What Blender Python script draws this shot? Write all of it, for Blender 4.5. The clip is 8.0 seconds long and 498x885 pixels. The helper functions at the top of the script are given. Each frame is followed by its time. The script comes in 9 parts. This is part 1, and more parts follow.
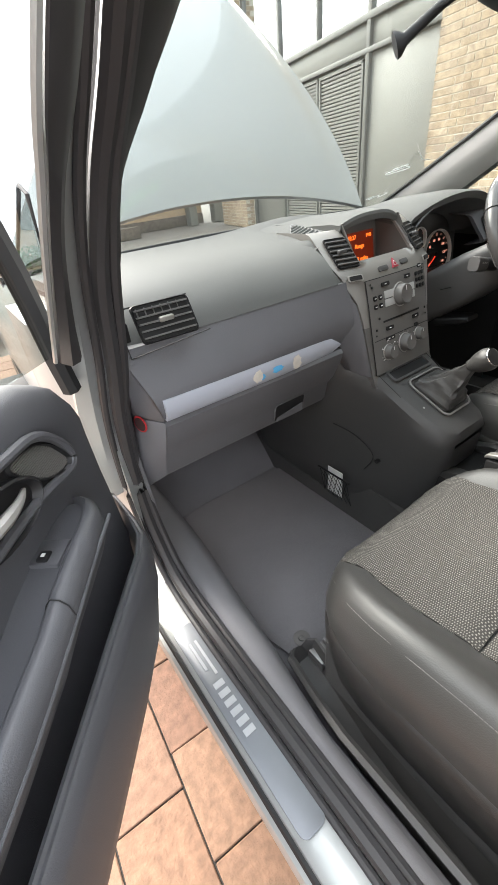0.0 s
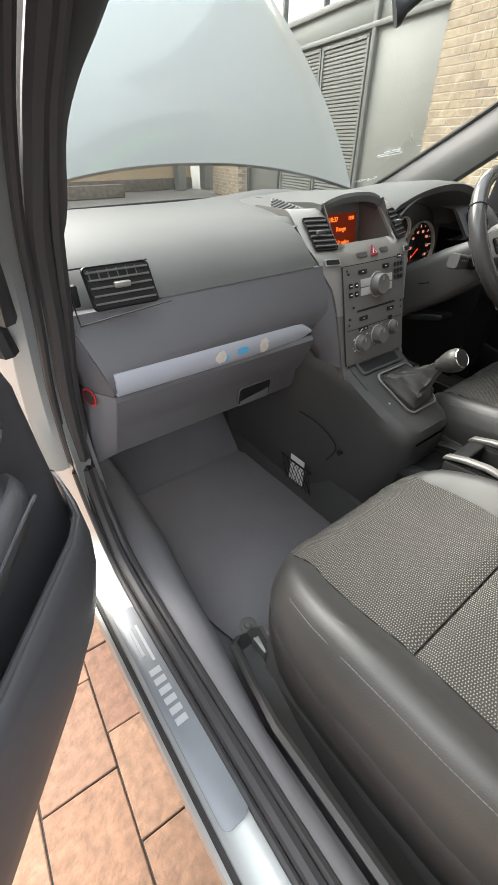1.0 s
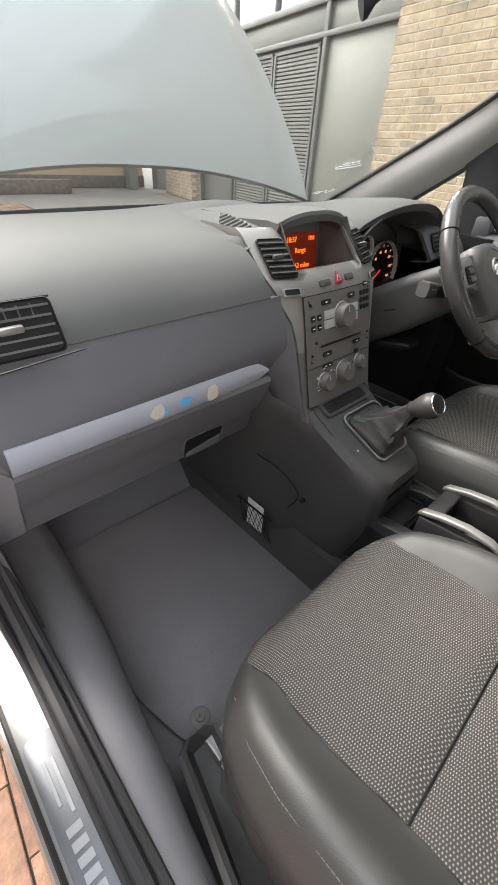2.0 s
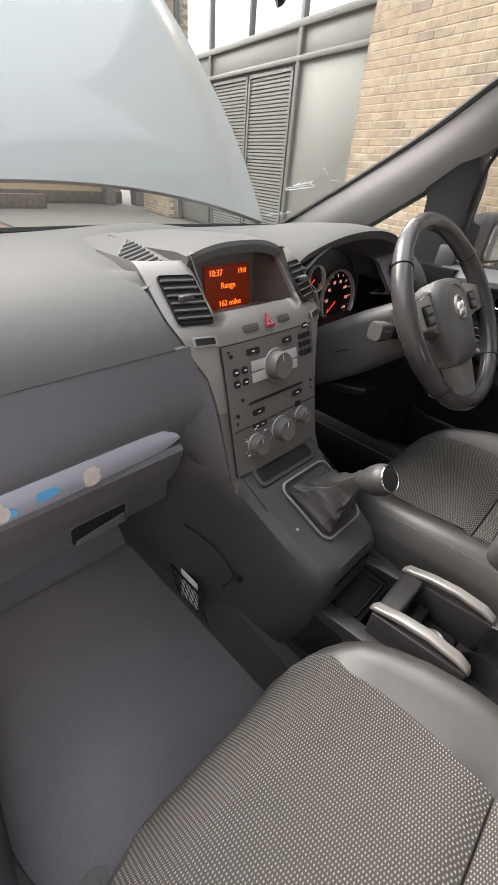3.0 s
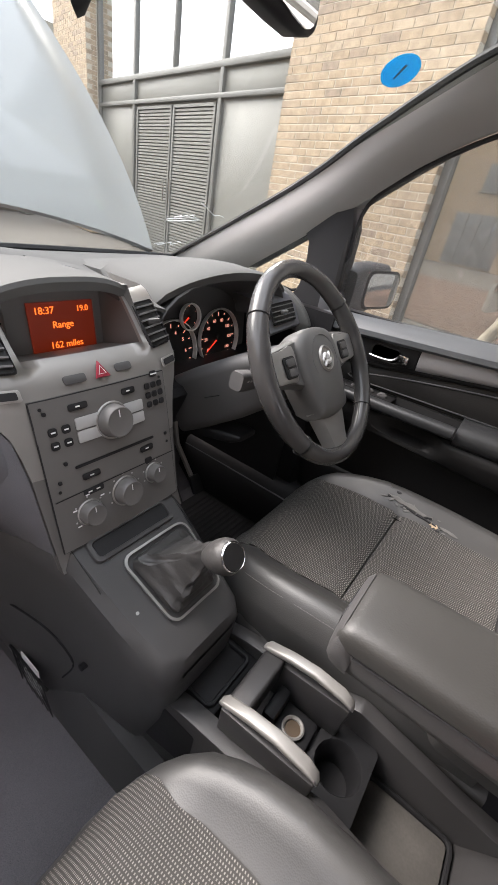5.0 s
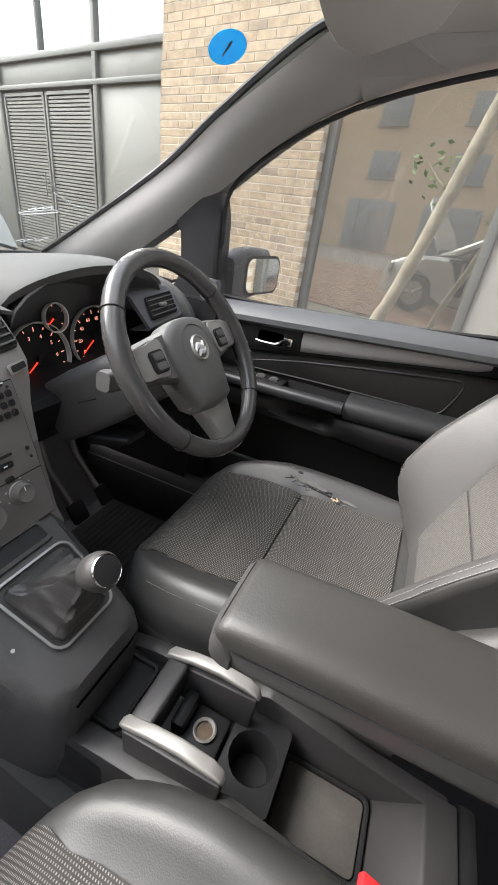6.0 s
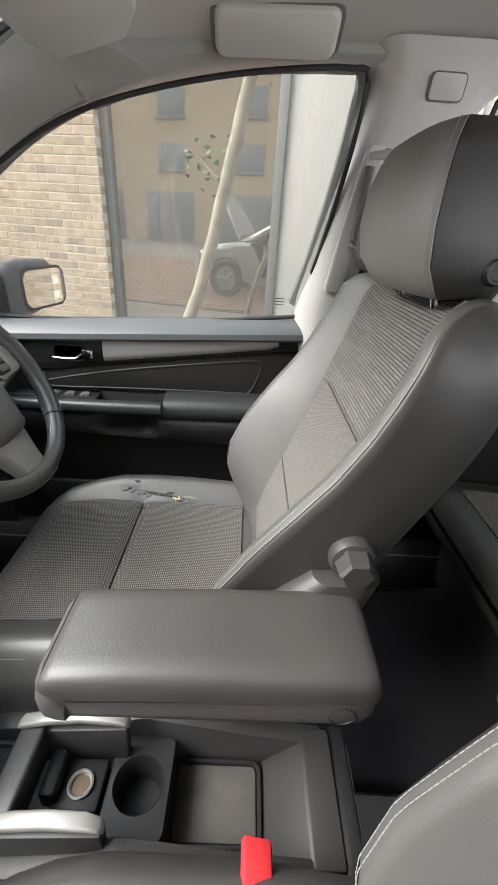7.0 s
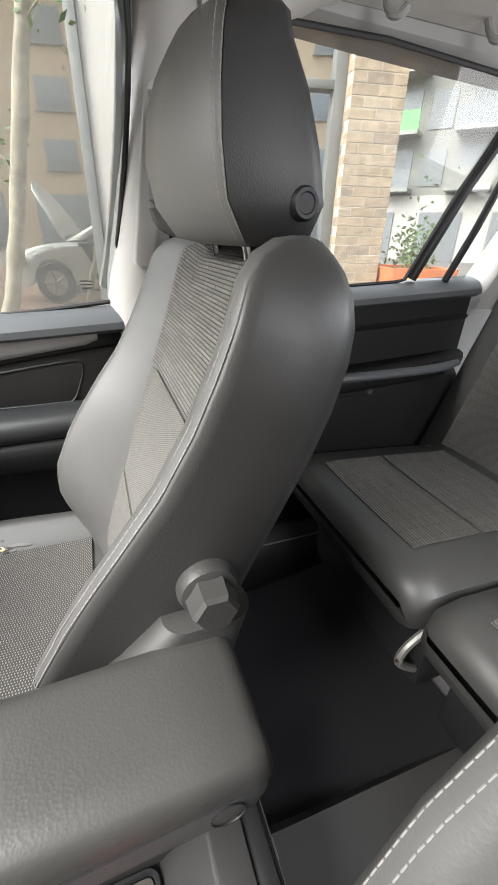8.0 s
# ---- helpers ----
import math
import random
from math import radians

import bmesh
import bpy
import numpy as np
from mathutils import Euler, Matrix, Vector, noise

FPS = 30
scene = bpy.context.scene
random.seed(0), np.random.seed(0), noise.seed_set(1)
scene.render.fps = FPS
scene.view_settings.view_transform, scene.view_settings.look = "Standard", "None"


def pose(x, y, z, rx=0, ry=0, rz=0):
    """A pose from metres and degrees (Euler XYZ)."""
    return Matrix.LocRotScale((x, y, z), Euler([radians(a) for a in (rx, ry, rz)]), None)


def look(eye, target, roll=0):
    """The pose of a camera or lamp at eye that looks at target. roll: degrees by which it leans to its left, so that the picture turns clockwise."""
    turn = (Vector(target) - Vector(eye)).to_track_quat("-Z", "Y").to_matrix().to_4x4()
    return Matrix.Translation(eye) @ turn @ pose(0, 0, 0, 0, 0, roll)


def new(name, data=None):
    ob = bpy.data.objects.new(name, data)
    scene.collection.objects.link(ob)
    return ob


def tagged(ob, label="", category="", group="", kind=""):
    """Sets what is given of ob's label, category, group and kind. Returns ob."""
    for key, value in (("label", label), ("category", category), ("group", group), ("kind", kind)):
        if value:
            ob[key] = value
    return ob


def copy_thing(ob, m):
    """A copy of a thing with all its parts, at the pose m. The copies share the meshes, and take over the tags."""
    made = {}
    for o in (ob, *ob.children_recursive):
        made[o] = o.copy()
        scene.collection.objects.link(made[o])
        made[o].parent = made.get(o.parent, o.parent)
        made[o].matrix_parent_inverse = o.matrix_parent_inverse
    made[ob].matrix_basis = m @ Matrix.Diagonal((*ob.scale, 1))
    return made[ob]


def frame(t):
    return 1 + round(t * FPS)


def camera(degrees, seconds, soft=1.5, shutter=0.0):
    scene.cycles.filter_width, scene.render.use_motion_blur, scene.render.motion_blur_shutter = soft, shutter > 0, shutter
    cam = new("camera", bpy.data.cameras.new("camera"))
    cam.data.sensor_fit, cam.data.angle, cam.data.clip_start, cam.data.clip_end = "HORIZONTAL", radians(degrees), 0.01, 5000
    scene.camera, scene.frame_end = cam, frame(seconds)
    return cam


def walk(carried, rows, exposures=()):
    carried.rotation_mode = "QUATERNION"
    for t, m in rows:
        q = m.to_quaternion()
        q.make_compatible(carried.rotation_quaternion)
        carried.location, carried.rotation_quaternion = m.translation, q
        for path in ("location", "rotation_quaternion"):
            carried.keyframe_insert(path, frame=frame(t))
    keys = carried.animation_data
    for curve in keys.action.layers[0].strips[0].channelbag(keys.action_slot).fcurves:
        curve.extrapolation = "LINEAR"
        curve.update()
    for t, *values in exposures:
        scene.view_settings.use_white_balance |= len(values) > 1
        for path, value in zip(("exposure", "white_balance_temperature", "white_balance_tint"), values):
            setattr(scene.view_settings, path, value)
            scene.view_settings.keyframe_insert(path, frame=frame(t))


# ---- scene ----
cam = camera(63.9, 8.0)
PATH = [
    (0, (-0.817, -0.525, 1.103), (0.096, 0.869, -0.004), -6.5),
    (0.5, (-0.792, -0.482, 1.107), (0.021, 0.944, -0.035), -3.4),
    (1, (-0.776, -0.517, 1.093), (0.203, 0.75, -0.104), 0.5),
    (1.2, (-0.771, -0.523, 1.094), (0.275, 0.693, -0.101), 1.9),
    (2.3, (-0.591, -0.356, 1.098), (0.565, 0.772, -0.08), 4.2),
    (2.5, (-0.545, -0.35, 1.096), (0.631, 0.772, -0.069), 4.4),
    (3, (-0.459, -0.343, 1.101), (0.762, 0.771, -0.027), 5.0),
    (3.5, (-0.397, -0.351, 1.104), (0.885, 0.72, 0.004), 6.8),
    (4, (-0.356, -0.357, 1.113), (0.982, 0.68, 0.047), 8.5),
    (4.2, (-0.346, -0.36, 1.113), (1.033, 0.647, 0.072), 9.6),
    (5.5, (-0.268, -0.392, 1.133), (1.268, 0.405, 0.13), 9.9),
    (6, (-0.242, -0.433, 1.129), (1.39, 0.175, 0.145), 8.5),
    (6.5, (-0.24, -0.471, 1.136), (1.485, -0.153, 0.176), 6.5),
    (7, (-0.223, -0.513, 1.151), (1.541, -0.553, 0.209), 3.9),
    (7.5, (-0.208, -0.543, 1.128), (1.553, -0.853, 0.231), 1.2),
    (8, (-0.127, -0.587, 1.099), (1.532, -1.224, 0.182), 1.7),
]
walk(cam, [(t, look(eye, target, roll)) for t, eye, target, roll in PATH], exposures=[(0, 2.8, 6750, 9), (1, 2.68, 6750, 9), (2.5, 2.53, 6850, 15), (4, 2.63, 6850, 18), (5.5, 2.69, 6600, 17), (6.5, 2.84, 6500, 12), (7.5, 3.08, 6450, 11), (8, 3.15, 6450, 11)])


# ---- light ----
world = bpy.data.worlds.new("overcast_sky")
scene.world = world
world.use_nodes = True
_n, _l = world.node_tree.nodes, world.node_tree.links
_sky = _n.new("ShaderNodeTexSky")
_sky.sky_type, _sky.sun_disc = "NISHITA", False
_sky.sun_elevation, _sky.sun_rotation = radians(41), radians(348)
_sky.air_density, _sky.dust_density, _sky.ozone_density = 1.0, 4.0, 0.6
_mixw = _n.new("ShaderNodeMix")
_mixw.data_type = "RGBA"
_mixw.inputs[0].default_value = 0.75
_mixw.inputs[7].default_value = (9.0, 9.4, 10.2, 1)
_l.new(_sky.outputs[0], _mixw.inputs[6])
_l.new(_mixw.outputs[2], _n["Background"].inputs[0])
_n["Background"].inputs[1].default_value = 0.125
sun_data = bpy.data.lights.new("sun", "SUN")
sun_data.energy, sun_data.angle, sun_data.color = 2.1, radians(45), (1.0, 0.97, 0.92)
sun = new("sun", sun_data)
sun.matrix_world = look((-1.5, 7, 6.2), (0, 0, 0))
scene.view_settings.exposure = 2.25


def window_fill_lamp(name, at, target, w, h, power):
    """An area lamp added in a window's opening to brighten the cabin."""
    d = bpy.data.lights.new(name, "AREA")
    d.shape, d.size, d.size_y, d.energy, d.color = "RECTANGLE", w, h, power, (0.97, 0.98, 1.0)
    new(name, d).matrix_world = look(at, target)


# Unseen fill on top of the sky that already comes through the panes.
window_fill_lamp("daylight_rear_side_window", (-0.66, -1.15, 1.2), (0.3, -0.95, 0.75), 0.55, 0.32, 1.0)
window_fill_lamp("daylight_tailgate_window", (0.0, -2.28, 1.2), (0.0, 0.0, 1.1), 1.0, 0.35, 1.2)


# ---- materials ----
def material(name, base, rough=0.5, metal=0.0, grain=0.0, grain_size=400.0, mottle=0.12, mottle_size=9.0, bump=0.0, bump_size=900.0,
             bump_kind="NOISE", spec=0.5, coat=0.0):
    """A surface with two scales of variation in colour and fine relief; sizes are in cycles per metre."""
    m = bpy.data.materials.new(name)
    m.use_nodes = True
    n, l = m.node_tree.nodes, m.node_tree.links
    b = n["Principled BSDF"]
    b.inputs["Metallic"].default_value = metal
    b.inputs["Specular IOR Level"].default_value = spec
    b.inputs["Coat Weight"].default_value = coat
    co = n.new("ShaderNodeTexCoord")
    big, small = n.new("ShaderNodeTexNoise"), n.new("ShaderNodeTexNoise")
    big.inputs["Scale"].default_value, small.inputs["Scale"].default_value = mottle_size, grain_size
    big.inputs["Detail"].default_value = 5
    for t in (big, small):
        l.new(co.outputs["Object"], t.inputs["Vector"])
    mix = n.new("ShaderNodeMix")
    mix.data_type = "RGBA"
    lo, hi = 1 - mottle, 1 + mottle
    mix.inputs[6].default_value = (*[c * lo for c in base], 1)
    mix.inputs[7].default_value = (*[min(1, c * hi) for c in base], 1)
    l.new(big.outputs[0], mix.inputs[0])
    out = mix.outputs[2]
    if grain:
        mul = n.new("ShaderNodeMix")
        mul.data_type, mul.blend_type = "RGBA", "MULTIPLY"
        mul.inputs[0].default_value = grain
        l.new(out, mul.inputs[6])
        l.new(small.outputs[0], mul.inputs[7])
        out = mul.outputs[2]
    l.new(out, b.inputs["Base Color"])
    rr = n.new("ShaderNodeMapRange")
    rr.inputs[3].default_value, rr.inputs[4].default_value = max(0.02, rough - 0.07), min(1, rough + 0.07)
    l.new(big.outputs[0], rr.inputs[0])
    l.new(rr.outputs[0], b.inputs["Roughness"])
    if bump:
        tex = n.new("ShaderNodeTexVoronoi" if bump_kind == "CELL" else "ShaderNodeTexNoise")
        tex.inputs["Scale"].default_value = bump_size
        l.new(co.outputs["Object"], tex.inputs["Vector"])
        bp = n.new("ShaderNodeBump")
        bp.inputs["Strength"].default_value, bp.inputs["Distance"].default_value = bump, 0.001
        l.new(tex.outputs[0], bp.inputs["Height"])
        l.new(bp.outputs[0], b.inputs["Normal"])
    return m


def woven(name, dark, light, pitch, axis="X", tall=0.85, wide=1.1, joint=0.22, shift=0.5, relief=0.6, soft_edge=1.0):
    """Seat cloth: rows of pale dashes on a dark ground, with the relief of the weave."""
    m = material(name, dark, 0.85, spec=0.25)
    n, l = m.node_tree.nodes, m.node_tree.links
    b = n["Principled BSDF"]
    co = n.new("ShaderNodeTexCoord")
    sep = n.new("ShaderNodeSeparateXYZ")
    l.new(co.outputs["Object"], sep.inputs[0])
    add = n.new("ShaderNodeMath")
    add.operation = "SUBTRACT"
    l.new(sep.outputs[1], add.inputs[0])
    l.new(sep.outputs[2], add.inputs[1])
    comb = n.new("ShaderNodeCombineXYZ")
    l.new(add.outputs[0], comb.inputs[0 if axis == "X" else 1])
    l.new(sep.outputs[0], comb.inputs[1 if axis == "X" else 0])
    br = n.new("ShaderNodeTexBrick")
    br.offset = shift
    br.inputs["Scale"].default_value = 1.0
    br.inputs["Brick Width"].default_value, br.inputs["Row Height"].default_value = pitch * wide, pitch * tall
    br.inputs["Mortar Size"].default_value, br.inputs["Mortar Smooth"].default_value = pitch * joint, soft_edge
    br.inputs["Color1"].default_value = (*light, 1)
    br.inputs["Color2"].default_value = (*[c * 0.8 for c in light], 1)
    br.inputs["Mortar"].default_value = (*dark, 1)
    l.new(comb.outputs[0], br.inputs["Vector"])
    l.new(br.outputs["Color"], b.inputs["Base Color"])
    bp = n.new("ShaderNodeBump")
    bp.invert = True
    bp.inputs["Strength"].default_value, bp.inputs["Distance"].default_value = relief, 0.0008
    l.new(br.outputs["Fac"], bp.inputs["Height"])
    l.new(bp.outputs[0], b.inputs["Normal"])
    return m


def glass(name, tint, gloss=1.0, dust=0.0):
    """A thin pane: clear, with a mirror-like surface that grows with the angle."""
    m = bpy.data.materials.new(name)
    m.use_nodes = True
    n, l = m.node_tree.nodes, m.node_tree.links
    n.remove(n["Principled BSDF"])
    tr, gl, mx, fr = (n.new("ShaderNode" + k) for k in ("BsdfTransparent", "BsdfGlossy", "MixShader", "LayerWeight"))
    tr.inputs[0].default_value = (*tint, 1)
    gl.inputs["Roughness"].default_value = 0.0
    gl.inputs["Color"].default_value = (gloss, gloss, gloss, 1)
    power, scale = n.new("ShaderNodeMath"), n.new("ShaderNodeMapRange")
    power.operation = "POWER"
    power.inputs[1].default_value = 5
    fr.inputs["Blend"].default_value = 0.5
    l.new(fr.outputs["Facing"], power.inputs[0])
    l.new(power.outputs[0], scale.inputs[0])
    scale.inputs[3].default_value, scale.inputs[4].default_value = 0.02, 0.5
    l.new(scale.outputs[0], mx.inputs[0])
    clear = tr.outputs[0]
    if dust:
        film, dusty = n.new("ShaderNodeBsdfTranslucent"), n.new("ShaderNodeMixShader")
        film.inputs[0].default_value = (0.8, 0.8, 0.78, 1)
        dusty.inputs[0].default_value = dust
        l.new(clear, dusty.inputs[1])
        l.new(film.outputs[0], dusty.inputs[2])
        clear = dusty.outputs[0]
    l.new(clear, mx.inputs[1])
    l.new(gl.outputs[0], mx.inputs[2])
    l.new(mx.outputs[0], n["Material Output"].inputs[0])
    return m


def glow(name, colour, strength):
    m = bpy.data.materials.new(name)
    m.use_nodes = True
    b = m.node_tree.nodes["Principled BSDF"]
    b.inputs["Base Color"].default_value = (*[c * 0.3 for c in colour], 1)
    b.inputs["Emission Color"].default_value = (*colour, 1)
    b.inputs["Emission Strength"].default_value = strength
    return m


def masonry(name, tones, rough=0.9, bump=0.5, blotch=(0.7, 1.2), size=14):
    """Bricks: each object, or loose piece, takes its own tone; speckles, stains and a sandy face."""
    m = bpy.data.materials.new(name)
    m.use_nodes = True
    n, l = m.node_tree.nodes, m.node_tree.links
    b = n["Principled BSDF"]
    b.inputs["Roughness"].default_value = rough
    info, geo, co = n.new("ShaderNodeObjectInfo"), n.new("ShaderNodeNewGeometry"), n.new("ShaderNodeTexCoord")
    add, fra, ramp = n.new("ShaderNodeMath"), n.new("ShaderNodeMath"), n.new("ShaderNodeValToRGB")
    fra.operation = "FRACT"
    l.new(info.outputs["Random"], add.inputs[0])
    l.new(geo.outputs["Random Per Island"], add.inputs[1])
    l.new(add.outputs[0], fra.inputs[0])
    l.new(fra.outputs[0], ramp.inputs[0])
    for k, c in enumerate(tones):
        e = ramp.color_ramp.elements[k] if k < 2 else ramp.color_ramp.elements.new(k / (len(tones) - 1))
        e.position, e.color = k / (len(tones) - 1), (*c, 1)
    noi = n.new("ShaderNodeTexNoise")
    noi.inputs["Scale"].default_value, noi.inputs["Detail"].default_value = size, 8
    l.new(geo.outputs["Position"], noi.inputs["Vector"])
    mr = n.new("ShaderNodeMapRange")
    mr.inputs[1].default_value, mr.inputs[2].default_value = 0.3, 0.7
    mr.inputs[3].default_value, mr.inputs[4].default_value = blotch
    l.new(noi.outputs[0], mr.inputs[0])
    mul = n.new("ShaderNodeMix")
    mul.data_type, mul.blend_type = "RGBA", "MULTIPLY"
    mul.inputs[0].default_value = 1
    l.new(ramp.outputs[0], mul.inputs[6])
    l.new(mr.outputs[0], mul.inputs[7])
    l.new(mul.outputs[2], b.inputs["Base Color"])
    fine = n.new("ShaderNodeTexNoise")
    fine.inputs["Scale"].default_value, fine.inputs["Detail"].default_value = 120, 6
    l.new(geo.outputs["Position"], fine.inputs["Vector"])
    bp = n.new("ShaderNodeBump")
    bp.inputs["Strength"].default_value, bp.inputs["Distance"].default_value = bump, 0.003
    l.new(fine.outputs[0], bp.inputs["Height"])
    l.new(bp.outputs[0], b.inputs["Normal"])
    return m


DASH_TOP = material("dash_grain_grey", (0.105, 0.107, 0.104), 0.7, bump=0.35, bump_size=700, spec=0.22)
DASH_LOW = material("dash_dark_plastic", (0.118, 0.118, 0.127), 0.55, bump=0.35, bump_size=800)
CONSOLE = material("console_plastic", (0.058, 0.057, 0.057), 0.5, bump=0.25, bump_size=900)
CONSOLE_DARK = material("dark_floor_console_plastic", (0.032, 0.031, 0.031), 0.45, mottle=0.15, bump=0.25, bump_size=900)
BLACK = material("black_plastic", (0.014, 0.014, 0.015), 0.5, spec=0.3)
SILVER = material("satin_silver_paint", (0.245, 0.235, 0.222), 0.42, 0.45, mottle=0.06)
STRIP = material("grey_blue_trim", (0.42, 0.44, 0.50), 0.5, 0.2, mottle=0.05)
RADIO = material("radio_plastic", (0.122, 0.117, 0.111), 0.5, bump=0.15, bump_size=900)
LEATHER = material("black_leather", (0.046, 0.0455, 0.044), 0.45, spec=0.7, mottle=0.2, bump=0.12, bump_size=560, bump_kind="CELL")
LEATHER_SOFT = material("grey_leather", (0.15, 0.146, 0.138), 0.55, mottle=0.2, bump=0.15, bump_size=420, bump_kind="CELL")
FABRIC = woven("seat_cloth", (0.052, 0.050, 0.047), (0.27, 0.258, 0.237), 0.0035, wide=1.0, tall=1.15, joint=0.36, shift=0.35, relief=0.7, soft_edge=0.35)
FABRIC_BACK = woven("seat_back_cloth", (0.05, 0.049, 0.046), (0.16, 0.153, 0.142), 0.0034, joint=0.26)
FABRIC_RIB = woven("ribbed_seat_cloth", (0.05, 0.049, 0.046), (0.135, 0.13, 0.12), 0.0062, axis="Y", wide=9.0, tall=1.0, joint=0.22, relief=1.0)
# One seat leather in several tones: shade painted on sides, light on faces.
SIDE_SHADE_KNOB = material("seat_side_shade_and_knob", (0.034, 0.0335, 0.0325), 0.46, mottle=0.2, bump=0.12, bump_size=560, bump_kind="CELL")
LEATHER_LIT_FACE = material("lit_seat_face_leather", (0.066, 0.065, 0.063), 0.45, spec=0.7, mottle=0.2, bump=0.14, bump_size=480, bump_kind="CELL")
HEAD_LIT_FACE = material("lit_headrest_face_leather", (0.155, 0.15, 0.14), 0.55, mottle=0.12, bump=0.12, bump_size=480, bump_kind="CELL")
# Near-black carries the headrest sides' shade; the plastic side covers share it.
HEAD_SHADE_COVER = material("head_shade_and_cover_black", (0.022, 0.0215, 0.021), 0.5, mottle=0.15, bump=0.2, bump_size=700, bump_kind="CELL")
HAZARD_RED = material("hazard_red", (0.30, 0.025, 0.045), 0.4)
THREAD = material("pale_thread", (0.21, 0.205, 0.198), 0.8)
CARPET = material("dark_carpet", (0.225, 0.217, 0.229), 0.95, grain=0.5, grain_size=900, bump=0.9, bump_size=1200, spec=0.15)
MAT = material("mat_carpet", (0.235, 0.227, 0.239), 0.95, grain=0.5, grain_size=700, bump=0.9, bump_size=1000, spec=0.15)
CHROME = material("chrome", (0.75, 0.75, 0.75), 0.15, 1.0, mottle=0.03)
SATIN = material("satin_nickel", (0.33, 0.32, 0.30), 0.42, 0.5, mottle=0.08)
PAINT = material("silver_car_paint", (0.37, 0.385, 0.38), 0.38, 0.35, mottle=0.012, mottle_size=2, coat=0.7)
RUBBER = material("black_rubber", (0.015, 0.015, 0.016), 0.7)
SEAL = material("door_seal_rubber", (0.035, 0.034, 0.036), 0.55)
HEADLINER = material("grey_headlining", (0.44, 0.43, 0.405), 0.95, bump=0.5, bump_size=1500, mottle=0.06, spec=0.2)
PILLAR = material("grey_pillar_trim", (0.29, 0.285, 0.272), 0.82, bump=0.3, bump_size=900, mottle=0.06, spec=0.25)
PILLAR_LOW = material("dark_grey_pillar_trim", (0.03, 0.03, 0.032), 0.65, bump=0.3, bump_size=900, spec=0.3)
DOOR_TOP = material("door_top_grey", (0.09, 0.097, 0.103), 0.5, bump=0.3, bump_size=700)
DOOR_TRIM = material("door_trim_silver", (0.36, 0.35, 0.35), 0.5, 0.35, mottle=0.06)
# On the shut right doors this near-black includes that side's shade.
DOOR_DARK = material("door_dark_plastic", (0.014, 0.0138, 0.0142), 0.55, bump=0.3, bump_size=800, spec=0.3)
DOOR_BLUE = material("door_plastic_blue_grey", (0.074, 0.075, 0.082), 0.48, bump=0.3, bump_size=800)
GLASS = glass("window_glass", (0.71, 0.735, 0.725))
SIDE_GLASS = glass("side_window_glass", (0.585, 0.60, 0.59), dust=0.025)
RED = material("red_plastic", (0.50, 0.025, 0.03), 0.35)
WHITE = material("white_paper", (0.75, 0.75, 0.75), 0.7)
BLUE = material("blue_sticker", (0.0, 0.37, 0.50), 0.5)
_bn, _bl = BLUE.node_tree.nodes, BLUE.node_tree.links
_bt, _bm = _bn.new("ShaderNodeBsdfTranslucent"), _bn.new("ShaderNodeMixShader")
_bt.inputs[0].default_value = (0.0, 0.45, 0.72, 1)
_bm.inputs[0].default_value = 0.55
_bl.new(_bn["Principled BSDF"].outputs[0], _bm.inputs[1])
_bl.new(_bt.outputs[0], _bm.inputs[2])
_bl.new(_bm.outputs[0], _bn["Material Output"].inputs[0])
PALE_BLUE = material("light_blue_sticker", (0.1, 0.42, 0.72), 0.5)
MIRROR = material("mirror_glass", (0.85, 0.87, 0.88), -0.05, 1.0, mottle=0.01)
SCREEN = glow("orange_display", (0.30, 0.026, 0.004), 0.042)
SCREEN_TEXT = glow("orange_text", (1.0, 0.16, 0.02), 0.33)
DIAL = material("dial_black", (0.008, 0.008, 0.008), 0.6)
DIAL_RED = glow("dial_needle_red", (1.0, 0.05, 0.02), 0.22)
DIAL_MARK = glow("dial_marks", (1.0, 0.42, 0.30), 0.16)
BUTTON_GREY = material("pale_grey_buttons", (0.38, 0.38, 0.37), 0.5)
FOAM = material("worn_leather_foam", (0.15, 0.147, 0.14), 0.9, mottle=0.4, mottle_size=60)
TAN = material("bare_foam", (0.55, 0.42, 0.28), 0.95, mottle=0.3, mottle_size=80)
GREY_PANEL = material("grey_metal_panel", (0.205, 0.207, 0.19), 0.5, 0.1, mottle=0.06, mottle_size=2)
GREY_FRAME = material("grey_window_frame", (0.165, 0.167, 0.158), 0.5, 0.1)
BEIGE_PANEL = material("beige_grey_panel", (0.36, 0.345, 0.32), 0.7, mottle=0.05, mottle_size=2)
BRICK = masonry("buff_brick", [(0.39, 0.305, 0.21), (0.42, 0.335, 0.235), (0.36, 0.28, 0.195), (0.44, 0.36, 0.265), (0.40, 0.315, 0.22), (0.30, 0.24, 0.185)])
MORTAR = material("pale_mortar", (0.66, 0.61, 0.52), 0.95, grain=0.3, grain_size=200)
PAVER = masonry("red_paving", [(0.15, 0.084, 0.052), (0.17, 0.10, 0.064), (0.125, 0.066, 0.043), (0.178, 0.112, 0.074)], 0.85, 0.8, (0.72, 1.22), 45)
JOINT = material("sand_joint", (0.035, 0.03, 0.025), 0.95, grain=0.5, grain_size=300)
TARMAC = material("pale_road", (0.17, 0.155, 0.135), 0.95, grain=0.4, grain_size=150, mottle=0.2, mottle_size=1.5)
BARK = material("pale_bark", (0.36, 0.325, 0.25), 0.9, grain=0.5, grain_size=38, mottle=0.55, mottle_size=16, bump=1.0, bump_size=55)
LEAF = material("green_leaf", (0.085, 0.14, 0.045), 0.6, mottle=0.3, mottle_size=6)
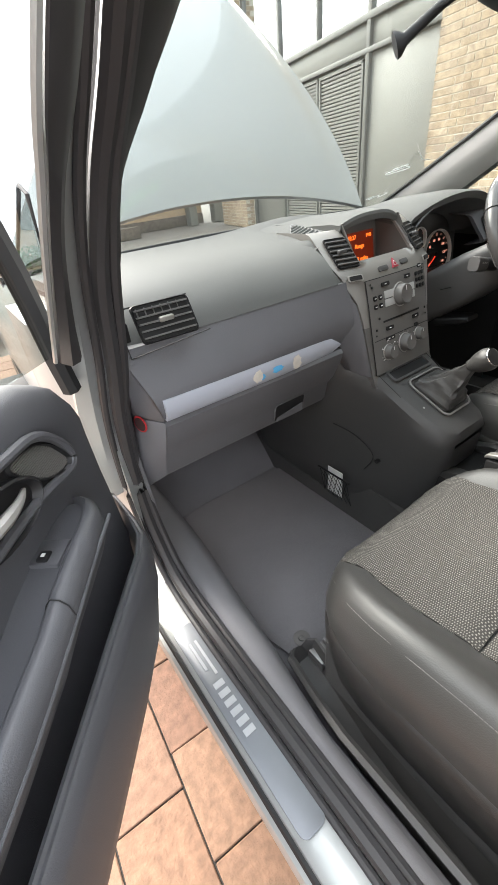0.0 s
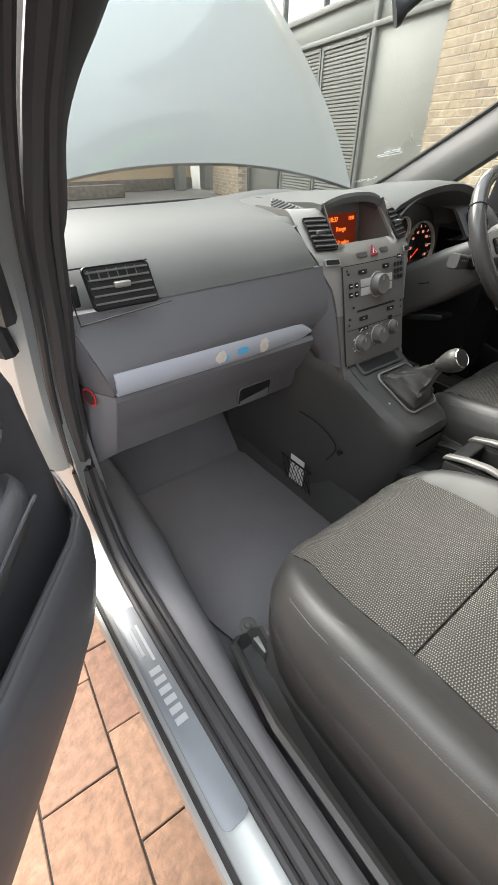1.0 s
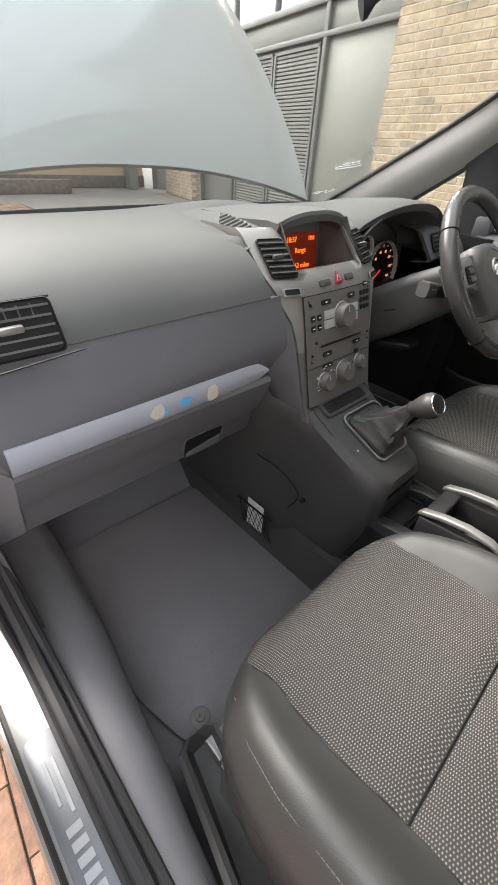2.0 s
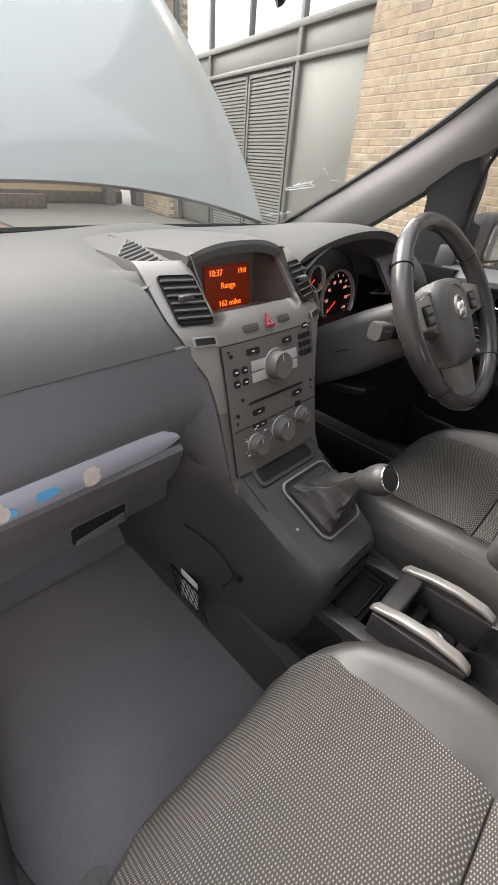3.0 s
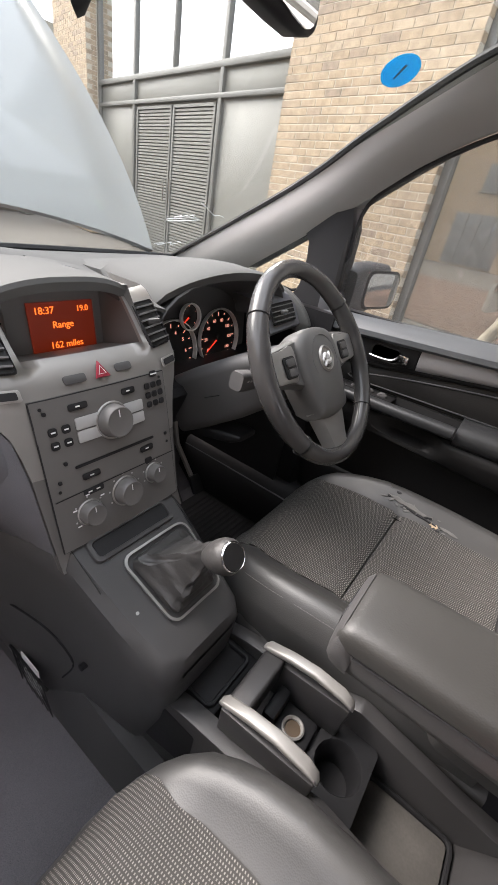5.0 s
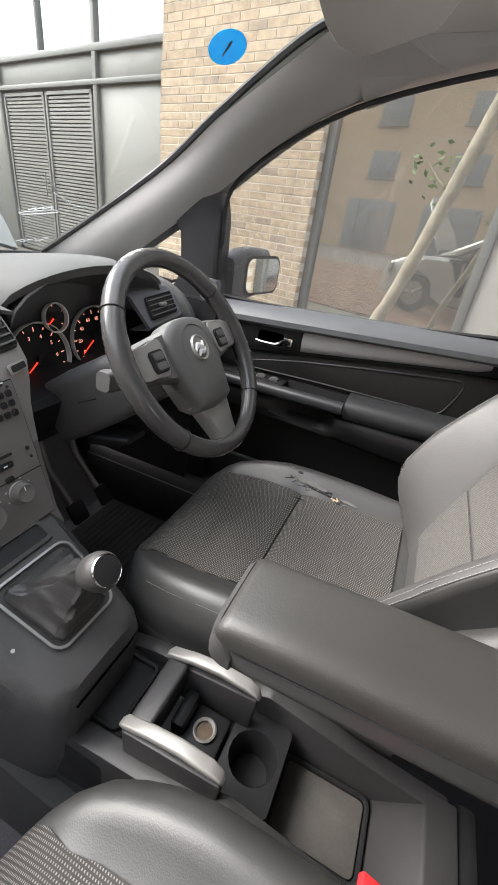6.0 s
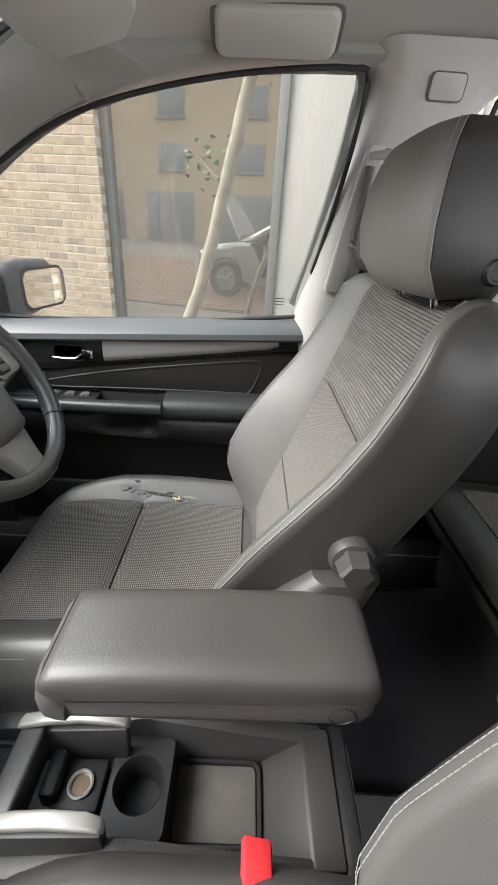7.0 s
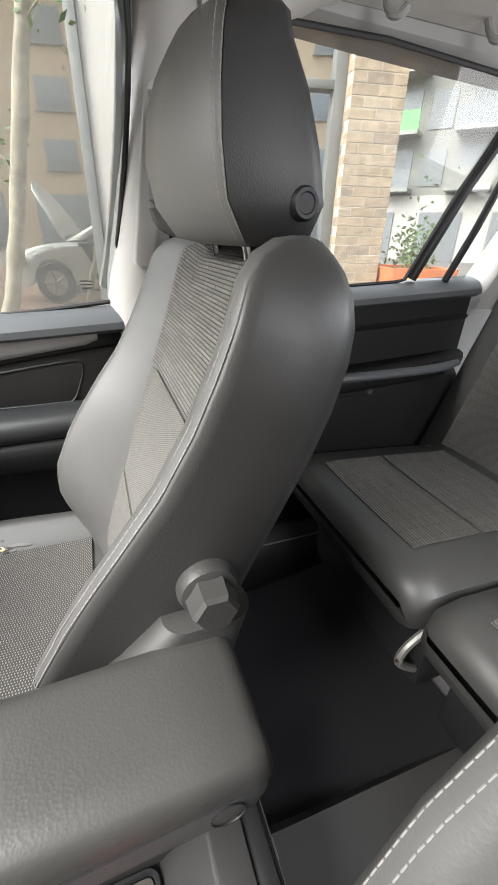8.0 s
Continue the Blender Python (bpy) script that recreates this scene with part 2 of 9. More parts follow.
SHOP_GLASS = material("dark_shop_glass", (0.50, 0.49, 0.45), -0.05, 0.85, mottle=0.02)
# Distant panes: the haze in front of them is put into this grey.
HAZY_WINDOW = material("haze_pale_window", (0.15, 0.16, 0.165), 0.4)
SKY_GLASS = material("bright_window_glass", (0.80, 0.83, 0.85), -0.05, 1.0, mottle=0.02)
CONCRETE = material("pale_concrete", (0.19, 0.19, 0.172), 0.9, mottle=0.15, mottle_size=1.5)
DARK_WINDOW = material("dark_window", (0.05, 0.055, 0.06), 0.1)
GREEN_PANEL = material("green_balcony_panel", (0.12, 0.45, 0.12), 0.6)
YELLOW_PANEL = material("ochre_balcony_panel", (0.55, 0.42, 0.16), 0.6)
TYRE = material("tyre_rubber", (0.02, 0.02, 0.02), 0.8)
BEIGE_TAN = material("tan_render", (0.40, 0.30, 0.20), 0.9, mottle=0.1, mottle_size=1.2)
DARK_BRICK = masonry("dark_brick", [(0.13, 0.11, 0.09), (0.17, 0.14, 0.11)])
TERRACOTTA = material("terracotta", (0.62, 0.20, 0.08), 0.8)
TREAD = material("brushed_tread_metal", (0.20, 0.212, 0.23), 0.5, 0.55, mottle=0.1, mottle_size=30)
STICKER_DARK = material("dark_sticker_print", (0.05, 0.03, 0.03), 0.5)
TREAD_MARK = material("pale_tread_mark", (0.42, 0.43, 0.45), 0.5, 0.3)
RING = material("bright_dial_ring", (0.82, 0.81, 0.80), 0.3, 0.25)
WHEEL_GREY = material("wheel_hub_grey", (0.10, 0.099, 0.096), 0.45, bump=0.2, bump_size=800)
SPOKE = material("spoke_satin", (0.29, 0.285, 0.275), 0.38, 0.5)
LEATHER_PAD = material("grained_armrest_leather", (0.037, 0.0362, 0.034), 0.46, mottle=0.2, bump=0.12, bump_size=420, bump_kind="CELL")
GAITER = material("creased_gaiter_leather", (0.050, 0.0485, 0.047), 0.45, mottle=0.35, mottle_size=40, bump=0.5, bump_size=160)
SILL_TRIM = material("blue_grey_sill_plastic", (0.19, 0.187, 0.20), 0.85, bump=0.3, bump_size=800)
RIM_LEATHER = material("polished_rim_leather", (0.055, 0.054, 0.054), 0.21, mottle=0.3, mottle_size=20, bump=0.15, bump_size=500)
COLUMN_BLACK = material("column_black", (0.085, 0.083, 0.083), 0.5, bump=0.25, bump_size=900)
# Grey pillar trim made paler: the window's light on it is in the colour.
CENTRE_PILLAR = material("window_lit_pillar_trim", (0.42, 0.41, 0.39), 0.65, bump=0.3, bump_size=900, mottle=0.06)
ETCH = material("etched_white", (0.72, 0.74, 0.73), 0.7)
PAPER_REMAINS = material("sticker_paper", (0.62, 0.58, 0.52), 0.8, mottle=0.25, mottle_size=90)
# Rear floor tone: the shade behind the front seats is put into the colour.
REAR_SHADE = material("shaded_rear_floor", (0.030, 0.030, 0.033), 0.95, grain=0.5, grain_size=900, bump=0.9, bump_size=1200, spec=0.15)
SOCKET_HOLE = material("socket_hole_shade", (0.10, 0.07, 0.045), 0.5, 0.5)
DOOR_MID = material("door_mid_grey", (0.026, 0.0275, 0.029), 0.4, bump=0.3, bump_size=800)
BIN_DUST = material("dusty_bin_floor", (0.075, 0.070, 0.062), 0.85, grain=0.3, grain_size=300, mottle=0.5, mottle_size=28)
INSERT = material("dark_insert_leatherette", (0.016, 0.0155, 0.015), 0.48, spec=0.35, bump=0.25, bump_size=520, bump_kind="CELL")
STEEL = material("bare_seat_steel", (0.30, 0.30, 0.30), 0.4, 0.8, mottle=0.2, mottle_size=60)
SLAT = material("grey_vent_slat", (0.12, 0.118, 0.115), 0.5)


# ---- building blocks ----
def V(*p):
    return Vector(p)


def thing(name, base, label, category, group="", kind=""):
    return tagged(_base(name, base), label, category, group, kind)


def _base(name, base):
    ob = new(name)
    ob.location = base
    ob.empty_display_size = 0.05
    return ob


def part(name, bm, mat, parent=None, label="", sharp=35, kind="", category=""):
    """Links a bmesh, in world places, as one mesh under a thing or a part."""
    bmesh.ops.remove_doubles(bm, verts=bm.verts, dist=1e-5)
    bmesh.ops.recalc_face_normals(bm, faces=bm.faces)
    me = bpy.data.meshes.new(name)
    bm.to_mesh(me)
    bm.free()
    me.materials.append(mat)
    me.shade_smooth()
    me.set_sharp_from_angle(angle=radians(sharp))
    ob = new(name, me)
    if parent is not None:
        ob.parent = parent
        if parent.parent is None:
            ob.matrix_parent_inverse = Matrix.Translation(-parent.location)
    return tagged(ob, label, category, "", kind)


def spline(pts, n=8, closed=False):
    """A smooth line through points."""
    pts = [Vector(p) for p in pts]
    out, c = [], len(pts)
    rng = range(c) if closed else range(c - 1)
    for i in rng:
        g = lambda k: pts[k % c] if closed else pts[min(max(k, 0), c - 1)]
        a, b, d, e = g(i - 1), g(i), g(i + 1), g(i + 2)
        for k in range(n):
            t = k / n
            out.append(0.5 * ((2 * b) + (d - a) * t + (2 * a - 5 * b + 4 * d - e) * t * t + (3 * b - a - 3 * d + e) * t ** 3))
    if not closed:
        out.append(pts[-1])
    return out


def box(bm, lo, hi, bevel=0.004, seg=2, turn=None, pivot=None):
    """A box between two corners with rounded edges."""
    lo, hi = Vector(lo), Vector(hi)
    b = bmesh.new()
    bmesh.ops.create_cube(b, size=1)
    for v in b.verts:
        v.co = Vector([(lo[k] + hi[k]) / 2 + v.co[k] * (hi[k] - lo[k]) for k in range(3)])
    if bevel:
        bmesh.ops.bevel(b, geom=b.edges[:], offset=bevel, segments=seg, profile=0.5, affect="EDGES", clamp_overlap=True)
    if turn is not None:
        c = Vector(pivot) if pivot else (lo + hi) / 2
        m = Matrix.Translation(c) @ turn.to_4x4() @ Matrix.Translation(-c)
        bmesh.ops.transform(b, matrix=m, verts=b.verts)
    add(bm, b)
    return bm


def add(bm, other):
    me = bpy.data.meshes.new("tmp")
    other.to_mesh(me)
    other.free()
    bm.from_mesh(me)
    bpy.data.meshes.remove(me)


def hexa(bm, pts, bevel=0.0, seg=2):
    """A block from its eight corners: four below, four above in the same order."""
    b = bmesh.new()
    v = [b.verts.new(p) for p in pts]
    for f in ((0, 1, 2, 3), (4, 5, 6, 7), (0, 1, 5, 4), (1, 2, 6, 5), (2, 3, 7, 6), (3, 0, 4, 7)):
        b.faces.new([v[k] for k in f])
    if bevel:
        bmesh.ops.bevel(b, geom=b.edges[:], offset=bevel, segments=seg, profile=0.5, affect="EDGES", clamp_overlap=True)
    add(bm, b)
    return bm


def loft(bm, rings, closed=True, caps=True):
    """Skin over rings of points of equal count."""
    vs = [[bm.verts.new(p) for p in r] for r in rings]
    n = len(vs[0])
    for a, b in zip(vs, vs[1:]):
        for k in range(n if closed else n - 1):
            bm.faces.new((a[k], a[(k + 1) % n], b[(k + 1) % n], b[k]))
    if closed and caps:
        bm.faces.new(vs[0][::-1])
        bm.faces.new(vs[-1])
    return bm


def sheet(bm, rows, thick):
    """A curved panel through rows of points, with real thickness; thick is a way in metres."""
    thick = Vector(thick)
    a = [[bm.verts.new(Vector(p)) for p in r] for r in rows]
    b = [[bm.verts.new(Vector(p) + thick) for p in r] for r in rows]
    R, C = len(rows), len(rows[0])
    for g in (a, b):
        for i in range(R - 1):
            for j in range(C - 1):
                bm.faces.new((g[i][j], g[i][j + 1], g[i + 1][j + 1], g[i + 1][j]))
    for i in range(R - 1):
        for j in (0, C - 1):
            bm.faces.new((a[i][j], a[i + 1][j], b[i + 1][j], b[i][j]))
    for j in range(C - 1):
        for i in (0, R - 1):
            bm.faces.new((a[i][j], a[i][j + 1], b[i][j + 1], b[i][j]))
    return bm


def tube(bm, path, r, n=10, closed=False, flat=1.0, up=(0, 0, 1)):
    """A round bar along a path; r is a number or one for each point."""
    path = [Vector(p) for p in path]
    c = len(path)
    rad = r if isinstance(r, (list, tuple)) else [r] * c
    rings = []
    for i, p in enumerate(path):
        q, s = (path[(i + 1) % c], path[i - 1]) if closed else (path[min(i + 1, c - 1)], path[max(i - 1, 0)])
        d = (q - s).normalized()
        a = d.cross(Vector(up))
        a = a.normalized() if a.length > 1e-4 else d.orthogonal().normalized()
        b = a.cross(d)
        rings.append([p + rad[i] * (math.cos(2 * math.pi * k / n) * a + flat * math.sin(2 * math.pi * k / n) * b) for k in range(n)])
    if closed:
        rings.append(rings[0])
    return loft(bm, rings, caps=not closed)


def lathe(bm, profile, at, axis=(0, 0, 1), n=20):
    """A turned shape: profile is pairs of radius and height along the axis."""
    q = Vector(axis).normalized().to_track_quat("Z", "Y")
    rings = [[Vector(at) + q @ Vector((max(r, 1e-4) * math.cos(2 * math.pi * k / n), max(r, 1e-4) * math.sin(2 * math.pi * k / n), h)) for k in range(n)] for r, h in profile]
    return loft(bm, rings)


def plate(bm, outline, thick, bevel=0.0):
    """A flat piece with any outline; thick is a way in metres."""
    b = bmesh.new()
    f = b.faces.new([b.verts.new(p) for p in outline])
    r = bmesh.ops.extrude_face_region(b, geom=[f])
    bmesh.ops.translate(b, verts=[v for v in r["geom"] if isinstance(v, bmesh.types.BMVert)], vec=Vector(thick))
    if bevel:
        bmesh.ops.bevel(b, geom=b.edges[:], offset=bevel, segments=2, profile=0.5, affect="EDGES", clamp_overlap=True)
    add(bm, b)
    return bm


def rounded(w, h, r, n=5):
    """Corners of a rounded rectangle about the origin."""
    out = []
    for cx, cy, a0 in ((w / 2 - r, h / 2 - r, 0), (-w / 2 + r, h / 2 - r, 90), (-w / 2 + r, -h / 2 + r, 180), (w / 2 - r, -h / 2 + r, 270)):
        for k in range(n + 1):
            a = radians(a0 + 90 * k / n)
            out.append((cx + r * math.cos(a), cy + r * math.sin(a)))
    return out


def put(points, at, right, up):
    """Flat points onto a plane given by its centre and two ways."""
    at, right, up = Vector(at), Vector(right).normalized(), Vector(up).normalized()
    return [at + right * x + up * y for x, y in points]


def words(name, text, at, right, up, size, mat, parent, depth=0.0008, align="CENTER"):
    """Raised lettering in the built-in font, as a mesh."""
    cu = bpy.data.curves.new(name, "FONT")
    cu.body, cu.size, cu.extrude, cu.align_x, cu.align_y = text, size, depth, align, "CENTER"
    tmp = bpy.data.objects.new("tmp_text", cu)
    scene.collection.objects.link(tmp)
    bpy.context.view_layer.update()
    me = bpy.data.meshes.new_from_object(tmp.evaluated_get(bpy.context.evaluated_depsgraph_get()))
    bpy.data.objects.remove(tmp)
    right, up = Vector(right).normalized(), Vector(up).normalized()
    nrm = right.cross(up)
    m = Matrix((right, up, nrm)).transposed().to_4x4()
    m.translation = Vector(at)
    b = bmesh.new()
    b.from_mesh(me)
    bmesh.ops.transform(b, matrix=m, verts=b.verts)
    return part(name, b, mat, parent)


def mix(a, b, t):
    return Vector(a).lerp(Vector(b), t)


# ---- ground ----
bm = bmesh.new()
plate(bm, [(-300, -300, -0.012), (300, -300, -0.012), (300, 300, -0.012), (-300, 300, -0.012)], (0, 0, -0.3))
part("ground", bm, TARMAC, None, "pale sandy road surface round the parked car", kind="structure", category="ground")
bm = bmesh.new()
box(bm, (-7.0, -4, -0.05), (2.2, 9.2, -0.006), 0)
pavement = part("pavement", bm, JOINT, None, "block paving of reddish bricks with sandy joints", kind="structure", category="pavement")

# ---- car body ----
car = thing("car_body", (0, -0.5, 0), "silver hatchback body with raised bonnet, parked on block paving", "car")


def mirrored(pts, s):
    return [(s * p[0], p[1], p[2]) for p in pts]


# floor pan, tunnel, sills
bm = bmesh.new()
sheet(bm, [[(x, y, z) for x in (-0.69, -0.62, -0.3, 0.0, 0.3, 0.62, 0.69)] for y, z in ((0.62, 0.50), (0.50, 0.33), (0.38, 0.235), (0.1, 0.232), (-0.9, 0.232), (-1.05, 0.27), (-1.5, 0.33), (-2.45, 0.36))], (0, 0, -0.04))
part("floor_pan", bm, CARPET, car, "dark carpet")
bm = bmesh.new()
loft(bm, [[(-0.13, y, 0.235), (-0.10, y, z), (0.10, y, z), (0.13, y, 0.235)] for y, z in ((0.5, 0.42), (0.2, 0.40), (-0.1, 0.34), (-0.8, 0.30), (-1.3, 0.28))])
part("tunnel", bm, CONSOLE, car)
for s in (-1, 1):
    bm = bmesh.new()
    loft(bm, [mirrored([(0.60, y, 0.235), (0.615, y, 0.375), (0.635, y, 0.395), (0.665, y, 0.40), (0.668, y, 0.30), (0.66, y, 0.22)], s) for y in (0.45, 0.1, -0.3, -0.7, -1.4)])
    part("sill_trim", bm, DASH_LOW, car, "dark plastic sill cover")
    bm = bmesh.new()
    loft(bm, [mirrored([(0.669, y, 0.22), (0.669, y, 0.396), (0.69, y, 0.401), (0.728, y, 0.399), (0.738, y, 0.392), (0.742, y, 0.378), (0.752, y, 0.374), (0.757, y, 0.364), (0.752, y, 0.30), (0.72, y, 0.22)], s) for y in (0.45, 0.2, -0.3, -0.7, -1.3)])
    part("sill", bm, PAINT, car, "silver painted sill")
    bm = bmesh.new()
    tube(bm, [(s * 0.7415, y, 0.383) for y in (0.2, -0.3, -0.7, -1.3)], 0.0055, 6)
    part("sill_rubber", bm, RUBBER, car, "black rubber sill strip")
    if s > 0:
        continue
    for x, z, r in ((0.655, 0.404, 0.008), (0.688, 0.404, 0.006)):
        bm = bmesh.new()
        tube(bm, spline([(s * x, -1.15, z), (s * x, -0.6, z), (s * x, -0.2, z + 0.001), (s * x, 0.0, z + 0.016), (s * (x + 0.002), 0.066, z + 0.09), (s * (x + 0.004), 0.10, 0.62), (s * (x + 0.004), 0.08, 0.78), (s * (x + 0.002), 0.012, 0.914), (s * x, -0.04, 1.03), (s * (x - 0.008), -0.082, 1.112), (s * (x - 0.018), -0.135, 1.18), (s * (x - 0.026), -0.195, 1.25), (s * (x - 0.03), -0.28, 1.325)], 6), r, 8)
        part("door_seal", bm, SEAL, car, "black rubber door seal")
    bm = bmesh.new()
    tube(bm, spline([(s * 0.672, y, z) for y, z in ((-1.15, 0.418), (-0.6, 0.414), (-0.2, 0.415), (0.0, 0.43), (0.07, 0.50), (0.10, 0.62), (0.075, 0.78), (0.01, 0.914), (-0.042, 1.03))] + [(s * 0.66, -0.082, 1.112), (s * 0.648, -0.135, 1.18), (s * 0.64, -0.195, 1.25), (s * 0.632, -0.27, 1.32), (s * 0.62, -0.36, 1.358), (s * 0.60, -0.52, 1.378), (s * 0.60, -0.66, 1.385), (s * 0.615, -0.70, 1.34), (s * 0.66, -0.66, 1.1), (s * 0.685, -0.63, 0.95), (s * 0.685, -0.66, 0.6), (s * 0.672, -0.75, 0.43)], 6), 0.011, 8)
    part("door_seal", bm, SEAL, car, "black rubber door seal")
# sill tread plate of the open side
bm = bmesh.new()
plate(bm, put(rounded(0.042, 0.36, 0.012), (-0.712, -0.24, 0.404), (1, 0, 0), (0, 1, 0)), (0, 0, 0.002), 0.0006)
tread = part("tread_plate", bm, TREAD, car, "brushed metal tread plate")
for y0, x0, w, l in ((-0.10, -0.706, 0.005, 0.075), (-0.10, -0.717, 0.005, 0.06)):
    bm = bmesh.new()
    box(bm, (x0 - w / 2, y0 - l, 0.406), (x0 + w / 2, y0, 0.4072), 0.0004, 1)
    part("plate_bar", bm, TREAD_MARK, tread)
for k in range(6):
    bm = bmesh.new()
    box(bm, (-0.722, -0.197 - 0.017 * k, 0.406), (-0.703, -0.186 - 0.017 * k, 0.4072), 0.0004, 1)
    part("plate_bar", bm, TREAD_MARK, tread, "pale raised bar")

# front bulkhead, hinge pillars
bm = bmesh.new()
sheet(bm, [[(x, y, z) for x in (-0.69, 0.0, 0.69)] for y, z in ((0.62, 0.45), (0.68, 0.7), (0.76, 0.93))], (0, 0.03, 0))
part("bulkhead", bm, CARPET, car)
for s in (-1, 1):
    bm = bmesh.new()
    xo = 0.80 if s > 0 else 0.732
    loft(bm, [mirrored([(0.66, 0.10 if s < 0 else 0.04, z), (0.69, y0 if s < 0 else 0.03, z), (xo - 0.02, y1, z), (xo, y1 + 0.03, z), (xo, 0.45, z), (0.66, 0.45, z)], s) for z, y0, y1 in ((0.39, 0.05, 0.16), (0.6, 0.09, 0.2), (0.8, 0.085, 0.2), (0.93, 0.08, 0.22))])
    # the driver's pillar is blackened to sit in the footwell's shade
    part("hinge_pillar", bm, PAINT if s < 0 else BLACK, car)
    # quarter window
    q = mirrored([(0.71, 0.345, 0.972), (0.705, 0.13, 0.955), (0.70, 0.10, 0.965), (0.69, 0.10, 1.11), (0.692, 0.118, 1.12)], s)
    if s > 0:
        q = [(0.735, 0.425, 0.965), (0.735, 0.222, 0.945), (0.735, 0.200, 0.952), (0.735, 0.192, 0.970), (0.735, 0.188, 1.065), (0.735, 0.194, 1.088), (0.735, 0.210, 1.088)]
    bm = bmesh.new()
    plate(bm, q, (s * 0.004, 0, 0))
    pane = part("quarter_pane", bm, GLASS, car, "small clear quarter window")
    pane.visible_shadow = False
    bm = bmesh.new()
    tube(bm, [Vector(p) for p in q], 0.005 if s > 0 else 0.003, 6, closed=True)
    part("quarter_frame", bm, RUBBER, car)

# windscreen pillar of the driver's side: inner trim and outer skin
edge = spline([(0.70, 0.66, 0.945), (0.665, 0.235, 1.175), (0.605, 0.038, 1.285), (0.55, -0.13, 1.37), (0.53, -0.22, 1.40)], 5)
low = spline([(0.705, 0.36, 0.975), (0.685, 0.09, 1.15), (0.66, -0.09, 1.27), (0.64, -0.24, 1.335), (0.63, -0.35, 1.36)], 5)
rows = []
for a, b in zip(edge, low):
    m = (a + b) / 2
    rows.append([a, mix(a, m, 0.5) + V(-0.014, -0.008, -0.008), m + V(-0.016, -0.012, -0.01), mix(m, b, 0.5) + V(-0.010, -0.008, -0.006), b])
bm = bmesh.new()
sheet(bm, rows, (0.02, 0.0, 0.02))
part("windscreen_pillar", bm, PILLAR, car, "grey moulded pillar trim")
bm = bmesh.new()
sheet(bm, [[a + V(0.040, 0.0, -0.010), (a + b) / 2 + V(0.06, 0.01, 0.0), b + V(0.05, 0, 0.0)] for a, b in zip(edge, low)], (0.01, 0.0, 0.01))
part("pillar_skin", bm, PAINT, car)
bm = bmesh.new()
tube(bm, [a + V(-0.002, 0.004, 0.003) for a in edge], 0.0065, 6)
part("windscreen_seal", bm, RUBBER, car)
bm = bmesh.new()
loft(bm, [[(x, y0, z), (x - 0.016, y0 - 0.008, z), (x - 0.020, (y0 + y1) / 2, z), (x - 0.012, y1 + 0.004, z), (x, y1, z), (x + 0.035, y1, z), (x + 0.035, y0, z)] for z, x, y0, y1 in ((0.93, 0.716, 0.215, 0.064), (0.955, 0.715, 0.192, 0.064), (0.985, 0.713, 0.181, 0.064), (1.04, 0.710, 0.178, 0.064), (1.075, 0.708, 0.181, 0.063), (1.095, 0.706, 0.194, 0.062), (1.12, 0.702, 0.185, 0.062), (1.145, 0.698, 0.155, 0.066), (1.165, 0.694, 0.12, 0.070))])
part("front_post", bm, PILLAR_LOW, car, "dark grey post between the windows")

# open side: layers of the door opening from the cabin outwards
E_ = spline([(-0.645, 0.16, 0.945), (-0.62, 0.048, 1.025), (-0.60, 0.03, 1.114), (-0.565, -0.03, 1.188), (-0.535, -0.09, 1.26), (-0.525, -0.16, 1.34), (-0.53, -0.22, 1.395)], 5)
S_ = spline([(-0.672, 0.03, 0.93), (-0.668, -0.035, 1.032), (-0.66, -0.075, 1.112), (-0.648, -0.13, 1.18), (-0.64, -0.19, 1.25), (-0.635, -0.27, 1.32), (-0.625, -0.36, 1.36)], 5)
bm = bmesh.new()
sheet(bm, [[a, mix(a, b, 0.35) + V(0.004, -0.016, -0.006), mix(a, b, 0.7) + V(0.004, -0.014, -0.006), b] for a, b in zip(E_, S_)], (-0.006, 0.03, 0.01))
# much darker than the matching trim on the driver's side
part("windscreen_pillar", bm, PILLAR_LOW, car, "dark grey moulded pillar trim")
bm = bmesh.new()
a_ = spline([(-0.683, 0.09, 0.62), (-0.684, 0.055, 0.80), (-0.686, -0.012, 0.961), (-0.684, -0.055, 1.04), (-0.680, -0.10, 1.112), (-0.670, -0.155, 1.18), (-0.658, -0.21, 1.245), (-0.645, -0.30, 1.32)], 4)
b_ = spline([(-0.735, 0.10, 0.62), (-0.728, 0.065, 0.80), (-0.722, -0.03, 0.961), (-0.722, -0.085, 1.04), (-0.718, -0.14, 1.112), (-0.706, -0.195, 1.17), (-0.692, -0.245, 1.23), (-0.67, -0.33, 1.31)], 4)
sheet(bm, [[a + V(0, 0.03, 0), mix(a, b, 0.5) + V(0, 0.022, 0), b + V(0, 0.03, 0)] for a, b in zip(a_, b_)], (0, 0.012, 0))
part("opening_flange", bm, PAINT, car, "silver painted flange")
bm = bmesh.new()
a_ = spline([(-0.712, -0.005, 0.935), (-0.72, -0.095, 1.048), (-0.717, -0.155, 1.112), (-0.705, -0.205, 1.16), (-0.69, -0.26, 1.225), (-0.672, -0.34, 1.30), (-0.655, -0.45, 1.36)], 5)
b_ = spline([(-0.739, 0.0, 0.935), (-0.741, -0.15, 1.058), (-0.740, -0.215, 1.111), (-0.738, -0.26, 1.15), (-0.724, -0.305, 1.21), (-0.70, -0.38, 1.295), (-0.68, -0.48, 1.365)], 5)
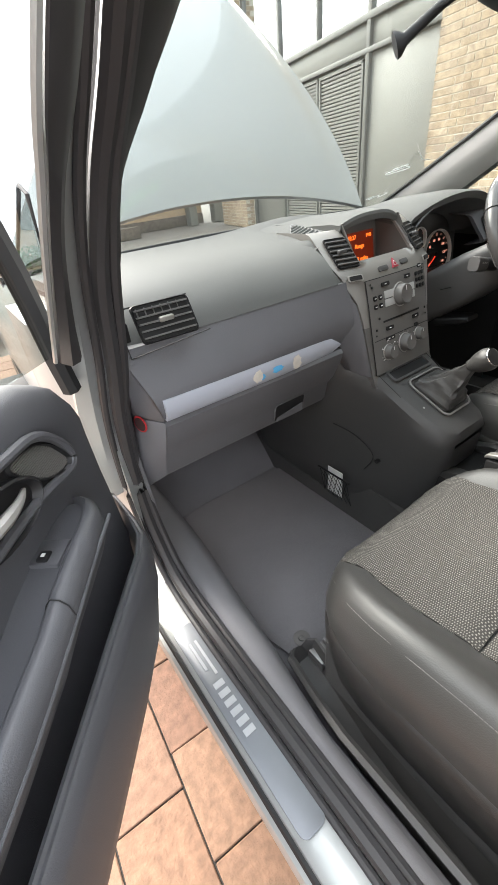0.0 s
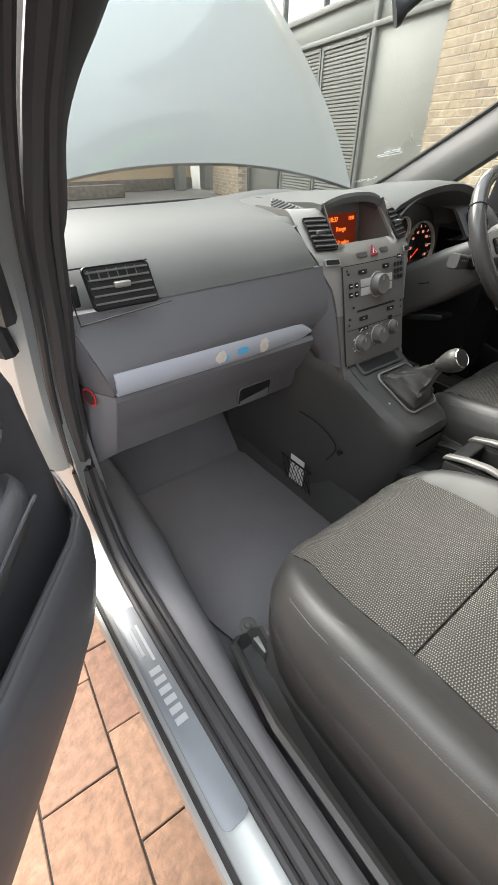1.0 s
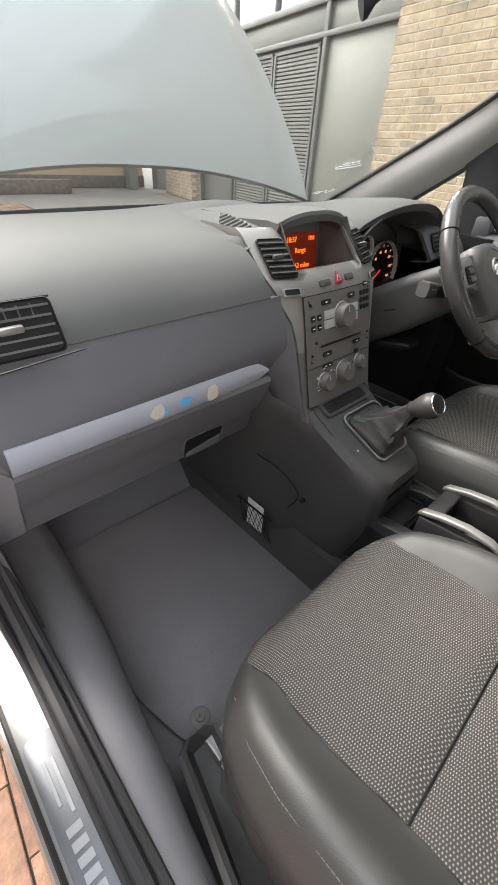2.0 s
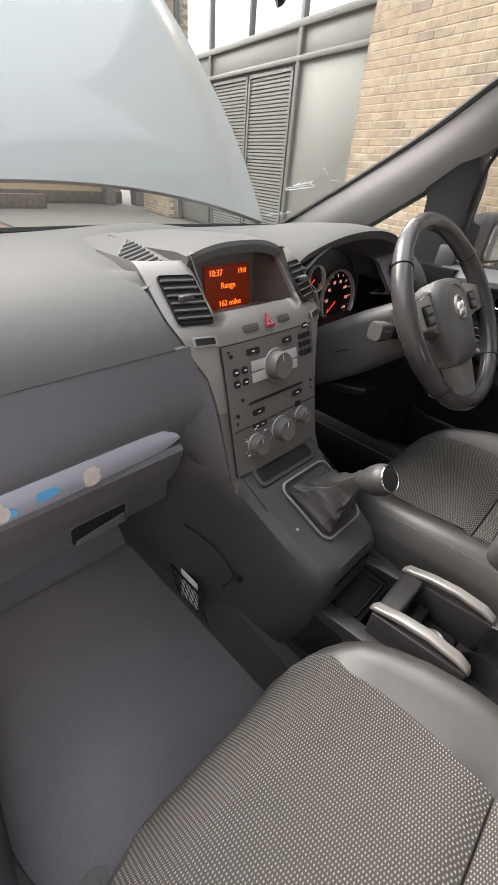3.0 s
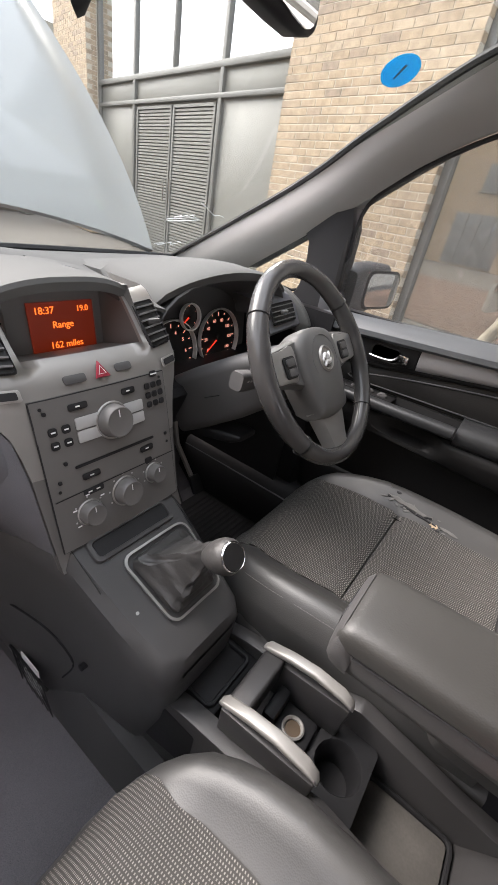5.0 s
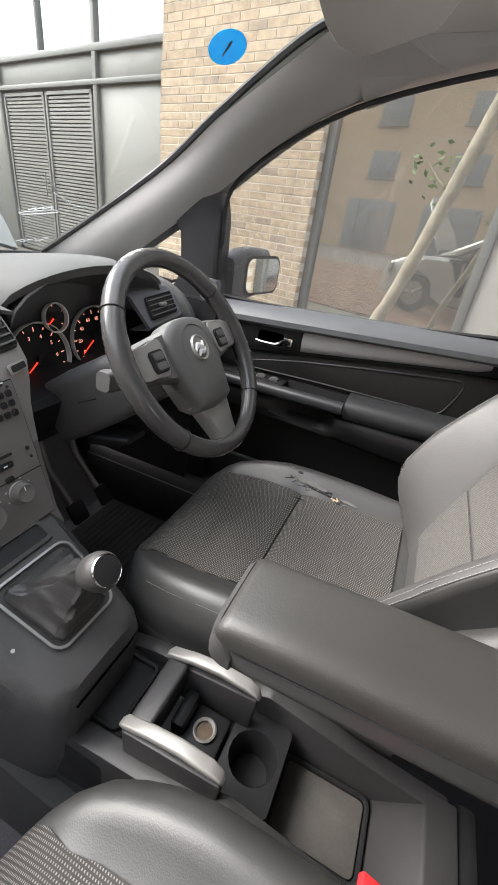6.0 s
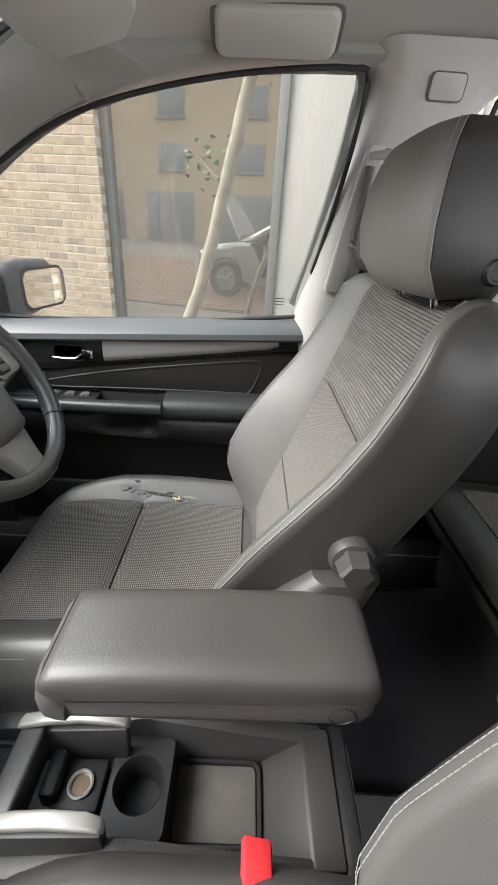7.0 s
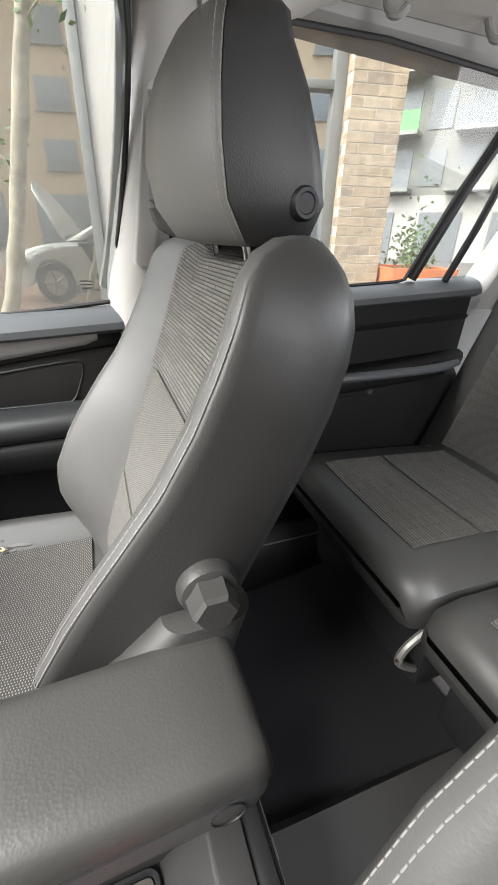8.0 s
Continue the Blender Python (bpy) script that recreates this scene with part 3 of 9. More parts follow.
sheet(bm, [[a, mix(a, b, 0.25) + V(0.002, -0.010, -0.004), mix(a, b, 0.6) + V(0, -0.014, -0.006), mix(a, b, 0.9) + V(-0.002, -0.006, -0.002), b] for a, b in zip(a_, b_)], (0, 0.018, 0.004))
part("outer_weatherstrip", bm, SEAL, car, "broad black weatherstrip")
bm = bmesh.new()
tube(bm, [p + V(-0.004, 0, 0) for p in b_], 0.003, 6)
part("strip_edge", bm, PAINT, car)

# kick panels and foot well sides
for s in (-1, 1):
    bm = bmesh.new()
    sheet(bm, [[V(s * x, y, z) for y in (0.09, 0.2, 0.4, 0.64)] for x, z in ((0.628, 0.25), (0.645, 0.45), (0.655, 0.7), (0.66, 0.93))], (s * 0.006, 0, 0))
    # driver's panel: the footwell's shade is put into its black
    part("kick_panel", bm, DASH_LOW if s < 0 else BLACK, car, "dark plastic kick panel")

# plastic cover along the inside of the open sill
bm = bmesh.new()
rows = []
for y, xi, zi in ((0.42, -0.535, 0.26), (0.30, -0.535, 0.255), (0.20, -0.538, 0.25), (0.10, -0.545, 0.25), (0.0, -0.558, 0.25), (-0.10, -0.570, 0.25), (-0.18, -0.578, 0.25), (-0.26, -0.592, 0.27), (-0.36, -0.606, 0.32), (-0.60, -0.612, 0.34), (-0.80, -0.612, 0.34)):
    k = max(0, y - 0.0) / 0.42
    rows.append([V(-0.652 + 0.01 * k, y, 0.403 + 0.10 * k * k), V(mix((-0.652, 0, 0), (xi, 0, 0), 0.28).x, y, 0.400 + 0.06 * k * k), V(mix((-0.652, 0, 0), (xi, 0, 0), 0.64).x, y, 0.388 + 0.03 * k), V(mix((-0.652, 0, 0), (xi, 0, 0), 0.90).x, y, 0.352 + 0.01 * k), V(xi, y, zi)])
sheet(bm, rows, (-0.004, 0, -0.006))
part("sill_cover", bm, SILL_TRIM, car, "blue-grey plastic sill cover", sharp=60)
bm = bmesh.new()
sheet(bm, [[V(x, y, z) for x, z in ((0.70, 0.412), (0.66, 0.408), (0.625, 0.395), (0.60, 0.34), (0.59, 0.25))] for y in (0.45, 0.1, -0.3, -0.8, -1.4)], (0.004, 0, -0.006))
# counterpart of the grey cover, black for the shade down there
part("sill_cover", bm, BLACK, car, "plastic sill cover, blackened for the footwell's shade", sharp=60)

# windscreen
WS = []
for k in range(13):
    x = -0.70 + 1.40 * k / 12
    c = 1 - (x / 0.70) ** 2
    WS.append([mix((x, 0.655 + 0.085 * c, 0.945 + 0.0 * c), (x * 0.765, -0.20 - 0.04 * c, 1.395 + 0.035 * c), j / 6) + V(0, 0.02 * c, 0.03 * c) * math.sin(math.pi * j / 6) for j in range(7)])
bm = bmesh.new()
sheet(bm, WS, (0, 0.003, 0.004))
pane = part("windscreen", bm, GLASS, car, "clear raked windscreen")
pane.visible_shadow = False
bm = bmesh.new()
tube(bm, [r[0] + V(0, -0.004, 0.004) for r in WS], 0.009, 6)
part("cowl_seal", bm, RUBBER, car)

# roof lining, header, roof skin
rows, top = [], []
for y, z, w in ((-0.215, 1.392, 0.545), (-0.30, 1.405, 0.575), (-0.45, 1.418, 0.60), (-0.70, 1.43, 0.605), (-1.1, 1.435, 0.61), (-1.6, 1.43, 0.60), (-2.3, 1.40, 0.56)):
    rows.append([(w * k / 6, y - (0.03 * (1 - (k / 6) ** 2) if y > -0.25 else 0), z + 0.03 * (1 - (k / 6) ** 2) - 0.018 * abs(k / 6) ** 6) for k in range(-6, 7)])
    top.append([(w * 1.1 * k / 6, y - (0.03 * (1 - (k / 6) ** 2) if y > -0.25 else 0), z + 0.05 + 0.05 * (1 - (k / 6) ** 2) - 0.03 * abs(k / 6) ** 6) for k in range(-6, 7)])
bm = bmesh.new()
sheet(bm, rows, (0, 0, 0.012))
part("roof_lining", bm, HEADLINER, car, "grey felt roof lining")
bm = bmesh.new()
sheet(bm, top, (0, 0, 0.006))
part("roof", bm, PAINT, car, "silver roof")
for s in (-1, 1):
    # side rail trim over the doors
    inner = spline(mirrored([(0.535, -0.21, 1.385), (0.575, -0.32, 1.398), (0.60, -0.5, 1.41), (0.605, -0.75, 1.42), (0.61, -1.1, 1.425), (0.60, -1.6, 1.42), (0.56, -2.3, 1.39)], s), 4)
    outer = spline(mirrored([(0.632, -0.22, 1.325), (0.625, -0.33, 1.358), (0.615, -0.5, 1.385), (0.612, -0.75, 1.395), (0.64, -1.1, 1.392), (0.64, -1.6, 1.375), (0.62, -2.3, 1.34)], s), 4)
    bm = bmesh.new()
    sheet(bm, [[a, mix(a, b, 0.5) + V(-s * 0.006, 0, -0.006), b, b + V(s * 0.05, 0, -0.005), b + V(s * 0.06, 0, 0.05), a + V(s * 0.05, 0, 0.07)] for a, b in zip(inner, outer)], (s * 0.002, 0, 0.004))
    part("roof_rail", bm, PILLAR, car, "grey side rail trim")
    # centre pillar with belt
    bm = bmesh.new()
    levels = spline([(0.66, -0.72, 0.40), (0.665, -0.70, 0.7), (0.66, -0.635, 0.95), (0.645, -0.655, 1.1), (0.625, -0.682, 1.25), (0.612, -0.702, 1.34), (0.604, -0.71, 1.385), (0.59, -0.69, 1.415)], 4)
    backs = spline([(0, -0.86, 0.40), (0, -0.86, 0.7), (0, -0.85, 0.95), (0, -0.84, 1.1), (0, -0.848, 1.25), (0, -0.868, 1.34), (0, -0.91, 1.385), (0, -0.99, 1.415)], 4)
    rows = []
    for a, b in zip(levels, backs):
        x, y0, y1, z = a.x, a.y, b.y, a.z
        rows.append(mirrored([(x + 0.06, y0 + 0.02, z), (x + 0.020, y0 + 0.008, z), (x + 0.002, y0 - 0.002, z), (x - 0.011, y0 - 0.014, z), (x - 0.018, y0 - 0.032, z), (x - 0.021, (y0 + y1) / 2, z), (x - 0.018, y1 + 0.032, z), (x - 0.011, y1 + 0.014, z), (x + 0.002, y1 + 0.002, z), (x + 0.02, y1 - 0.008, z), (x + 0.06, y1 - 0.02, z)], s))
    loft(bm, rows)
    part("centre_pillar", bm, CENTRE_PILLAR, car, "centre pillar trim in a pale, window-lit tone", sharp=60)
    cover_at = V(s * 0.5835, -0.80, 1.362)
    bm = bmesh.new()
    plate(bm, put(rounded(0.052, 0.032, 0.006), cover_at, (0, 1, 0), (s * -0.22, 0, 1)), (-s * 0.003, 0, 0), 0.001)
    cover_ = part("pillar_cover", bm, CENTRE_PILLAR, car, "small oblong cover plate")
    bm = bmesh.new()
    tube(bm, put(rounded(0.054, 0.034, 0.007), cover_at - V(s * 0.0012, 0, 0), (0, 1, 0), (s * -0.22, 0, 1)), 0.0011, 5, closed=True)
    part("cover_gap", bm, RADIO, cover_)
    # sliding belt anchor panel
    bm = bmesh.new()
    lo_, hi_ = V(s * 0.628, -0.676, 1.05), V(s * 0.598, -0.712, 1.285)
    loft(bm, [put(rounded(w, 0.016, 0.006), mix(lo_, hi_, t), (0, 1, 0), (1, 0, 0)) for t, w in ((0, 0.026), (0.03, 0.034), (0.5, 0.036), (0.97, 0.034), (1.0, 0.026))])
    part("belt_panel", bm, CENTRE_PILLAR, car, "raised belt anchor panel", sharp=50)
    # rear side: pillar, window
    bm = bmesh.new()
    loft(bm, [mirrored([(x, y, z), (x - 0.02, y - 0.04, z), (x - 0.02, y - 0.14, z), (x + 0.06, y - 0.2, z), (x + 0.06, y, z)], s) for z, x, y in ((0.95, 0.67, -1.50), (1.1, 0.66, -1.57), (1.25, 0.645, -1.66), (1.42, 0.60, -1.78))])
    part("rear_pillar", bm, PILLAR, car)
# tailgate and rear closing panels
bm = bmesh.new()
sheet(bm, [[(x, -2.45 - 0.1 * (1 - (x / 0.7) ** 2), z) for x in (-0.7, -0.35, 0, 0.35, 0.7)] for z in (0.35, 0.7, 0.95)], (0, -0.05, 0))
part("tailgate", bm, PAINT, car)
bm = bmesh.new()
sheet(bm, [[(x * w, y - 0.08 * (1 - (x / 0.66) ** 2), z) for x in (-0.66, -0.33, 0, 0.33, 0.66)] for z, y, w in ((0.955, -2.46, 1.0), (1.2, -2.42, 0.95), (1.40, -2.33, 0.86))], (0, -0.004, 0))
pane = part("rear_window", bm, GLASS, car)
pane.visible_shadow = False


# ---- bonnet, wings, wheels ----
def bonnet_point(u, v):
    """u from -1 to 1 across, v from 0 at the windscreen to 1 at the nose, raised on its hinges."""
    w = 0.66 + 0.02 * v - 0.33 * v * v
    rear = V(u * w, 0.79 - 0.085 * u * u, 1.045 - 0.088 * abs(u) ** 2.2)
    up = V(0, 0.50, 0.80)
    crown = 0.045 * math.sin(math.pi * min(v * 0.9, 1)) * (1 - 0.5 * u * u)
    return rear + up * (0.95 * v) + V(0, -0.85, 0.53) * (crown + 0.016 * max(0, min(1, (0.93 - abs(u)) / 0.13)) * min(1, v * 5)) + V(0, 0, -0.03 * u * u * v)


bm = bmesh.new()
sheet(bm, [[bonnet_point(-1 + k / 24, j / 14) for k in range(49)] for j in range(15)], (0, 0.012, -0.008))
bonnet = part("bonnet", bm, PAINT, car, "raised silver bonnet")
for s in (-1, 1):
    bm = bmesh.new()
    rows = []
    for y, x, zt, zb in ((0.20, 0.79, 0.93, 0.25), (0.40, 0.80, 0.94, 0.25), (0.56, 0.805, 0.94, 0.30), (0.62, 0.81, 0.935, 0.52), (0.75, 0.815, 0.925, 0.66), (0.90, 0.815, 0.91, 0.69), (1.05, 0.81, 0.88, 0.66), (1.18, 0.80, 0.85, 0.52), (1.26, 0.78, 0.82, 0.3), (1.45, 0.70, 0.74, 0.22), (1.62, 0.5, 0.66, 0.22), (1.70, 0.0, 0.62, 0.22)):
        x -= 0.085 * (s < 0)
        rows.append([(s * x * 0.94, y, zt), (s * x, y, zt - 0.06), (s * x * 1.01, y, (zt + zb) / 2), (s * x, y, zb)])
    sheet(bm, rows, (-s * 0.01, -0.008, 0))
    part("front_wing", bm, PAINT, car, "silver front wing and bumper")
    # rear side skin
    bm = bmesh.new()
    rows = []
    for y, x, zt, zb in ((-0.72, 0.795, 0.965, 0.25), (-1.3, 0.80, 0.985, 0.25), (-1.48, 0.80, 0.99, 0.45), (-1.6, 0.80, 0.99, 0.64), (-1.85, 0.80, 0.99, 0.68), (-2.1, 0.79, 0.99, 0.62), (-2.2, 0.78, 0.985, 0.4), (-2.5, 0.70, 0.97, 0.3)):
        rows.append([(s * x * 0.93, y, zt), (s * x * 0.985, y, zt - 0.05), (s * x * 1.01, y, (zt + zb) / 2), (s * x, y, zb)])
    sheet(bm, rows, (-s * 0.01, 0, 0))
    part("rear_wing", bm, PAINT, car)
    bm = bmesh.new()
    lathe(bm, [(0.05, -0.002), (0.10, 0.01), (0.09, 0.03), (0.05, 0.035)], (s * 0.70, 1.42, 0.66), (s * 0.5, 0.8, 0.1))
    part("headlight", bm, CHROME, car)
    for y in (0.90, -1.85):
        bm = bmesh.new()
        lathe(bm, [(0.20, -0.10), (0.30, -0.10), (0.315, -0.07), (0.315, 0.07), (0.30, 0.10), (0.20, 0.10), (0.2, 0.0)], (s * 0.72, y, 0.315), (s, 0, 0), 32)
        w = part("wheel", bm, TYRE, car, "black tyre")
        bm = bmesh.new()
        lathe(bm, [(0.205, 0.05), (0.21, 0.09), (0.195, 0.085), (0.18, 0.04), (0.02, 0.045)], (s * 0.72, y, 0.315), (s, 0, 0), 32)
        for k in range(5):
            a = 2 * math.pi * k / 5
            d = V(0, math.cos(a), math.sin(a))
            tube(bm, [V(s * 0.785, y, 0.315) + d * 0.02, V(s * 0.79, y, 0.315) + d * 0.2], [0.03, 0.02], 6)
        part("rim", bm, SATIN, w, "five-spoke silver rim")


# ---- dashboard ----
def lerp_table(table, v):
    if v <= table[0][0]:
        return table[0][1]
    for (a, p), (b, q) in zip(table, table[1:]):
        if v <= b:
            return p + (q - p) * (v - a) / (b - a)
    return table[-1][1]


STACK_Y = ((0.665, -0.012), (0.69, 0.0), (0.745, 0.014), (0.853, 0.040), (0.905, 0.055), (0.925, 0.074), (0.975, 0.122), (0.99, 0.14))
STACK_W = ((0.69, 0.112), (0.80, 0.118), (0.85, 0.126), (0.885, 0.145), (0.93, 0.160), (0.99, 0.163))


def on_stack(x, z, out=0.0):
    """A place on the face of the centre stack, and its two ways."""
    y = lerp_table(STACK_Y, z) + 0.25 * x * x + 4.0 * max(0, abs(x) - 0.09) ** 2
    up = V(0, lerp_table(STACK_Y, z + 0.012) - lerp_table(STACK_Y, z - 0.012), 0.024).normalized()
    n = V(1, 0, 0).cross(up)
    return V(x, y, z) + n * out, V(1, 0.5 * x + 8.0 * max(0, abs(x) - 0.09) * (1 if x > 0 else -1), 0).normalized(), up


dash = thing("dashboard", (0, 0.3, 0.95), "dark grey moulded dashboard with satin silver centre stack", "dashboard")


def ws_y(x):
    return 0.665 + 0.085 * (1 - (x / 0.70) ** 2)


bm = bmesh.new()
rows = []
for k in range(33):
    x = -0.665 + 1.33 * k / 32
    e = max(0, (abs(x) - 0.5) / 0.165) ** 2
    rise = 0.018 * math.exp(-((x - 0.0) / 0.13) ** 2)
    prof = [(ws_y(x) - 0.01, 0.942), (0.52, 0.975 + rise * 0.5), (0.40, 0.984 + rise), (0.28, 0.984 + rise), (0.20, 0.979 + rise * 0.6), (0.145, 0.966), (0.108, 0.946), (0.082, 0.922), (0.068, 0.90)]
    if 0.16 < x < 0.60 or abs(x) < 0.155:
        prof = prof[:3] + [(0.345, 0.982), (0.31, 0.975), (0.29, 0.962), (0.285, 0.945), (0.282, 0.93), (0.28, 0.91)]
    rows.append([V(x, p.y + 0.03 * e * (p.y < 0.3), p.z - 0.012 * e) for p in spline([(0, y, z) for y, z in prof], 3)])
sheet(bm, rows, (0, 0.02, -0.02))
part("dash_top", bm, DASH_TOP, dash, "grained mid-grey dash top")
bm = bmesh.new()
rows = []
for k in range(17):
    row = []
    for f, z in ((0.0, 0.899), (0.3, 0.876), (0.66, 0.85), (0.95, 0.829), (1.0, 0.815), (0.9, 0.795), (0.75, 0.782), (0.4, 0.775)):
        x0 = lerp_table(((0.775, -0.611), (0.899, -0.647)), z)
        x = x0 + (-0.135 - x0) * k / 16
        yb = 0.021 + 0.026 * max(0, min(1, (x + 0.612) / 0.43))
        row.append(V(x, 0.069 - (0.069 - yb) * f, z))
    rows.append(row)
sheet(bm, rows, (0, 0.02, 0))
part("dash_pad", bm, DASH_LOW, dash, "dark lower dash pad")
# silver strip with worn stickers
bm = bmesh.new()
rows = []
for k in range(19):
    u = k / 18
    x = -0.612 + 0.43 * u
    h = 0.021 * min(1, math.sqrt(max(0.02, 1 - ((max(u - 0.9, 0)) / 0.1) ** 2))) if u > 0.9 else 0.021
    y = 0.016 + 0.026 * u
    z = 0.803 - 0.020 * u
    rows.append([V(x, y + 0.02, z + h), V(x, y + 0.004, z + h * 0.85), V(x, y, z + h * 0.4), V(x, y, z - h * 0.5), V(x, y + 0.006, z - h * 0.95), V(x, y + 0.02, z - h)])
sheet(bm, rows, (0, 0.006, 0))
strip = part("trim_strip", bm, STRIP, dash, "blue-grey satin trim strip")
rng = random.Random(4)
for name, x, z, w, h, mat in (("worn_sticker", -0.418, 0.794, 0.020, 0.024, PAPER_REMAINS), ("worn_sticker", -0.411, 0.789, 0.016, 0.012, PALE_BLUE), ("blue_sticker", -0.368, 0.792, 0.022, 0.013, PALE_BLUE), ("worn_sticker", -0.317, 0.789, 0.020, 0.030, PAPER_REMAINS)):
    bm = bmesh.new()
    pts = [(w * (0.45 + 0.25 * rng.random()) * math.cos(a), h * (0.4 + 0.2 * rng.random()) * math.sin(a)) for a in [2 * math.pi * k / 16 for k in range(16)]]
    yy = 0.016 + 0.026 * ((x + 0.612) / 0.43)
    plate(bm, put(pts, (x, yy - 0.0006, z), (1, 0, 0), (0, 0, 1)), (0, -0.0008, 0))
    part(name, bm, mat, strip, "scuffed remains of a sticker")
# glovebox
bm = bmesh.new()
rows = []
for k in range(11):
    x = -0.612 + 0.43 * k / 10
    rows.append([V(x, y, z) for y, z in ((0.075, 0.775), (0.040, 0.773), (0.034, 0.766), (0.042, 0.74), (0.063, 0.70), (0.079, 0.68), (0.088, 0.64), (0.098, 0.627), (0.115, 0.622), (0.16, 0.625))])
sheet(bm, rows, (0, 0.015, 0.006))
glove = part("glovebox_lid", bm, DASH_LOW, dash, "dark plastic glovebox lid")
bm = bmesh.new()
LATCH, LR, LU = V(-0.300, 0.0835, 0.660), V(1, 0, 0), V(0, -0.22, 1).normalized()
LN = LR.cross(LU)
# the lid isn't cut: a black plate paints the pocket's shade
plate(bm, put(rounded(0.085, 0.046, 0.007), LATCH + LN * 0.001, LR, LU), LN * 0.0012)
latch = part("glovebox_latch", bm, BLACK, glove, "latch pocket, its shade painted by a flat black plate")
bm = bmesh.new()
rr = rounded(0.088, 0.049, 0.008)
loft(bm, [put(rr, LATCH, LR, LU), put(rr, LATCH + LN * 0.0035, LR, LU), put([(a * 0.965, b * 0.94) for a, b in rr], LATCH + LN * 0.0038, LR, LU), put([(a * 0.945, b * 0.90) for a, b in rr], LATCH + LN * 0.002, LR, LU)], caps=False)
part("latch_rim", bm, DASH_LOW, latch)
bm = bmesh.new()
hexa(bm, [LATCH + LR * a + LU * b + LN * c for a, b, c in ((-0.038, -0.021, 0.006), (0.039, -0.021, 0.006), (0.039, -0.021, 0.001), (-0.038, -0.021, 0.001), (-0.036, -0.013, 0.004), (0.039, 0.0, 0.004), (0.039, 0.0, 0.001), (-0.036, -0.013, 0.001))], 0.001)
part("latch_lip", bm, DASH_LOW, latch, "grey finger lip")
# end cap with a round warning sticker
bm = bmesh.new()
hexa(bm, [V(-0.612, 0.089, 0.632), V(-0.656, 0.115, 0.605), V(-0.66, 0.34, 0.605), V(-0.612, 0.34, 0.632), V(-0.611, 0.03, 0.775), V(-0.640, 0.085, 0.775), V(-0.66, 0.34, 0.775), V(-0.611, 0.34, 0.775)], 0.004)
hexa(bm, [V(-0.611, 0.03, 0.775), V(-0.640, 0.085, 0.775), V(-0.66, 0.34, 0.775), V(-0.611, 0.34, 0.775), V(-0.640, 0.056, 0.888), V(-0.652, 0.09, 0.888), V(-0.66, 0.34, 0.888), V(-0.640, 0.34, 0.888)], 0.004)
cap = part("dash_end_cap", bm, DASH_LOW, dash)
bm = bmesh.new()
lathe(bm, [(0.0, 0), (0.0160, 0), (0.0160, 0.0012), (0, 0.0012)], (-0.6390, 0.0790, 0.766), (-0.95, -0.32, 0), 24)
dot = part("warning_sticker", bm, RED, cap, "round red airbag warning sticker")
bm = bmesh.new()
lathe(bm, [(0.0, 0), (0.0128, 0), (0.0128, 0.001), (0, 0.001)], (-0.6402, 0.0786, 0.766), (-0.95, -0.32, 0), 18)
part("sticker_mark", bm, STICKER_DARK, dot)


def vent(name, at, right, up, w, h, slats, parent, tall=False):
    """A louvred outlet: frame, a flat black plate for the throat's shade, tilted slats and a thumb tab."""
    right, up = Vector(right).normalized(), Vector(up).normalized()
    n = right.cross(up)
    at = Vector(at)
    bm = bmesh.new()
    rr = rounded(w, h, min(w, h) * 0.12)
    loft(bm, [put(rr, at + n * 0.001, right, up), put([(a * 0.97, b * 0.96) for a, b in rr], at + n * 0.004, right, up), put([(a * 0.92, b * 0.92) for a, b in rr], at + n * 0.002, right, up), put([(a * 0.9, b * 0.9) for a, b in rr], at - n * 0.004, right, up)], caps=False)
    v = part(name, bm, BLACK, parent, "louvred air vent")
    # no hole behind the slats: black on the surface paints the depth's shade
    bm = bmesh.new()
    plate(bm, put([(a * 0.92, b * 0.92) for a, b in rr], at + n * 0.0008, right, up), n * 0.0004)
    part("throat", bm, DIAL, v, "flat black plate for the throat's shade")
    for k in range(slats):
        c = at + up * (h * 0.88 * ((k + 0.5) / slats - 0.5)) + n * 0.0022
        bm = bmesh.new()
        q = Matrix.Rotation(radians(8), 4, right)
        fwd = q @ n
        u2 = right.cross(fwd)
        hexa(bm, [c - right * w * 0.45 - fwd * 0.006 - u2 * 0.0012, c + right * w * 0.45 - fwd * 0.006 - u2 * 0.0012, c + right * w * 0.45 + fwd * 0.0045 - u2 * 0.0012, c - right * w * 0.45 + fwd * 0.0045 - u2 * 0.0012,
                  c - right * w * 0.45 - fwd * 0.006 + u2 * 0.0012, c + right * w * 0.45 - fwd * 0.006 + u2 * 0.0012, c + right * w * 0.45 + fwd * 0.0045 + u2 * 0.0012, c - right * w * 0.45 + fwd * 0.0045 + u2 * 0.0012])
        part("slat", bm, SLAT, v)
    bm = bmesh.new()
    c = at + n * 0.007
    box(bm, c - V(0.012, 0.004, 0.004), c + V(0.012, 0.004, 0.004), 0.002)
    part("vent_tab", bm, SATIN if not tall else CONSOLE, v)
    return v


sv = vent("side_vent", (-0.562, 0.060, 0.931), (1, -0.04, 0), (0, 0.48, 0.88), 0.098, 0.060, 5, dash)
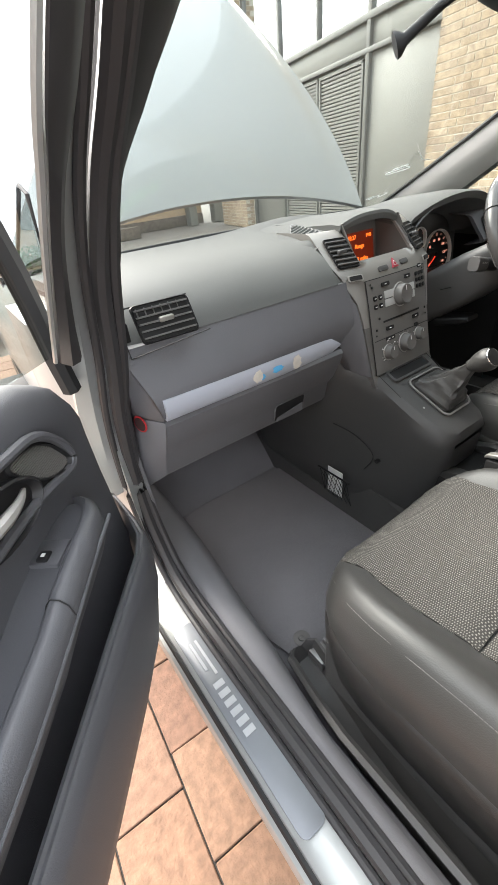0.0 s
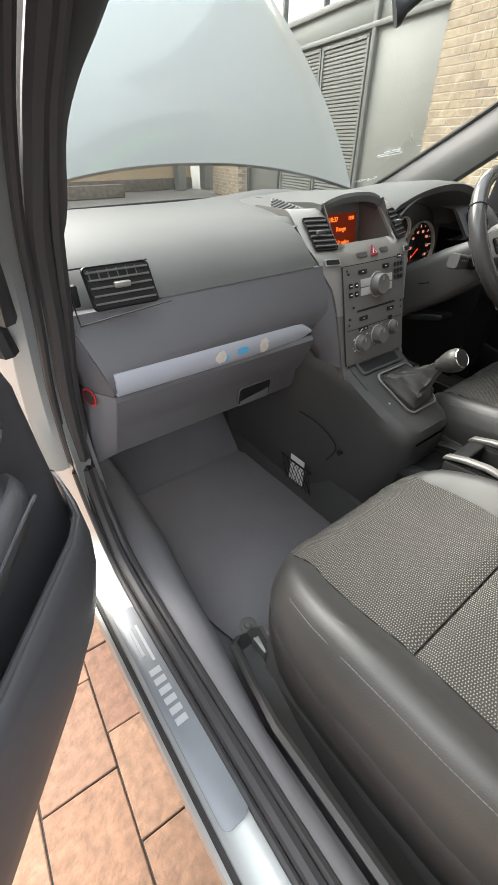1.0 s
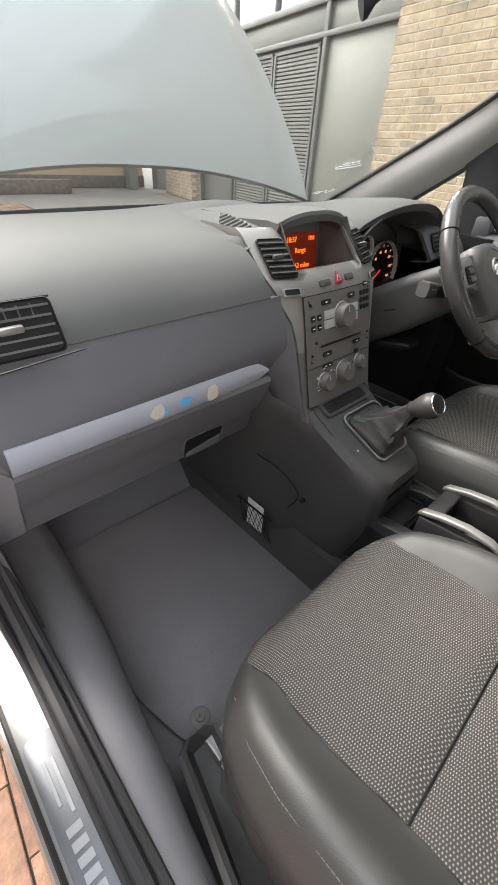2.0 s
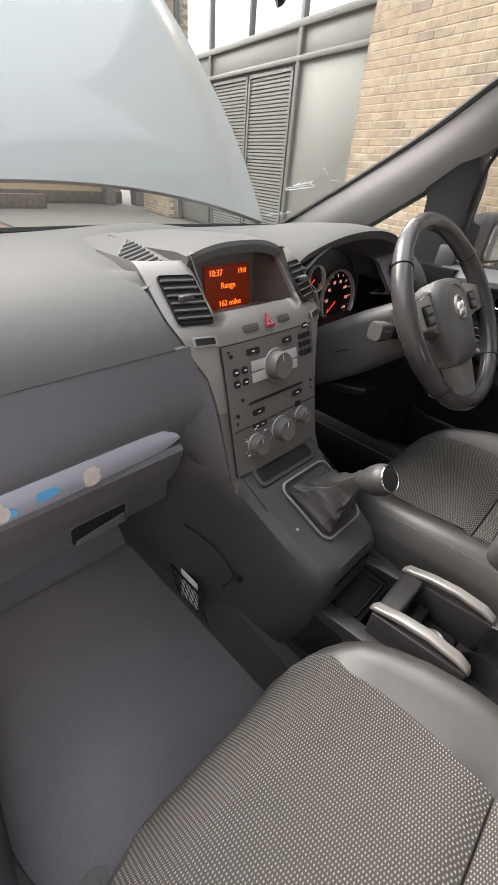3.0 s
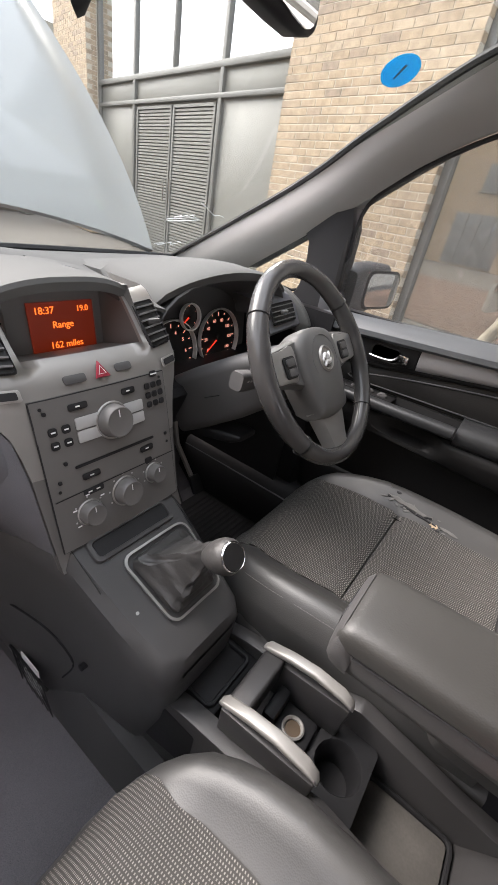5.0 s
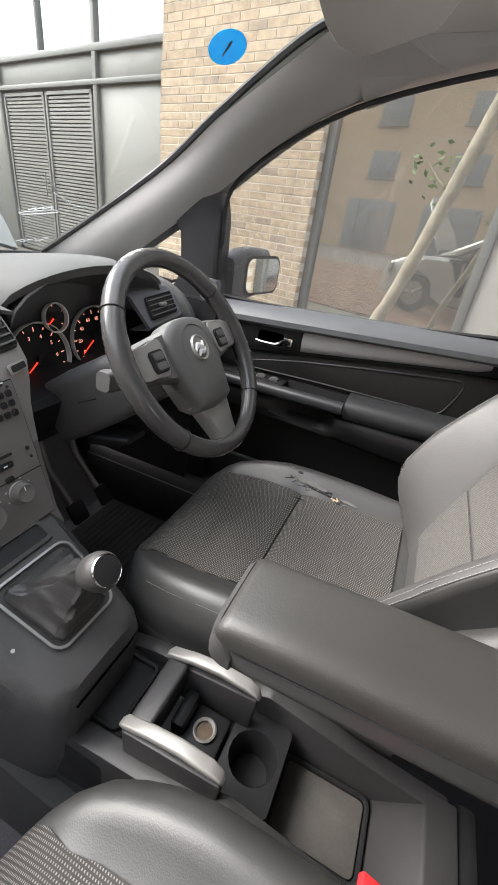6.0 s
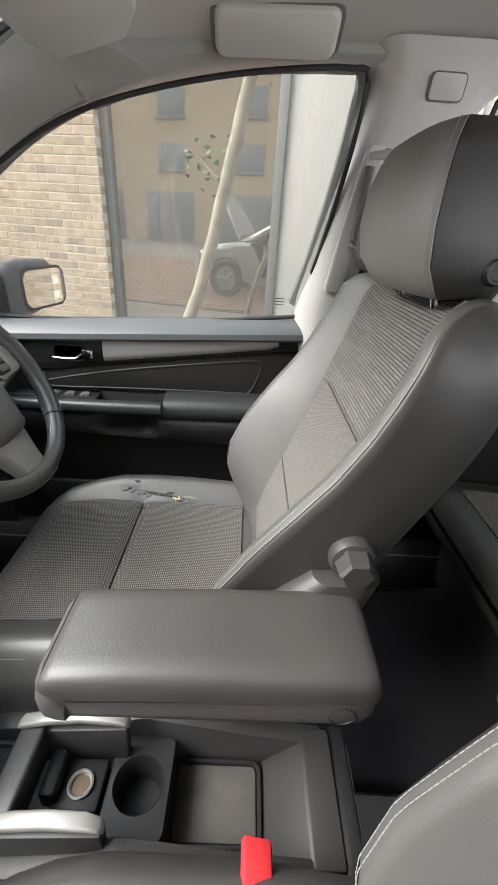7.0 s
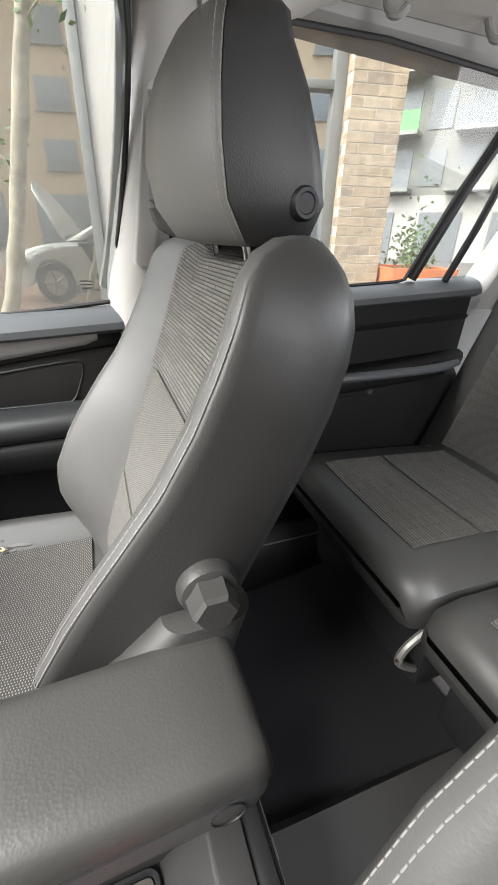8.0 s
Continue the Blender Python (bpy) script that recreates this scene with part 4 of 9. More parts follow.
for k in range(7):
    a = V(-0.602 + 0.0135 * k, 0.0675, 0.946)
    bm = bmesh.new()
    hexa(bm, [a + V(dx, dy, dz) for dz in (-0.004, 0.007) for dx, dy in ((-0.0008, -0.002 + dz * 0.5), (0.0008, -0.002 + dz * 0.5), (0.0008, 0.008 + dz * 0.5), (-0.0008, 0.008 + dz * 0.5))])
    part("vane", bm, SLAT, sv)
bm = bmesh.new()
gap = [V(-0.632, 0.084, 0.9535), V(-0.512, 0.077, 0.9545), V(-0.494, 0.047, 0.899), V(-0.632, 0.056, 0.886)]
for a, b in ((0, 1), (2, 3), (3, 0)):
    tube(bm, [mix(gap[a], gap[b], k / 6) + V(0, -0.002, 0.002) for k in range(7)], 0.0011, 5)
part("panel_gap", bm, BLACK, dash, "narrow gap round the vent panel")
bm = bmesh.new()
box(bm, (-0.632, 0.062, 0.91), (-0.622, 0.074, 0.94), 0.003)
part("vent_wheel", bm, BLACK, dash, "ribbed vent thumbwheel")

# centre stack
bm = bmesh.new()
rows = []
for z in (0.665, 0.69, 0.72, 0.76, 0.80, 0.83, 0.855, 0.88, 0.905, 0.915, 0.925, 0.94, 0.958, 0.975, 0.985):
    w = lerp_table(STACK_W, z)
    r = []
    for k in range(-8, 9):
        u = k / 8
        p, _, _ = on_stack(w * min(1, abs(u) * 1.12) * (1 if u > 0 else -1), z)
        if abs(u) > 0.88:
            p += V(0, 0.09 * (abs(u) - 0.88) / 0.12, 0)
        r.append(p)
    rows.append(r)
sheet(bm, [r for r in rows if 0.79 < r[0].z < 0.93], (0, 0.012, 0.004))
sheet(bm, [r[:5] for r in rows if r[0].z > 0.92], (0, 0.012, 0.004))
sheet(bm, [r[-5:] for r in rows if r[0].z > 0.92], (0, 0.012, 0.004))
part("stack_frame", bm, SILVER, dash, "satin silver centre stack frame")
bm = bmesh.new()
sheet(bm, [[p + V(0, 0.001, 0) for p in r] for r in rows if r[0].z < 0.84], (0, 0.012, 0.004))
part("stack_lower_face", bm, RADIO, dash, "dark grey lower stack")
bm = bmesh.new()
rr = []
for z in (0.692, 0.72, 0.75, 0.785, 0.82, 0.85, 0.875, 0.893):
    rr.append([on_stack(0.102 * k / 4, z, 0.004)[0] for k in range(-4, 5)])
sheet(bm, rr, (0, 0.004, 0))
radio = part("radio_unit", bm, RADIO, dash, "dark radio and heater panel")
bm = bmesh.new()
p, r, u = on_stack(0, 0.768, 0.0045)
plate(bm, put([(-0.1, -0.0007), (0.1, -0.0007), (0.1, 0.0007), (-0.1, 0.0007)], p, r, u), r.cross(u) * 0.0006)
part("panel_joint", bm, BLACK, radio)
bm = bmesh.new()
p, r, u = on_stack(0, 0.803, 0.0045)
plate(bm, put(rounded(0.13, 0.004, 0.0015), p, r, u), r.cross(u) * 0.0008)
part("disc_slot", bm, BLACK, radio, "narrow disc slot")


def knob(name, x, z, r, depth, mat, parent, ring=True):
    p, rt, up = on_stack(x, z, 0.004)
    n = rt.cross(up)
    bm = bmesh.new()
    lathe(bm, [(r * 1.08, 0), (r * 1.08, 0.002), (r, 0.003), (r * 0.93, depth - 0.002), (r * 0.86, depth), (r * 0.7, depth - 0.001), (0, depth - 0.001)], p, n, 24)
    k = part(name, bm, mat, parent, "round ribbed turning knob")
    if ring:
        bm = bmesh.new()
        lathe(bm, [(r * 1.1, 0.0), (r * 1.16, 0.0015), (r * 1.1, 0.003), (r * 1.05, 0.0025)], p, n, 24)
        part("knob_ring", bm, SATIN, k)
        bm = bmesh.new()
        plate(bm, put([(-0.0006, r * 0.3), (0.0006, r * 0.3), (0.0006, r * 0.75), (-0.0006, r * 0.75)], p + n * (depth - 0.0008), rt, up), n * 0.0006)
        part("pointer", bm, WHITE, k)


def dash_y(z):
    return lerp_table(((0.74, 0.062), (0.79, 0.050), (0.815, 0.050), (0.85, 0.056), (0.876, 0.063), (0.90, 0.068), (0.922, 0.082), (0.946, 0.108), (0.966, 0.145), (0.979, 0.20)), z)


for name, zs, mat_ in (("stack_flank", (0.69, 0.73, 0.76, 0.79, 0.81, 0.83, 0.85, 0.87, 0.885, 0.8985), DASH_LOW), ("stack_flank", (0.8985, 0.91, 0.925, 0.94, 0.955, 0.968, 0.977), DASH_TOP)):
    bm = bmesh.new()
    rows_ = []
    for z in zs:
        w = lerp_table(STACK_W, z)
        p = on_stack(-w * 0.985, z)[0] + V(-0.001, 0.004, 0)
        a = V(lerp_table(((0.69, -0.128), (0.745, -0.165), (0.76, -0.180), (0.79, -0.186), (0.84, -0.195), (0.88, -0.215)), z), dash_y(z) + 0.004, z)
        rows_.append([a, mix(a, p, 0.35) + V(0, 0.003, 0), mix(a, p, 0.7) + V(0, 0.004, 0), mix(a, p, 0.9) + V(0, 0.001, 0), p])
    sheet(bm, rows_, (0.004, 0.01, 0))
    part(name, bm, mat_, dash, "smooth fold between the dash and the centre stack", sharp=60)
knob("heater_knob", -0.057, 0.735, 0.0165, 0.018, RADIO, radio)
knob("heater_knob", 0.002, 0.741, 0.020, 0.020, RADIO, radio)
knob("heater_knob", 0.057, 0.747, 0.0145, 0.016, RADIO, radio)
for sx in (-1, 1):
    for dz in (-0.0085, 0.0085):
        p, r, u = on_stack(0.0 + sx * 0.036, 0.848 + dz, 0.0045)
        bm = bmesh.new()
        plate(bm, put(rounded(0.034, 0.0155, 0.002), p, r, u), r.cross(u) * 0.002, 0.0006)
        part("radio_key", bm, BUTTON_GREY, radio, "pale grey radio key")
knob("volume_knob", 0.0, 0.848, 0.023, 0.020, RADIO, radio)


def key(x, z, w, h, mat=BLACK, parent=None, out=0.0045, high=0.002, name="button"):
    p, r, u = on_stack(x, z, out)
    bm = bmesh.new()
    plate(bm, put(rounded(w, h, min(w, h) * 0.3, 3), p, r, u), r.cross(u) * high, 0.0004)
    return part(name, bm, mat, parent if parent is not None else radio)


for x in (-0.083, -0.066):
    for z in (0.838, 0.855):
        key(x, z, 0.011, 0.011)
for x in (0.066, 0.078, 0.090):
    for z in (0.852, 0.865, 0.878):
        key(x, z, 0.009, 0.009)
for x, z, w in ((-0.045, 0.878, 0.026), (0.032, 0.880, 0.022), (-0.045, 0.786, 0.026), (0.05, 0.79, 0.024), (0.05, 0.770, 0.013), (-0.046, 0.764, 0.03), (0.08, 0.893, 0.012)):
    key(x, z, w, 0.009)
for x, z in ((-0.088, 0.878), (-0.088, 0.79), (0.09, 0.80), (-0.076, 0.812)):
    key(x, z, 0.005, 0.005)
for x, z in ((-0.046, 0.878), (0.031, 0.880), (-0.052, 0.764), (-0.04, 0.764), (0.078, 0.893), (0.084, 0.893), (0.05, 0.79), (-0.045, 0.786), (-0.083, 0.855), (-0.066, 0.855), (-0.083, 0.838), (-0.066, 0.838), (-0.076, 0.722), (-0.078, 0.746), (-0.057, 0.761), (-0.036, 0.752)):
    key(x, z, 0.006, 0.002, WHITE, radio, 0.0066, 0.0004, "key_mark")
# small screws of the panel and printed scales round the heater knobs
for x, z in ((-0.091, 0.884), (0.092, 0.886), (-0.090, 0.778), (0.092, 0.786)):
    p, r, u = on_stack(x, z, 0.0045)
    bm = bmesh.new()
    lathe(bm, [(0.0022, 0), (0.0022, 0.0006), (0.0008, 0.0002), (0, 0.0002)], p, r.cross(u), 10)
    part("panel_pin", bm, BLACK, radio)
for x0, z0, r0, steps in ((-0.057, 0.735, 0.0225, 5), (0.002, 0.741, 0.0265, 7), (0.057, 0.747, 0.020, 6)):
    for k in range(steps):
        a = radians(200 - 220 * k / (steps - 1))
        key(x0 + r0 * math.cos(a), z0 + r0 * math.sin(a), 0.0026, 0.0026, BUTTON_GREY, radio, 0.0046, 0.0003, "scale_mark")
bm = bmesh.new()
for a, b in (((-0.102, 0.692), (-0.102, 0.893)), ((0.102, 0.692), (0.102, 0.893)), ((-0.102, 0.893), (0.102, 0.893)), ((-0.102, 0.692), (0.102, 0.692))):
    tube(bm, [on_stack(a[0] + (b[0] - a[0]) * k / 8, a[1] + (b[1] - a[1]) * k / 8, 0.003)[0] for k in range(9)], 0.0012, 5)
part("panel_gap", bm, BLACK, radio, "dark gap round the radio panel")
# row of switches under the screen
key(-0.038, 0.908, 0.030, 0.011, CONSOLE, dash, 0.0, 0.003, "switch")
key(0.036, 0.910, 0.026, 0.011, CONSOLE, dash, 0.0, 0.003, "switch")
p, r, u = on_stack(0.0, 0.911, 0.001)
bm = bmesh.new()
plate(bm, put([(-0.011, -0.010), (0.011, -0.010), (0.0, 0.013)], p, r, u), r.cross(u) * 0.004, 0.0012)
hz = part("hazard_switch", bm, HAZARD_RED, dash, "red triangular hazard switch")
bm = bmesh.new()
tube(bm, put([(-0.0055, -0.0055), (0.0055, -0.0055), (0.0, 0.005)], p + r.cross(u) * 0.0042, r, u), 0.0007, 5, closed=True)
part("hazard_mark", bm, WHITE, hz)


def shoulder(sx, u, v):
    """A place on the saddle between the dash top and the display hood; v runs forward."""
    return mix(mix((sx * 0.182, 0.132, 0.957), (sx * 0.092, 0.140, 0.981), u), mix((sx * 0.182, 0.37, 0.981), (sx * 0.075, 0.37, 0.994), u), v) + V(0, 0, 0.008 * math.sin(math.pi * v) * (0.35 + 0.65 * u))


for sx in (-1, 1):
    p, r, u = on_stack(sx * 0.122, 0.948, 0.001)
    vent("centre_vent", p, r, u, 0.052, 0.074, 6, dash, True)
    p, r, u = on_stack(sx * 0.122, 0.903, 0.001)
    bm = bmesh.new()
    plate(bm, put(rounded(0.036, 0.014, 0.003), p, r, u), r.cross(u) * 0.002, 0.0005)
    w = part("vent_wheel", bm, SATIN, dash, "chrome-edged vent thumbwheel")
    bm = bmesh.new()
    plate(bm, put(rounded(0.028, 0.009, 0.002), p + r.cross(u) * 0.002, r, u), r.cross(u) * 0.002)
    part("thumbwheel", bm, BLACK, w)
    # shoulder beside the display, with the demister outlet on top
    bm = bmesh.new()
    sheet(bm, [[shoulder(sx, a / 6, b / 8) for a in range(7)] for b in range(9)], (0, 0.002, -0.006))
    part("stack_shoulder", bm, DASH_TOP, dash, "grained shoulder beside the display", sharp=50)
    corners = []
    for ax_, ay_ in ((0.142, 0.238), (0.094, 0.288), (0.108, 0.160), (0.160, 0.150)):
        v_ = (ay_ - 0.138) / 0.232
        corners.append(V((0.182 - ax_) / (0.090 + 0.017 * v_), v_, 0))

    def on_outlet(a, b, lift):
        c = mix(mix(corners[0], corners[1], a), mix(corners[3], corners[2], a), b)
        return shoulder(sx, c.x, c.y) + V(0, 0, lift)

    # black sheet on the shoulder paints the shade between the slats
    bm = bmesh.new()
    sheet(bm, [[on_outlet(a / 6, b / 8, 0.0016) for a in range(7)] for b in range(9)], (0, 0, -0.003))
    d = part("demister_vent", bm, DIAL, dash, "triangular louvred demister vent")
    bm = bmesh.new()
    edge = [(k / 6, 0) for k in range(6)] + [(1, k / 6) for k in range(6)] + [(1 - k / 6, 1) for k in range(6)] + [(0, 1 - k / 6) for k in range(6)]
    tube(bm, [on_outlet(a, b, 0.0014) for a, b in edge], 0.0016, 6, closed=True)
    part("vent_frame", bm, DASH_LOW, d)
    for k in range(9):
        y_ = 0.164 + 0.0125 * k
        v_ = (y_ - 0.138) / 0.232
        outer = lerp_table(((0.15, 0.160), (0.238, 0.142), (0.288, 0.094)), y_) - 0.001
        inner = lerp_table(((0.16, 0.108), (0.288, 0.094)), y_) + 0.001
        bm = bmesh.new()
        tube(bm, [shoulder(sx, (0.182 - mix(V(outer, 0, 0), V(inner, 0, 0), m / 4).x) / (0.090 + 0.017 * v_), v_) + V(0, 0, 0.0020) for m in range(5)], 0.0024, 6)
        part("slat", bm, DASH_TOP, d)

# information display under its own hood
bm = bmesh.new()
rows = []
for k in range(17):
    u = -1 + k / 8
    x = 0.003 + 0.098 * u
    z = 1.014 - 0.018 * abs(u) ** 2.6
    rows.append([V(x, y, zz) for y, zz in ((0.122 + 0.01 * u * u, z - 0.006), (0.124 + 0.01 * u * u, z), (0.16, z + 0.002), (0.24, z - 0.004), (0.34, 1.0 - 0.006 * u * u), (0.42, 0.984))])
sheet(bm, rows, (0, 0.004, -0.012))
part("display_hood", bm, DASH_TOP, dash, "arched display hood")
bm = bmesh.new()
o = [(-0.090, 0.082, 0.926), (0.098, 0.082, 0.926), (0.099, 0.13, 1.000), (-0.092, 0.13, 1.000)]
i_ = [(-0.055, 0.176, 0.90), (0.090, 0.176, 0.90), (0.090, 0.19, 1.0), (-0.055, 0.19, 1.0)]
vs = [bm.verts.new(q) for q in o + i_]
for k in range(4):
    bm.faces.new((vs[k], vs[(k + 1) % 4], vs[4 + (k + 1) % 4], vs[4 + k]))
bm.faces.new(vs[4:])
part("display_recess", bm, RADIO, dash, "black display recess", sharp=20)
bm = bmesh.new()
plate(bm, [(-0.026, 0.1725, 0.897), (0.074, 0.1725, 0.897), (0.074, 0.183, 0.968), (-0.026, 0.183, 0.968)], (0, -0.002, 0))
disp = part("display_screen", bm, SCREEN, dash, "glowing orange display")
for text, x, z, size in (("18:37", -0.003, 0.957, 0.0135), ("19.0", 0.056, 0.957, 0.0115), ("Range", 0.023, 0.937, 0.0135), ("162 miles", 0.025, 0.909, 0.0135)):
    words("display_text", text, (x, 0.1695 + 0.15 * (z - 0.897), z), (1, 0, 0), (0, 0.148, 1), size, SCREEN_TEXT, disp, 0.0004)

# driver's side: instrument pod
bm = bmesh.new()
rows = []
for k in range(23):
    u = k / 22
    x = 0.175 + 0.44 * u
    b = math.sin(math.pi * min(1, max(0, u)) ** 0.8) ** 0.55 if 0 < u < 1 else 0
    z = 0.945 + 0.075 * b
    yb = 0.175 - 0.055 * b
    rows.append([V(x, yb + 0.004, z - 0.012), V(x, yb, z - 0.004), V(x, yb + 0.008, z), V(x, yb + 0.07, z + 0.001), V(x, 0.30, 0.985 + 0.025 * b), V(x, 0.42, 0.982)])
sheet(bm, rows, (0, 0.004, -0.008))
part("instrument_hood", bm, DASH_TOP, dash, "arched instrument hood")
bm = bmesh.new()
rows = []
for k in range(13):
    a = math.pi * (k / 12)
    c, s_ = -math.cos(a), math.sin(a)
    rows.append([V(0.385 + 0.195 * c, 0.15 - 0.02 * s_, 0.93 + 0.082 * s_), V(0.37 + 0.165 * c, 0.20, 0.905 + 0.075 * s_), V(0.365 + 0.15 * c, 0.235, 0.90 + 0.065 * s_)])
sheet(bm, rows, (0, 0.003, 0.003))
plate(bm, [(0.17, 0.232, 0.79), (0.56, 0.232, 0.79), (0.56, 0.25, 0.98), (0.17, 0.25, 0.98)], (0, 0.004, 0))
pod = part("instrument_pod", bm, COLUMN_BLACK, dash, "black instrument pod")
for name, x, z, r in (("gauge", 0.292, 0.832, 0.070), ("gauge", 0.442, 0.846, 0.068), ("small_gauge", 0.337, 0.906, 0.027)):
    at, ax = V(x, 0.225 - 0.0, z), V(0, -1, 0.12)
    bm = bmesh.new()
    lathe(bm, [(0, -0.002), (r * 0.96, -0.002), (r * 0.96, 0.0), (0, 0.0)], at, ax, 32)
    g = part(name, bm, DIAL, dash, "round black dial")
    bm = bmesh.new()
    lathe(bm, [(r, -0.002), (r + 0.0022, 0.006), (r + 0.0014, 0.010), (r - 0.0008, 0.009), (r - 0.001, -0.001)], at, ax, 36)
    part("chrome_ring", bm, RING, g, "polished chrome ring")
    rt, up = V(1, 0, 0), V(0, 0.12, 1).normalized()
    n = rt.cross(up)
    bm = bmesh.new()
    steps = 13 if r > 0.05 else 5
    for k in range(steps):
        a = radians(220 - 260 * k / (steps - 1))
        d, t = V(0, 0, 0) + rt * math.cos(a) + up * math.sin(a), rt * -math.sin(a) + up * math.cos(a)
        c = at + n * 0.0006
        r0 = r * (0.76 if k % 2 == 0 else 0.82)
        plate(bm, [c + d * r0 - t * 0.0009, c + d * r * 0.88 - t * 0.0009, c + d * r * 0.88 + t * 0.0009, c + d * r0 + t * 0.0009], n * 0.0003)
    part("dial_marks", bm, DIAL_MARK, g)
    bm = bmesh.new()
    a = radians(215)
    d, t = rt * math.cos(a) + up * math.sin(a), rt * -math.sin(a) + up * math.cos(a)
    c = at + n * 0.002
    plate(bm, [c - t * 0.002, c + d * r * 0.72 - t * 0.0008, c + d * r * 0.72 + t * 0.0008, c + t * 0.002], n * 0.0005)
    part("needle", bm, DIAL_RED, g, "red needle")
    bm = bmesh.new()
    lathe(bm, [(0, 0.002), (r * 0.12, 0.002), (r * 0.10, 0.006), (0, 0.006)], at, ax, 16)
    part("needle_boss", bm, BLACK, g)
    if r > 0.05:
        numerals = ("0", "20", "40", "60", "80", "100", "120", "140") if x > 0.4 else ("0", "1", "2", "3", "4", "5", "6", "7")
        for k, text in enumerate(numerals):
            a = radians(215 - 250 * k / 7)
            words("dial_numeral", text, at + (rt * math.cos(a) + up * math.sin(a)) * r * 0.62 + n * 0.0008, rt, up, 0.0105, DIAL_MARK, g, 0.0002)
bm = bmesh.new()
sheet(bm, [[V(x, 0.215, 0.812), V(x, 0.14, 0.80), V(x, 0.13, 0.785), V(x, 0.16, 0.72), V(x, 0.22, 0.66)] for x in (0.12, 0.22, 0.3, 0.4, 0.5, 0.6, 0.665)], (0, 0.02, 0))
# black in place of the dash grey: shade under the column is painted
part("lower_dash", bm, BLACK, dash, "lower dash on the driver's side, blackened for its shade")
tl, tr, br, bl = V(0.470, 0.15, 0.948), V(0.60, 0.15, 0.960), V(0.655, 0.108, 0.896), V(0.492, 0.108, 0.880)
bm = bmesh.new()
rows = []
for k in range(9):
    u = k / 8
    a, b = mix(tl, tr, u), mix(bl, br, u)
    rows.append([a + V(0, 0.06, 0.004), a + V(0, 0.008, 0.002), mix(a, b, 0.06), mix(a, b, 0.5), mix(a, b, 0.94), b + V(0, 0.006, -0.004), b + V(0, 0.05, -0.012)])
sheet(bm, rows, (0, 0.012, 0))
part("side_pod", bm, DASH_LOW, dash, "grey dash end with an air vent", sharp=50)
vent("side_vent", (0.552, 0.1265, 0.923), (1, 0, 0.07), (0.05, 0.54, 0.84), 0.098, 0.050, 4, dash)

# ---- centre console below the stack ----
console = thing("centre_console", (0.0, -0.1, 0.25), "dark grey plastic centre console with gear surround", "console")
bm = bmesh.new()
rings = []
for y, zt, wt, zb, wb in ((-0.186, 0.575, 0.052, 0.545, 0.050), (-0.182, 0.592, 0.068, 0.50, 0.064), (-0.165, 0.603, 0.082, 0.43, 0.072), (-0.13, 0.618, 0.090, 0.335, 0.078), (-0.095, 0.637, 0.095, 0.262, 0.082), (-0.05, 0.662, 0.100, 0.242, 0.09), (-0.012, 0.684, 0.104, 0.24, 0.098), (0.02, 0.70, 0.112, 0.24, 0.105), (0.06, 0.716, 0.130, 0.24, 0.112), (0.10, 0.728, 0.165, 0.25, 0.122), (0.16, 0.735, 0.19, 0.28, 0.13), (0.42, 0.735, 0.19, 0.30, 0.135)):
    h = zt - zb
    half = [(wb * 0.9, zb), (wb, zb + 0.02), (mix((wb, 0, 0), (wt, 0, 0), 0.45).x, zb + h * 0.42), (wt * 0.98 + 0.006, zt - min(0.05, h * 0.3)), (wt, zt - 0.018), (wt - 0.014, zt - 0.003), (wt * 0.5, zt)]
    rings.append([V(x, y, z) for x, z in half] + [V(-x, y, z) for x, z in half[::-1]])
loft(bm, rings)
cbody = part("console_body", bm, CONSOLE, console)


def on_plateau(x, y, out=0.0):
    """A place on the sloping top of the console, where the gear lever stands."""
    t = (y + 0.165) / 0.153
    return V(x, y, 0.603 + 0.081 * t) + V(0, -0.468, 0.884) * out


PU, PR = V(0, 0.884, 0.468), V(1, 0, 0)
PN = PR.cross(PU)
c0 = on_plateau(0.016, -0.092, 0.001)
bm = bmesh.new()
oo, ii = rounded(0.116, 0.120, 0.018), rounded(0.109, 0.113, 0.0155)
oo = [(a * (1.0 + 0.10 * b / 0.06), b) for a, b in oo]
ii = [(a * (1.0 + 0.10 * b / 0.06), b) for a, b in ii]
loft(bm, [put(oo, c0, PR, PU), put(oo, c0 + PN * 0.003, PR, PU), put(ii, c0 + PN * 0.0035, PR, PU), put(ii, c0, PR, PU)], caps=False)
part("gear_surround", bm, SPOKE, console, "slim satin metal gear surround")
bm = bmesh.new()
# black plate on the uncut top paints the tray's inner shade
plate(bm, put(rounded(0.130, 0.024, 0.006), on_plateau(-0.002, -0.014, 0.0008), PR, PU), PN * 0.0006)
slot = part("coin_slot", bm, BLACK, console, "shallow tray, its depth painted by a flat black plate")
bm = bmesh.new()
o_, i2 = rounded(0.146, 0.038, 0.010), rounded(0.130, 0.024, 0.006)
c_ = on_plateau(-0.002, -0.014, 0.0)
loft(bm, [put(o_, c_, PR, PU), put([(a * 0.985, b * 0.96) for a, b in o_], c_ + PN * 0.004, PR, PU), put([(a * 1.02, b * 1.06) for a, b in i2], c_ + PN * 0.005, PR, PU), put(i2, c_ + PN * 0.003, PR, PU), put(i2, c_ + PN * 0.0008, PR, PU)], caps=False)
part("tray_edge", bm, CONSOLE, slot, "raised grey lip")
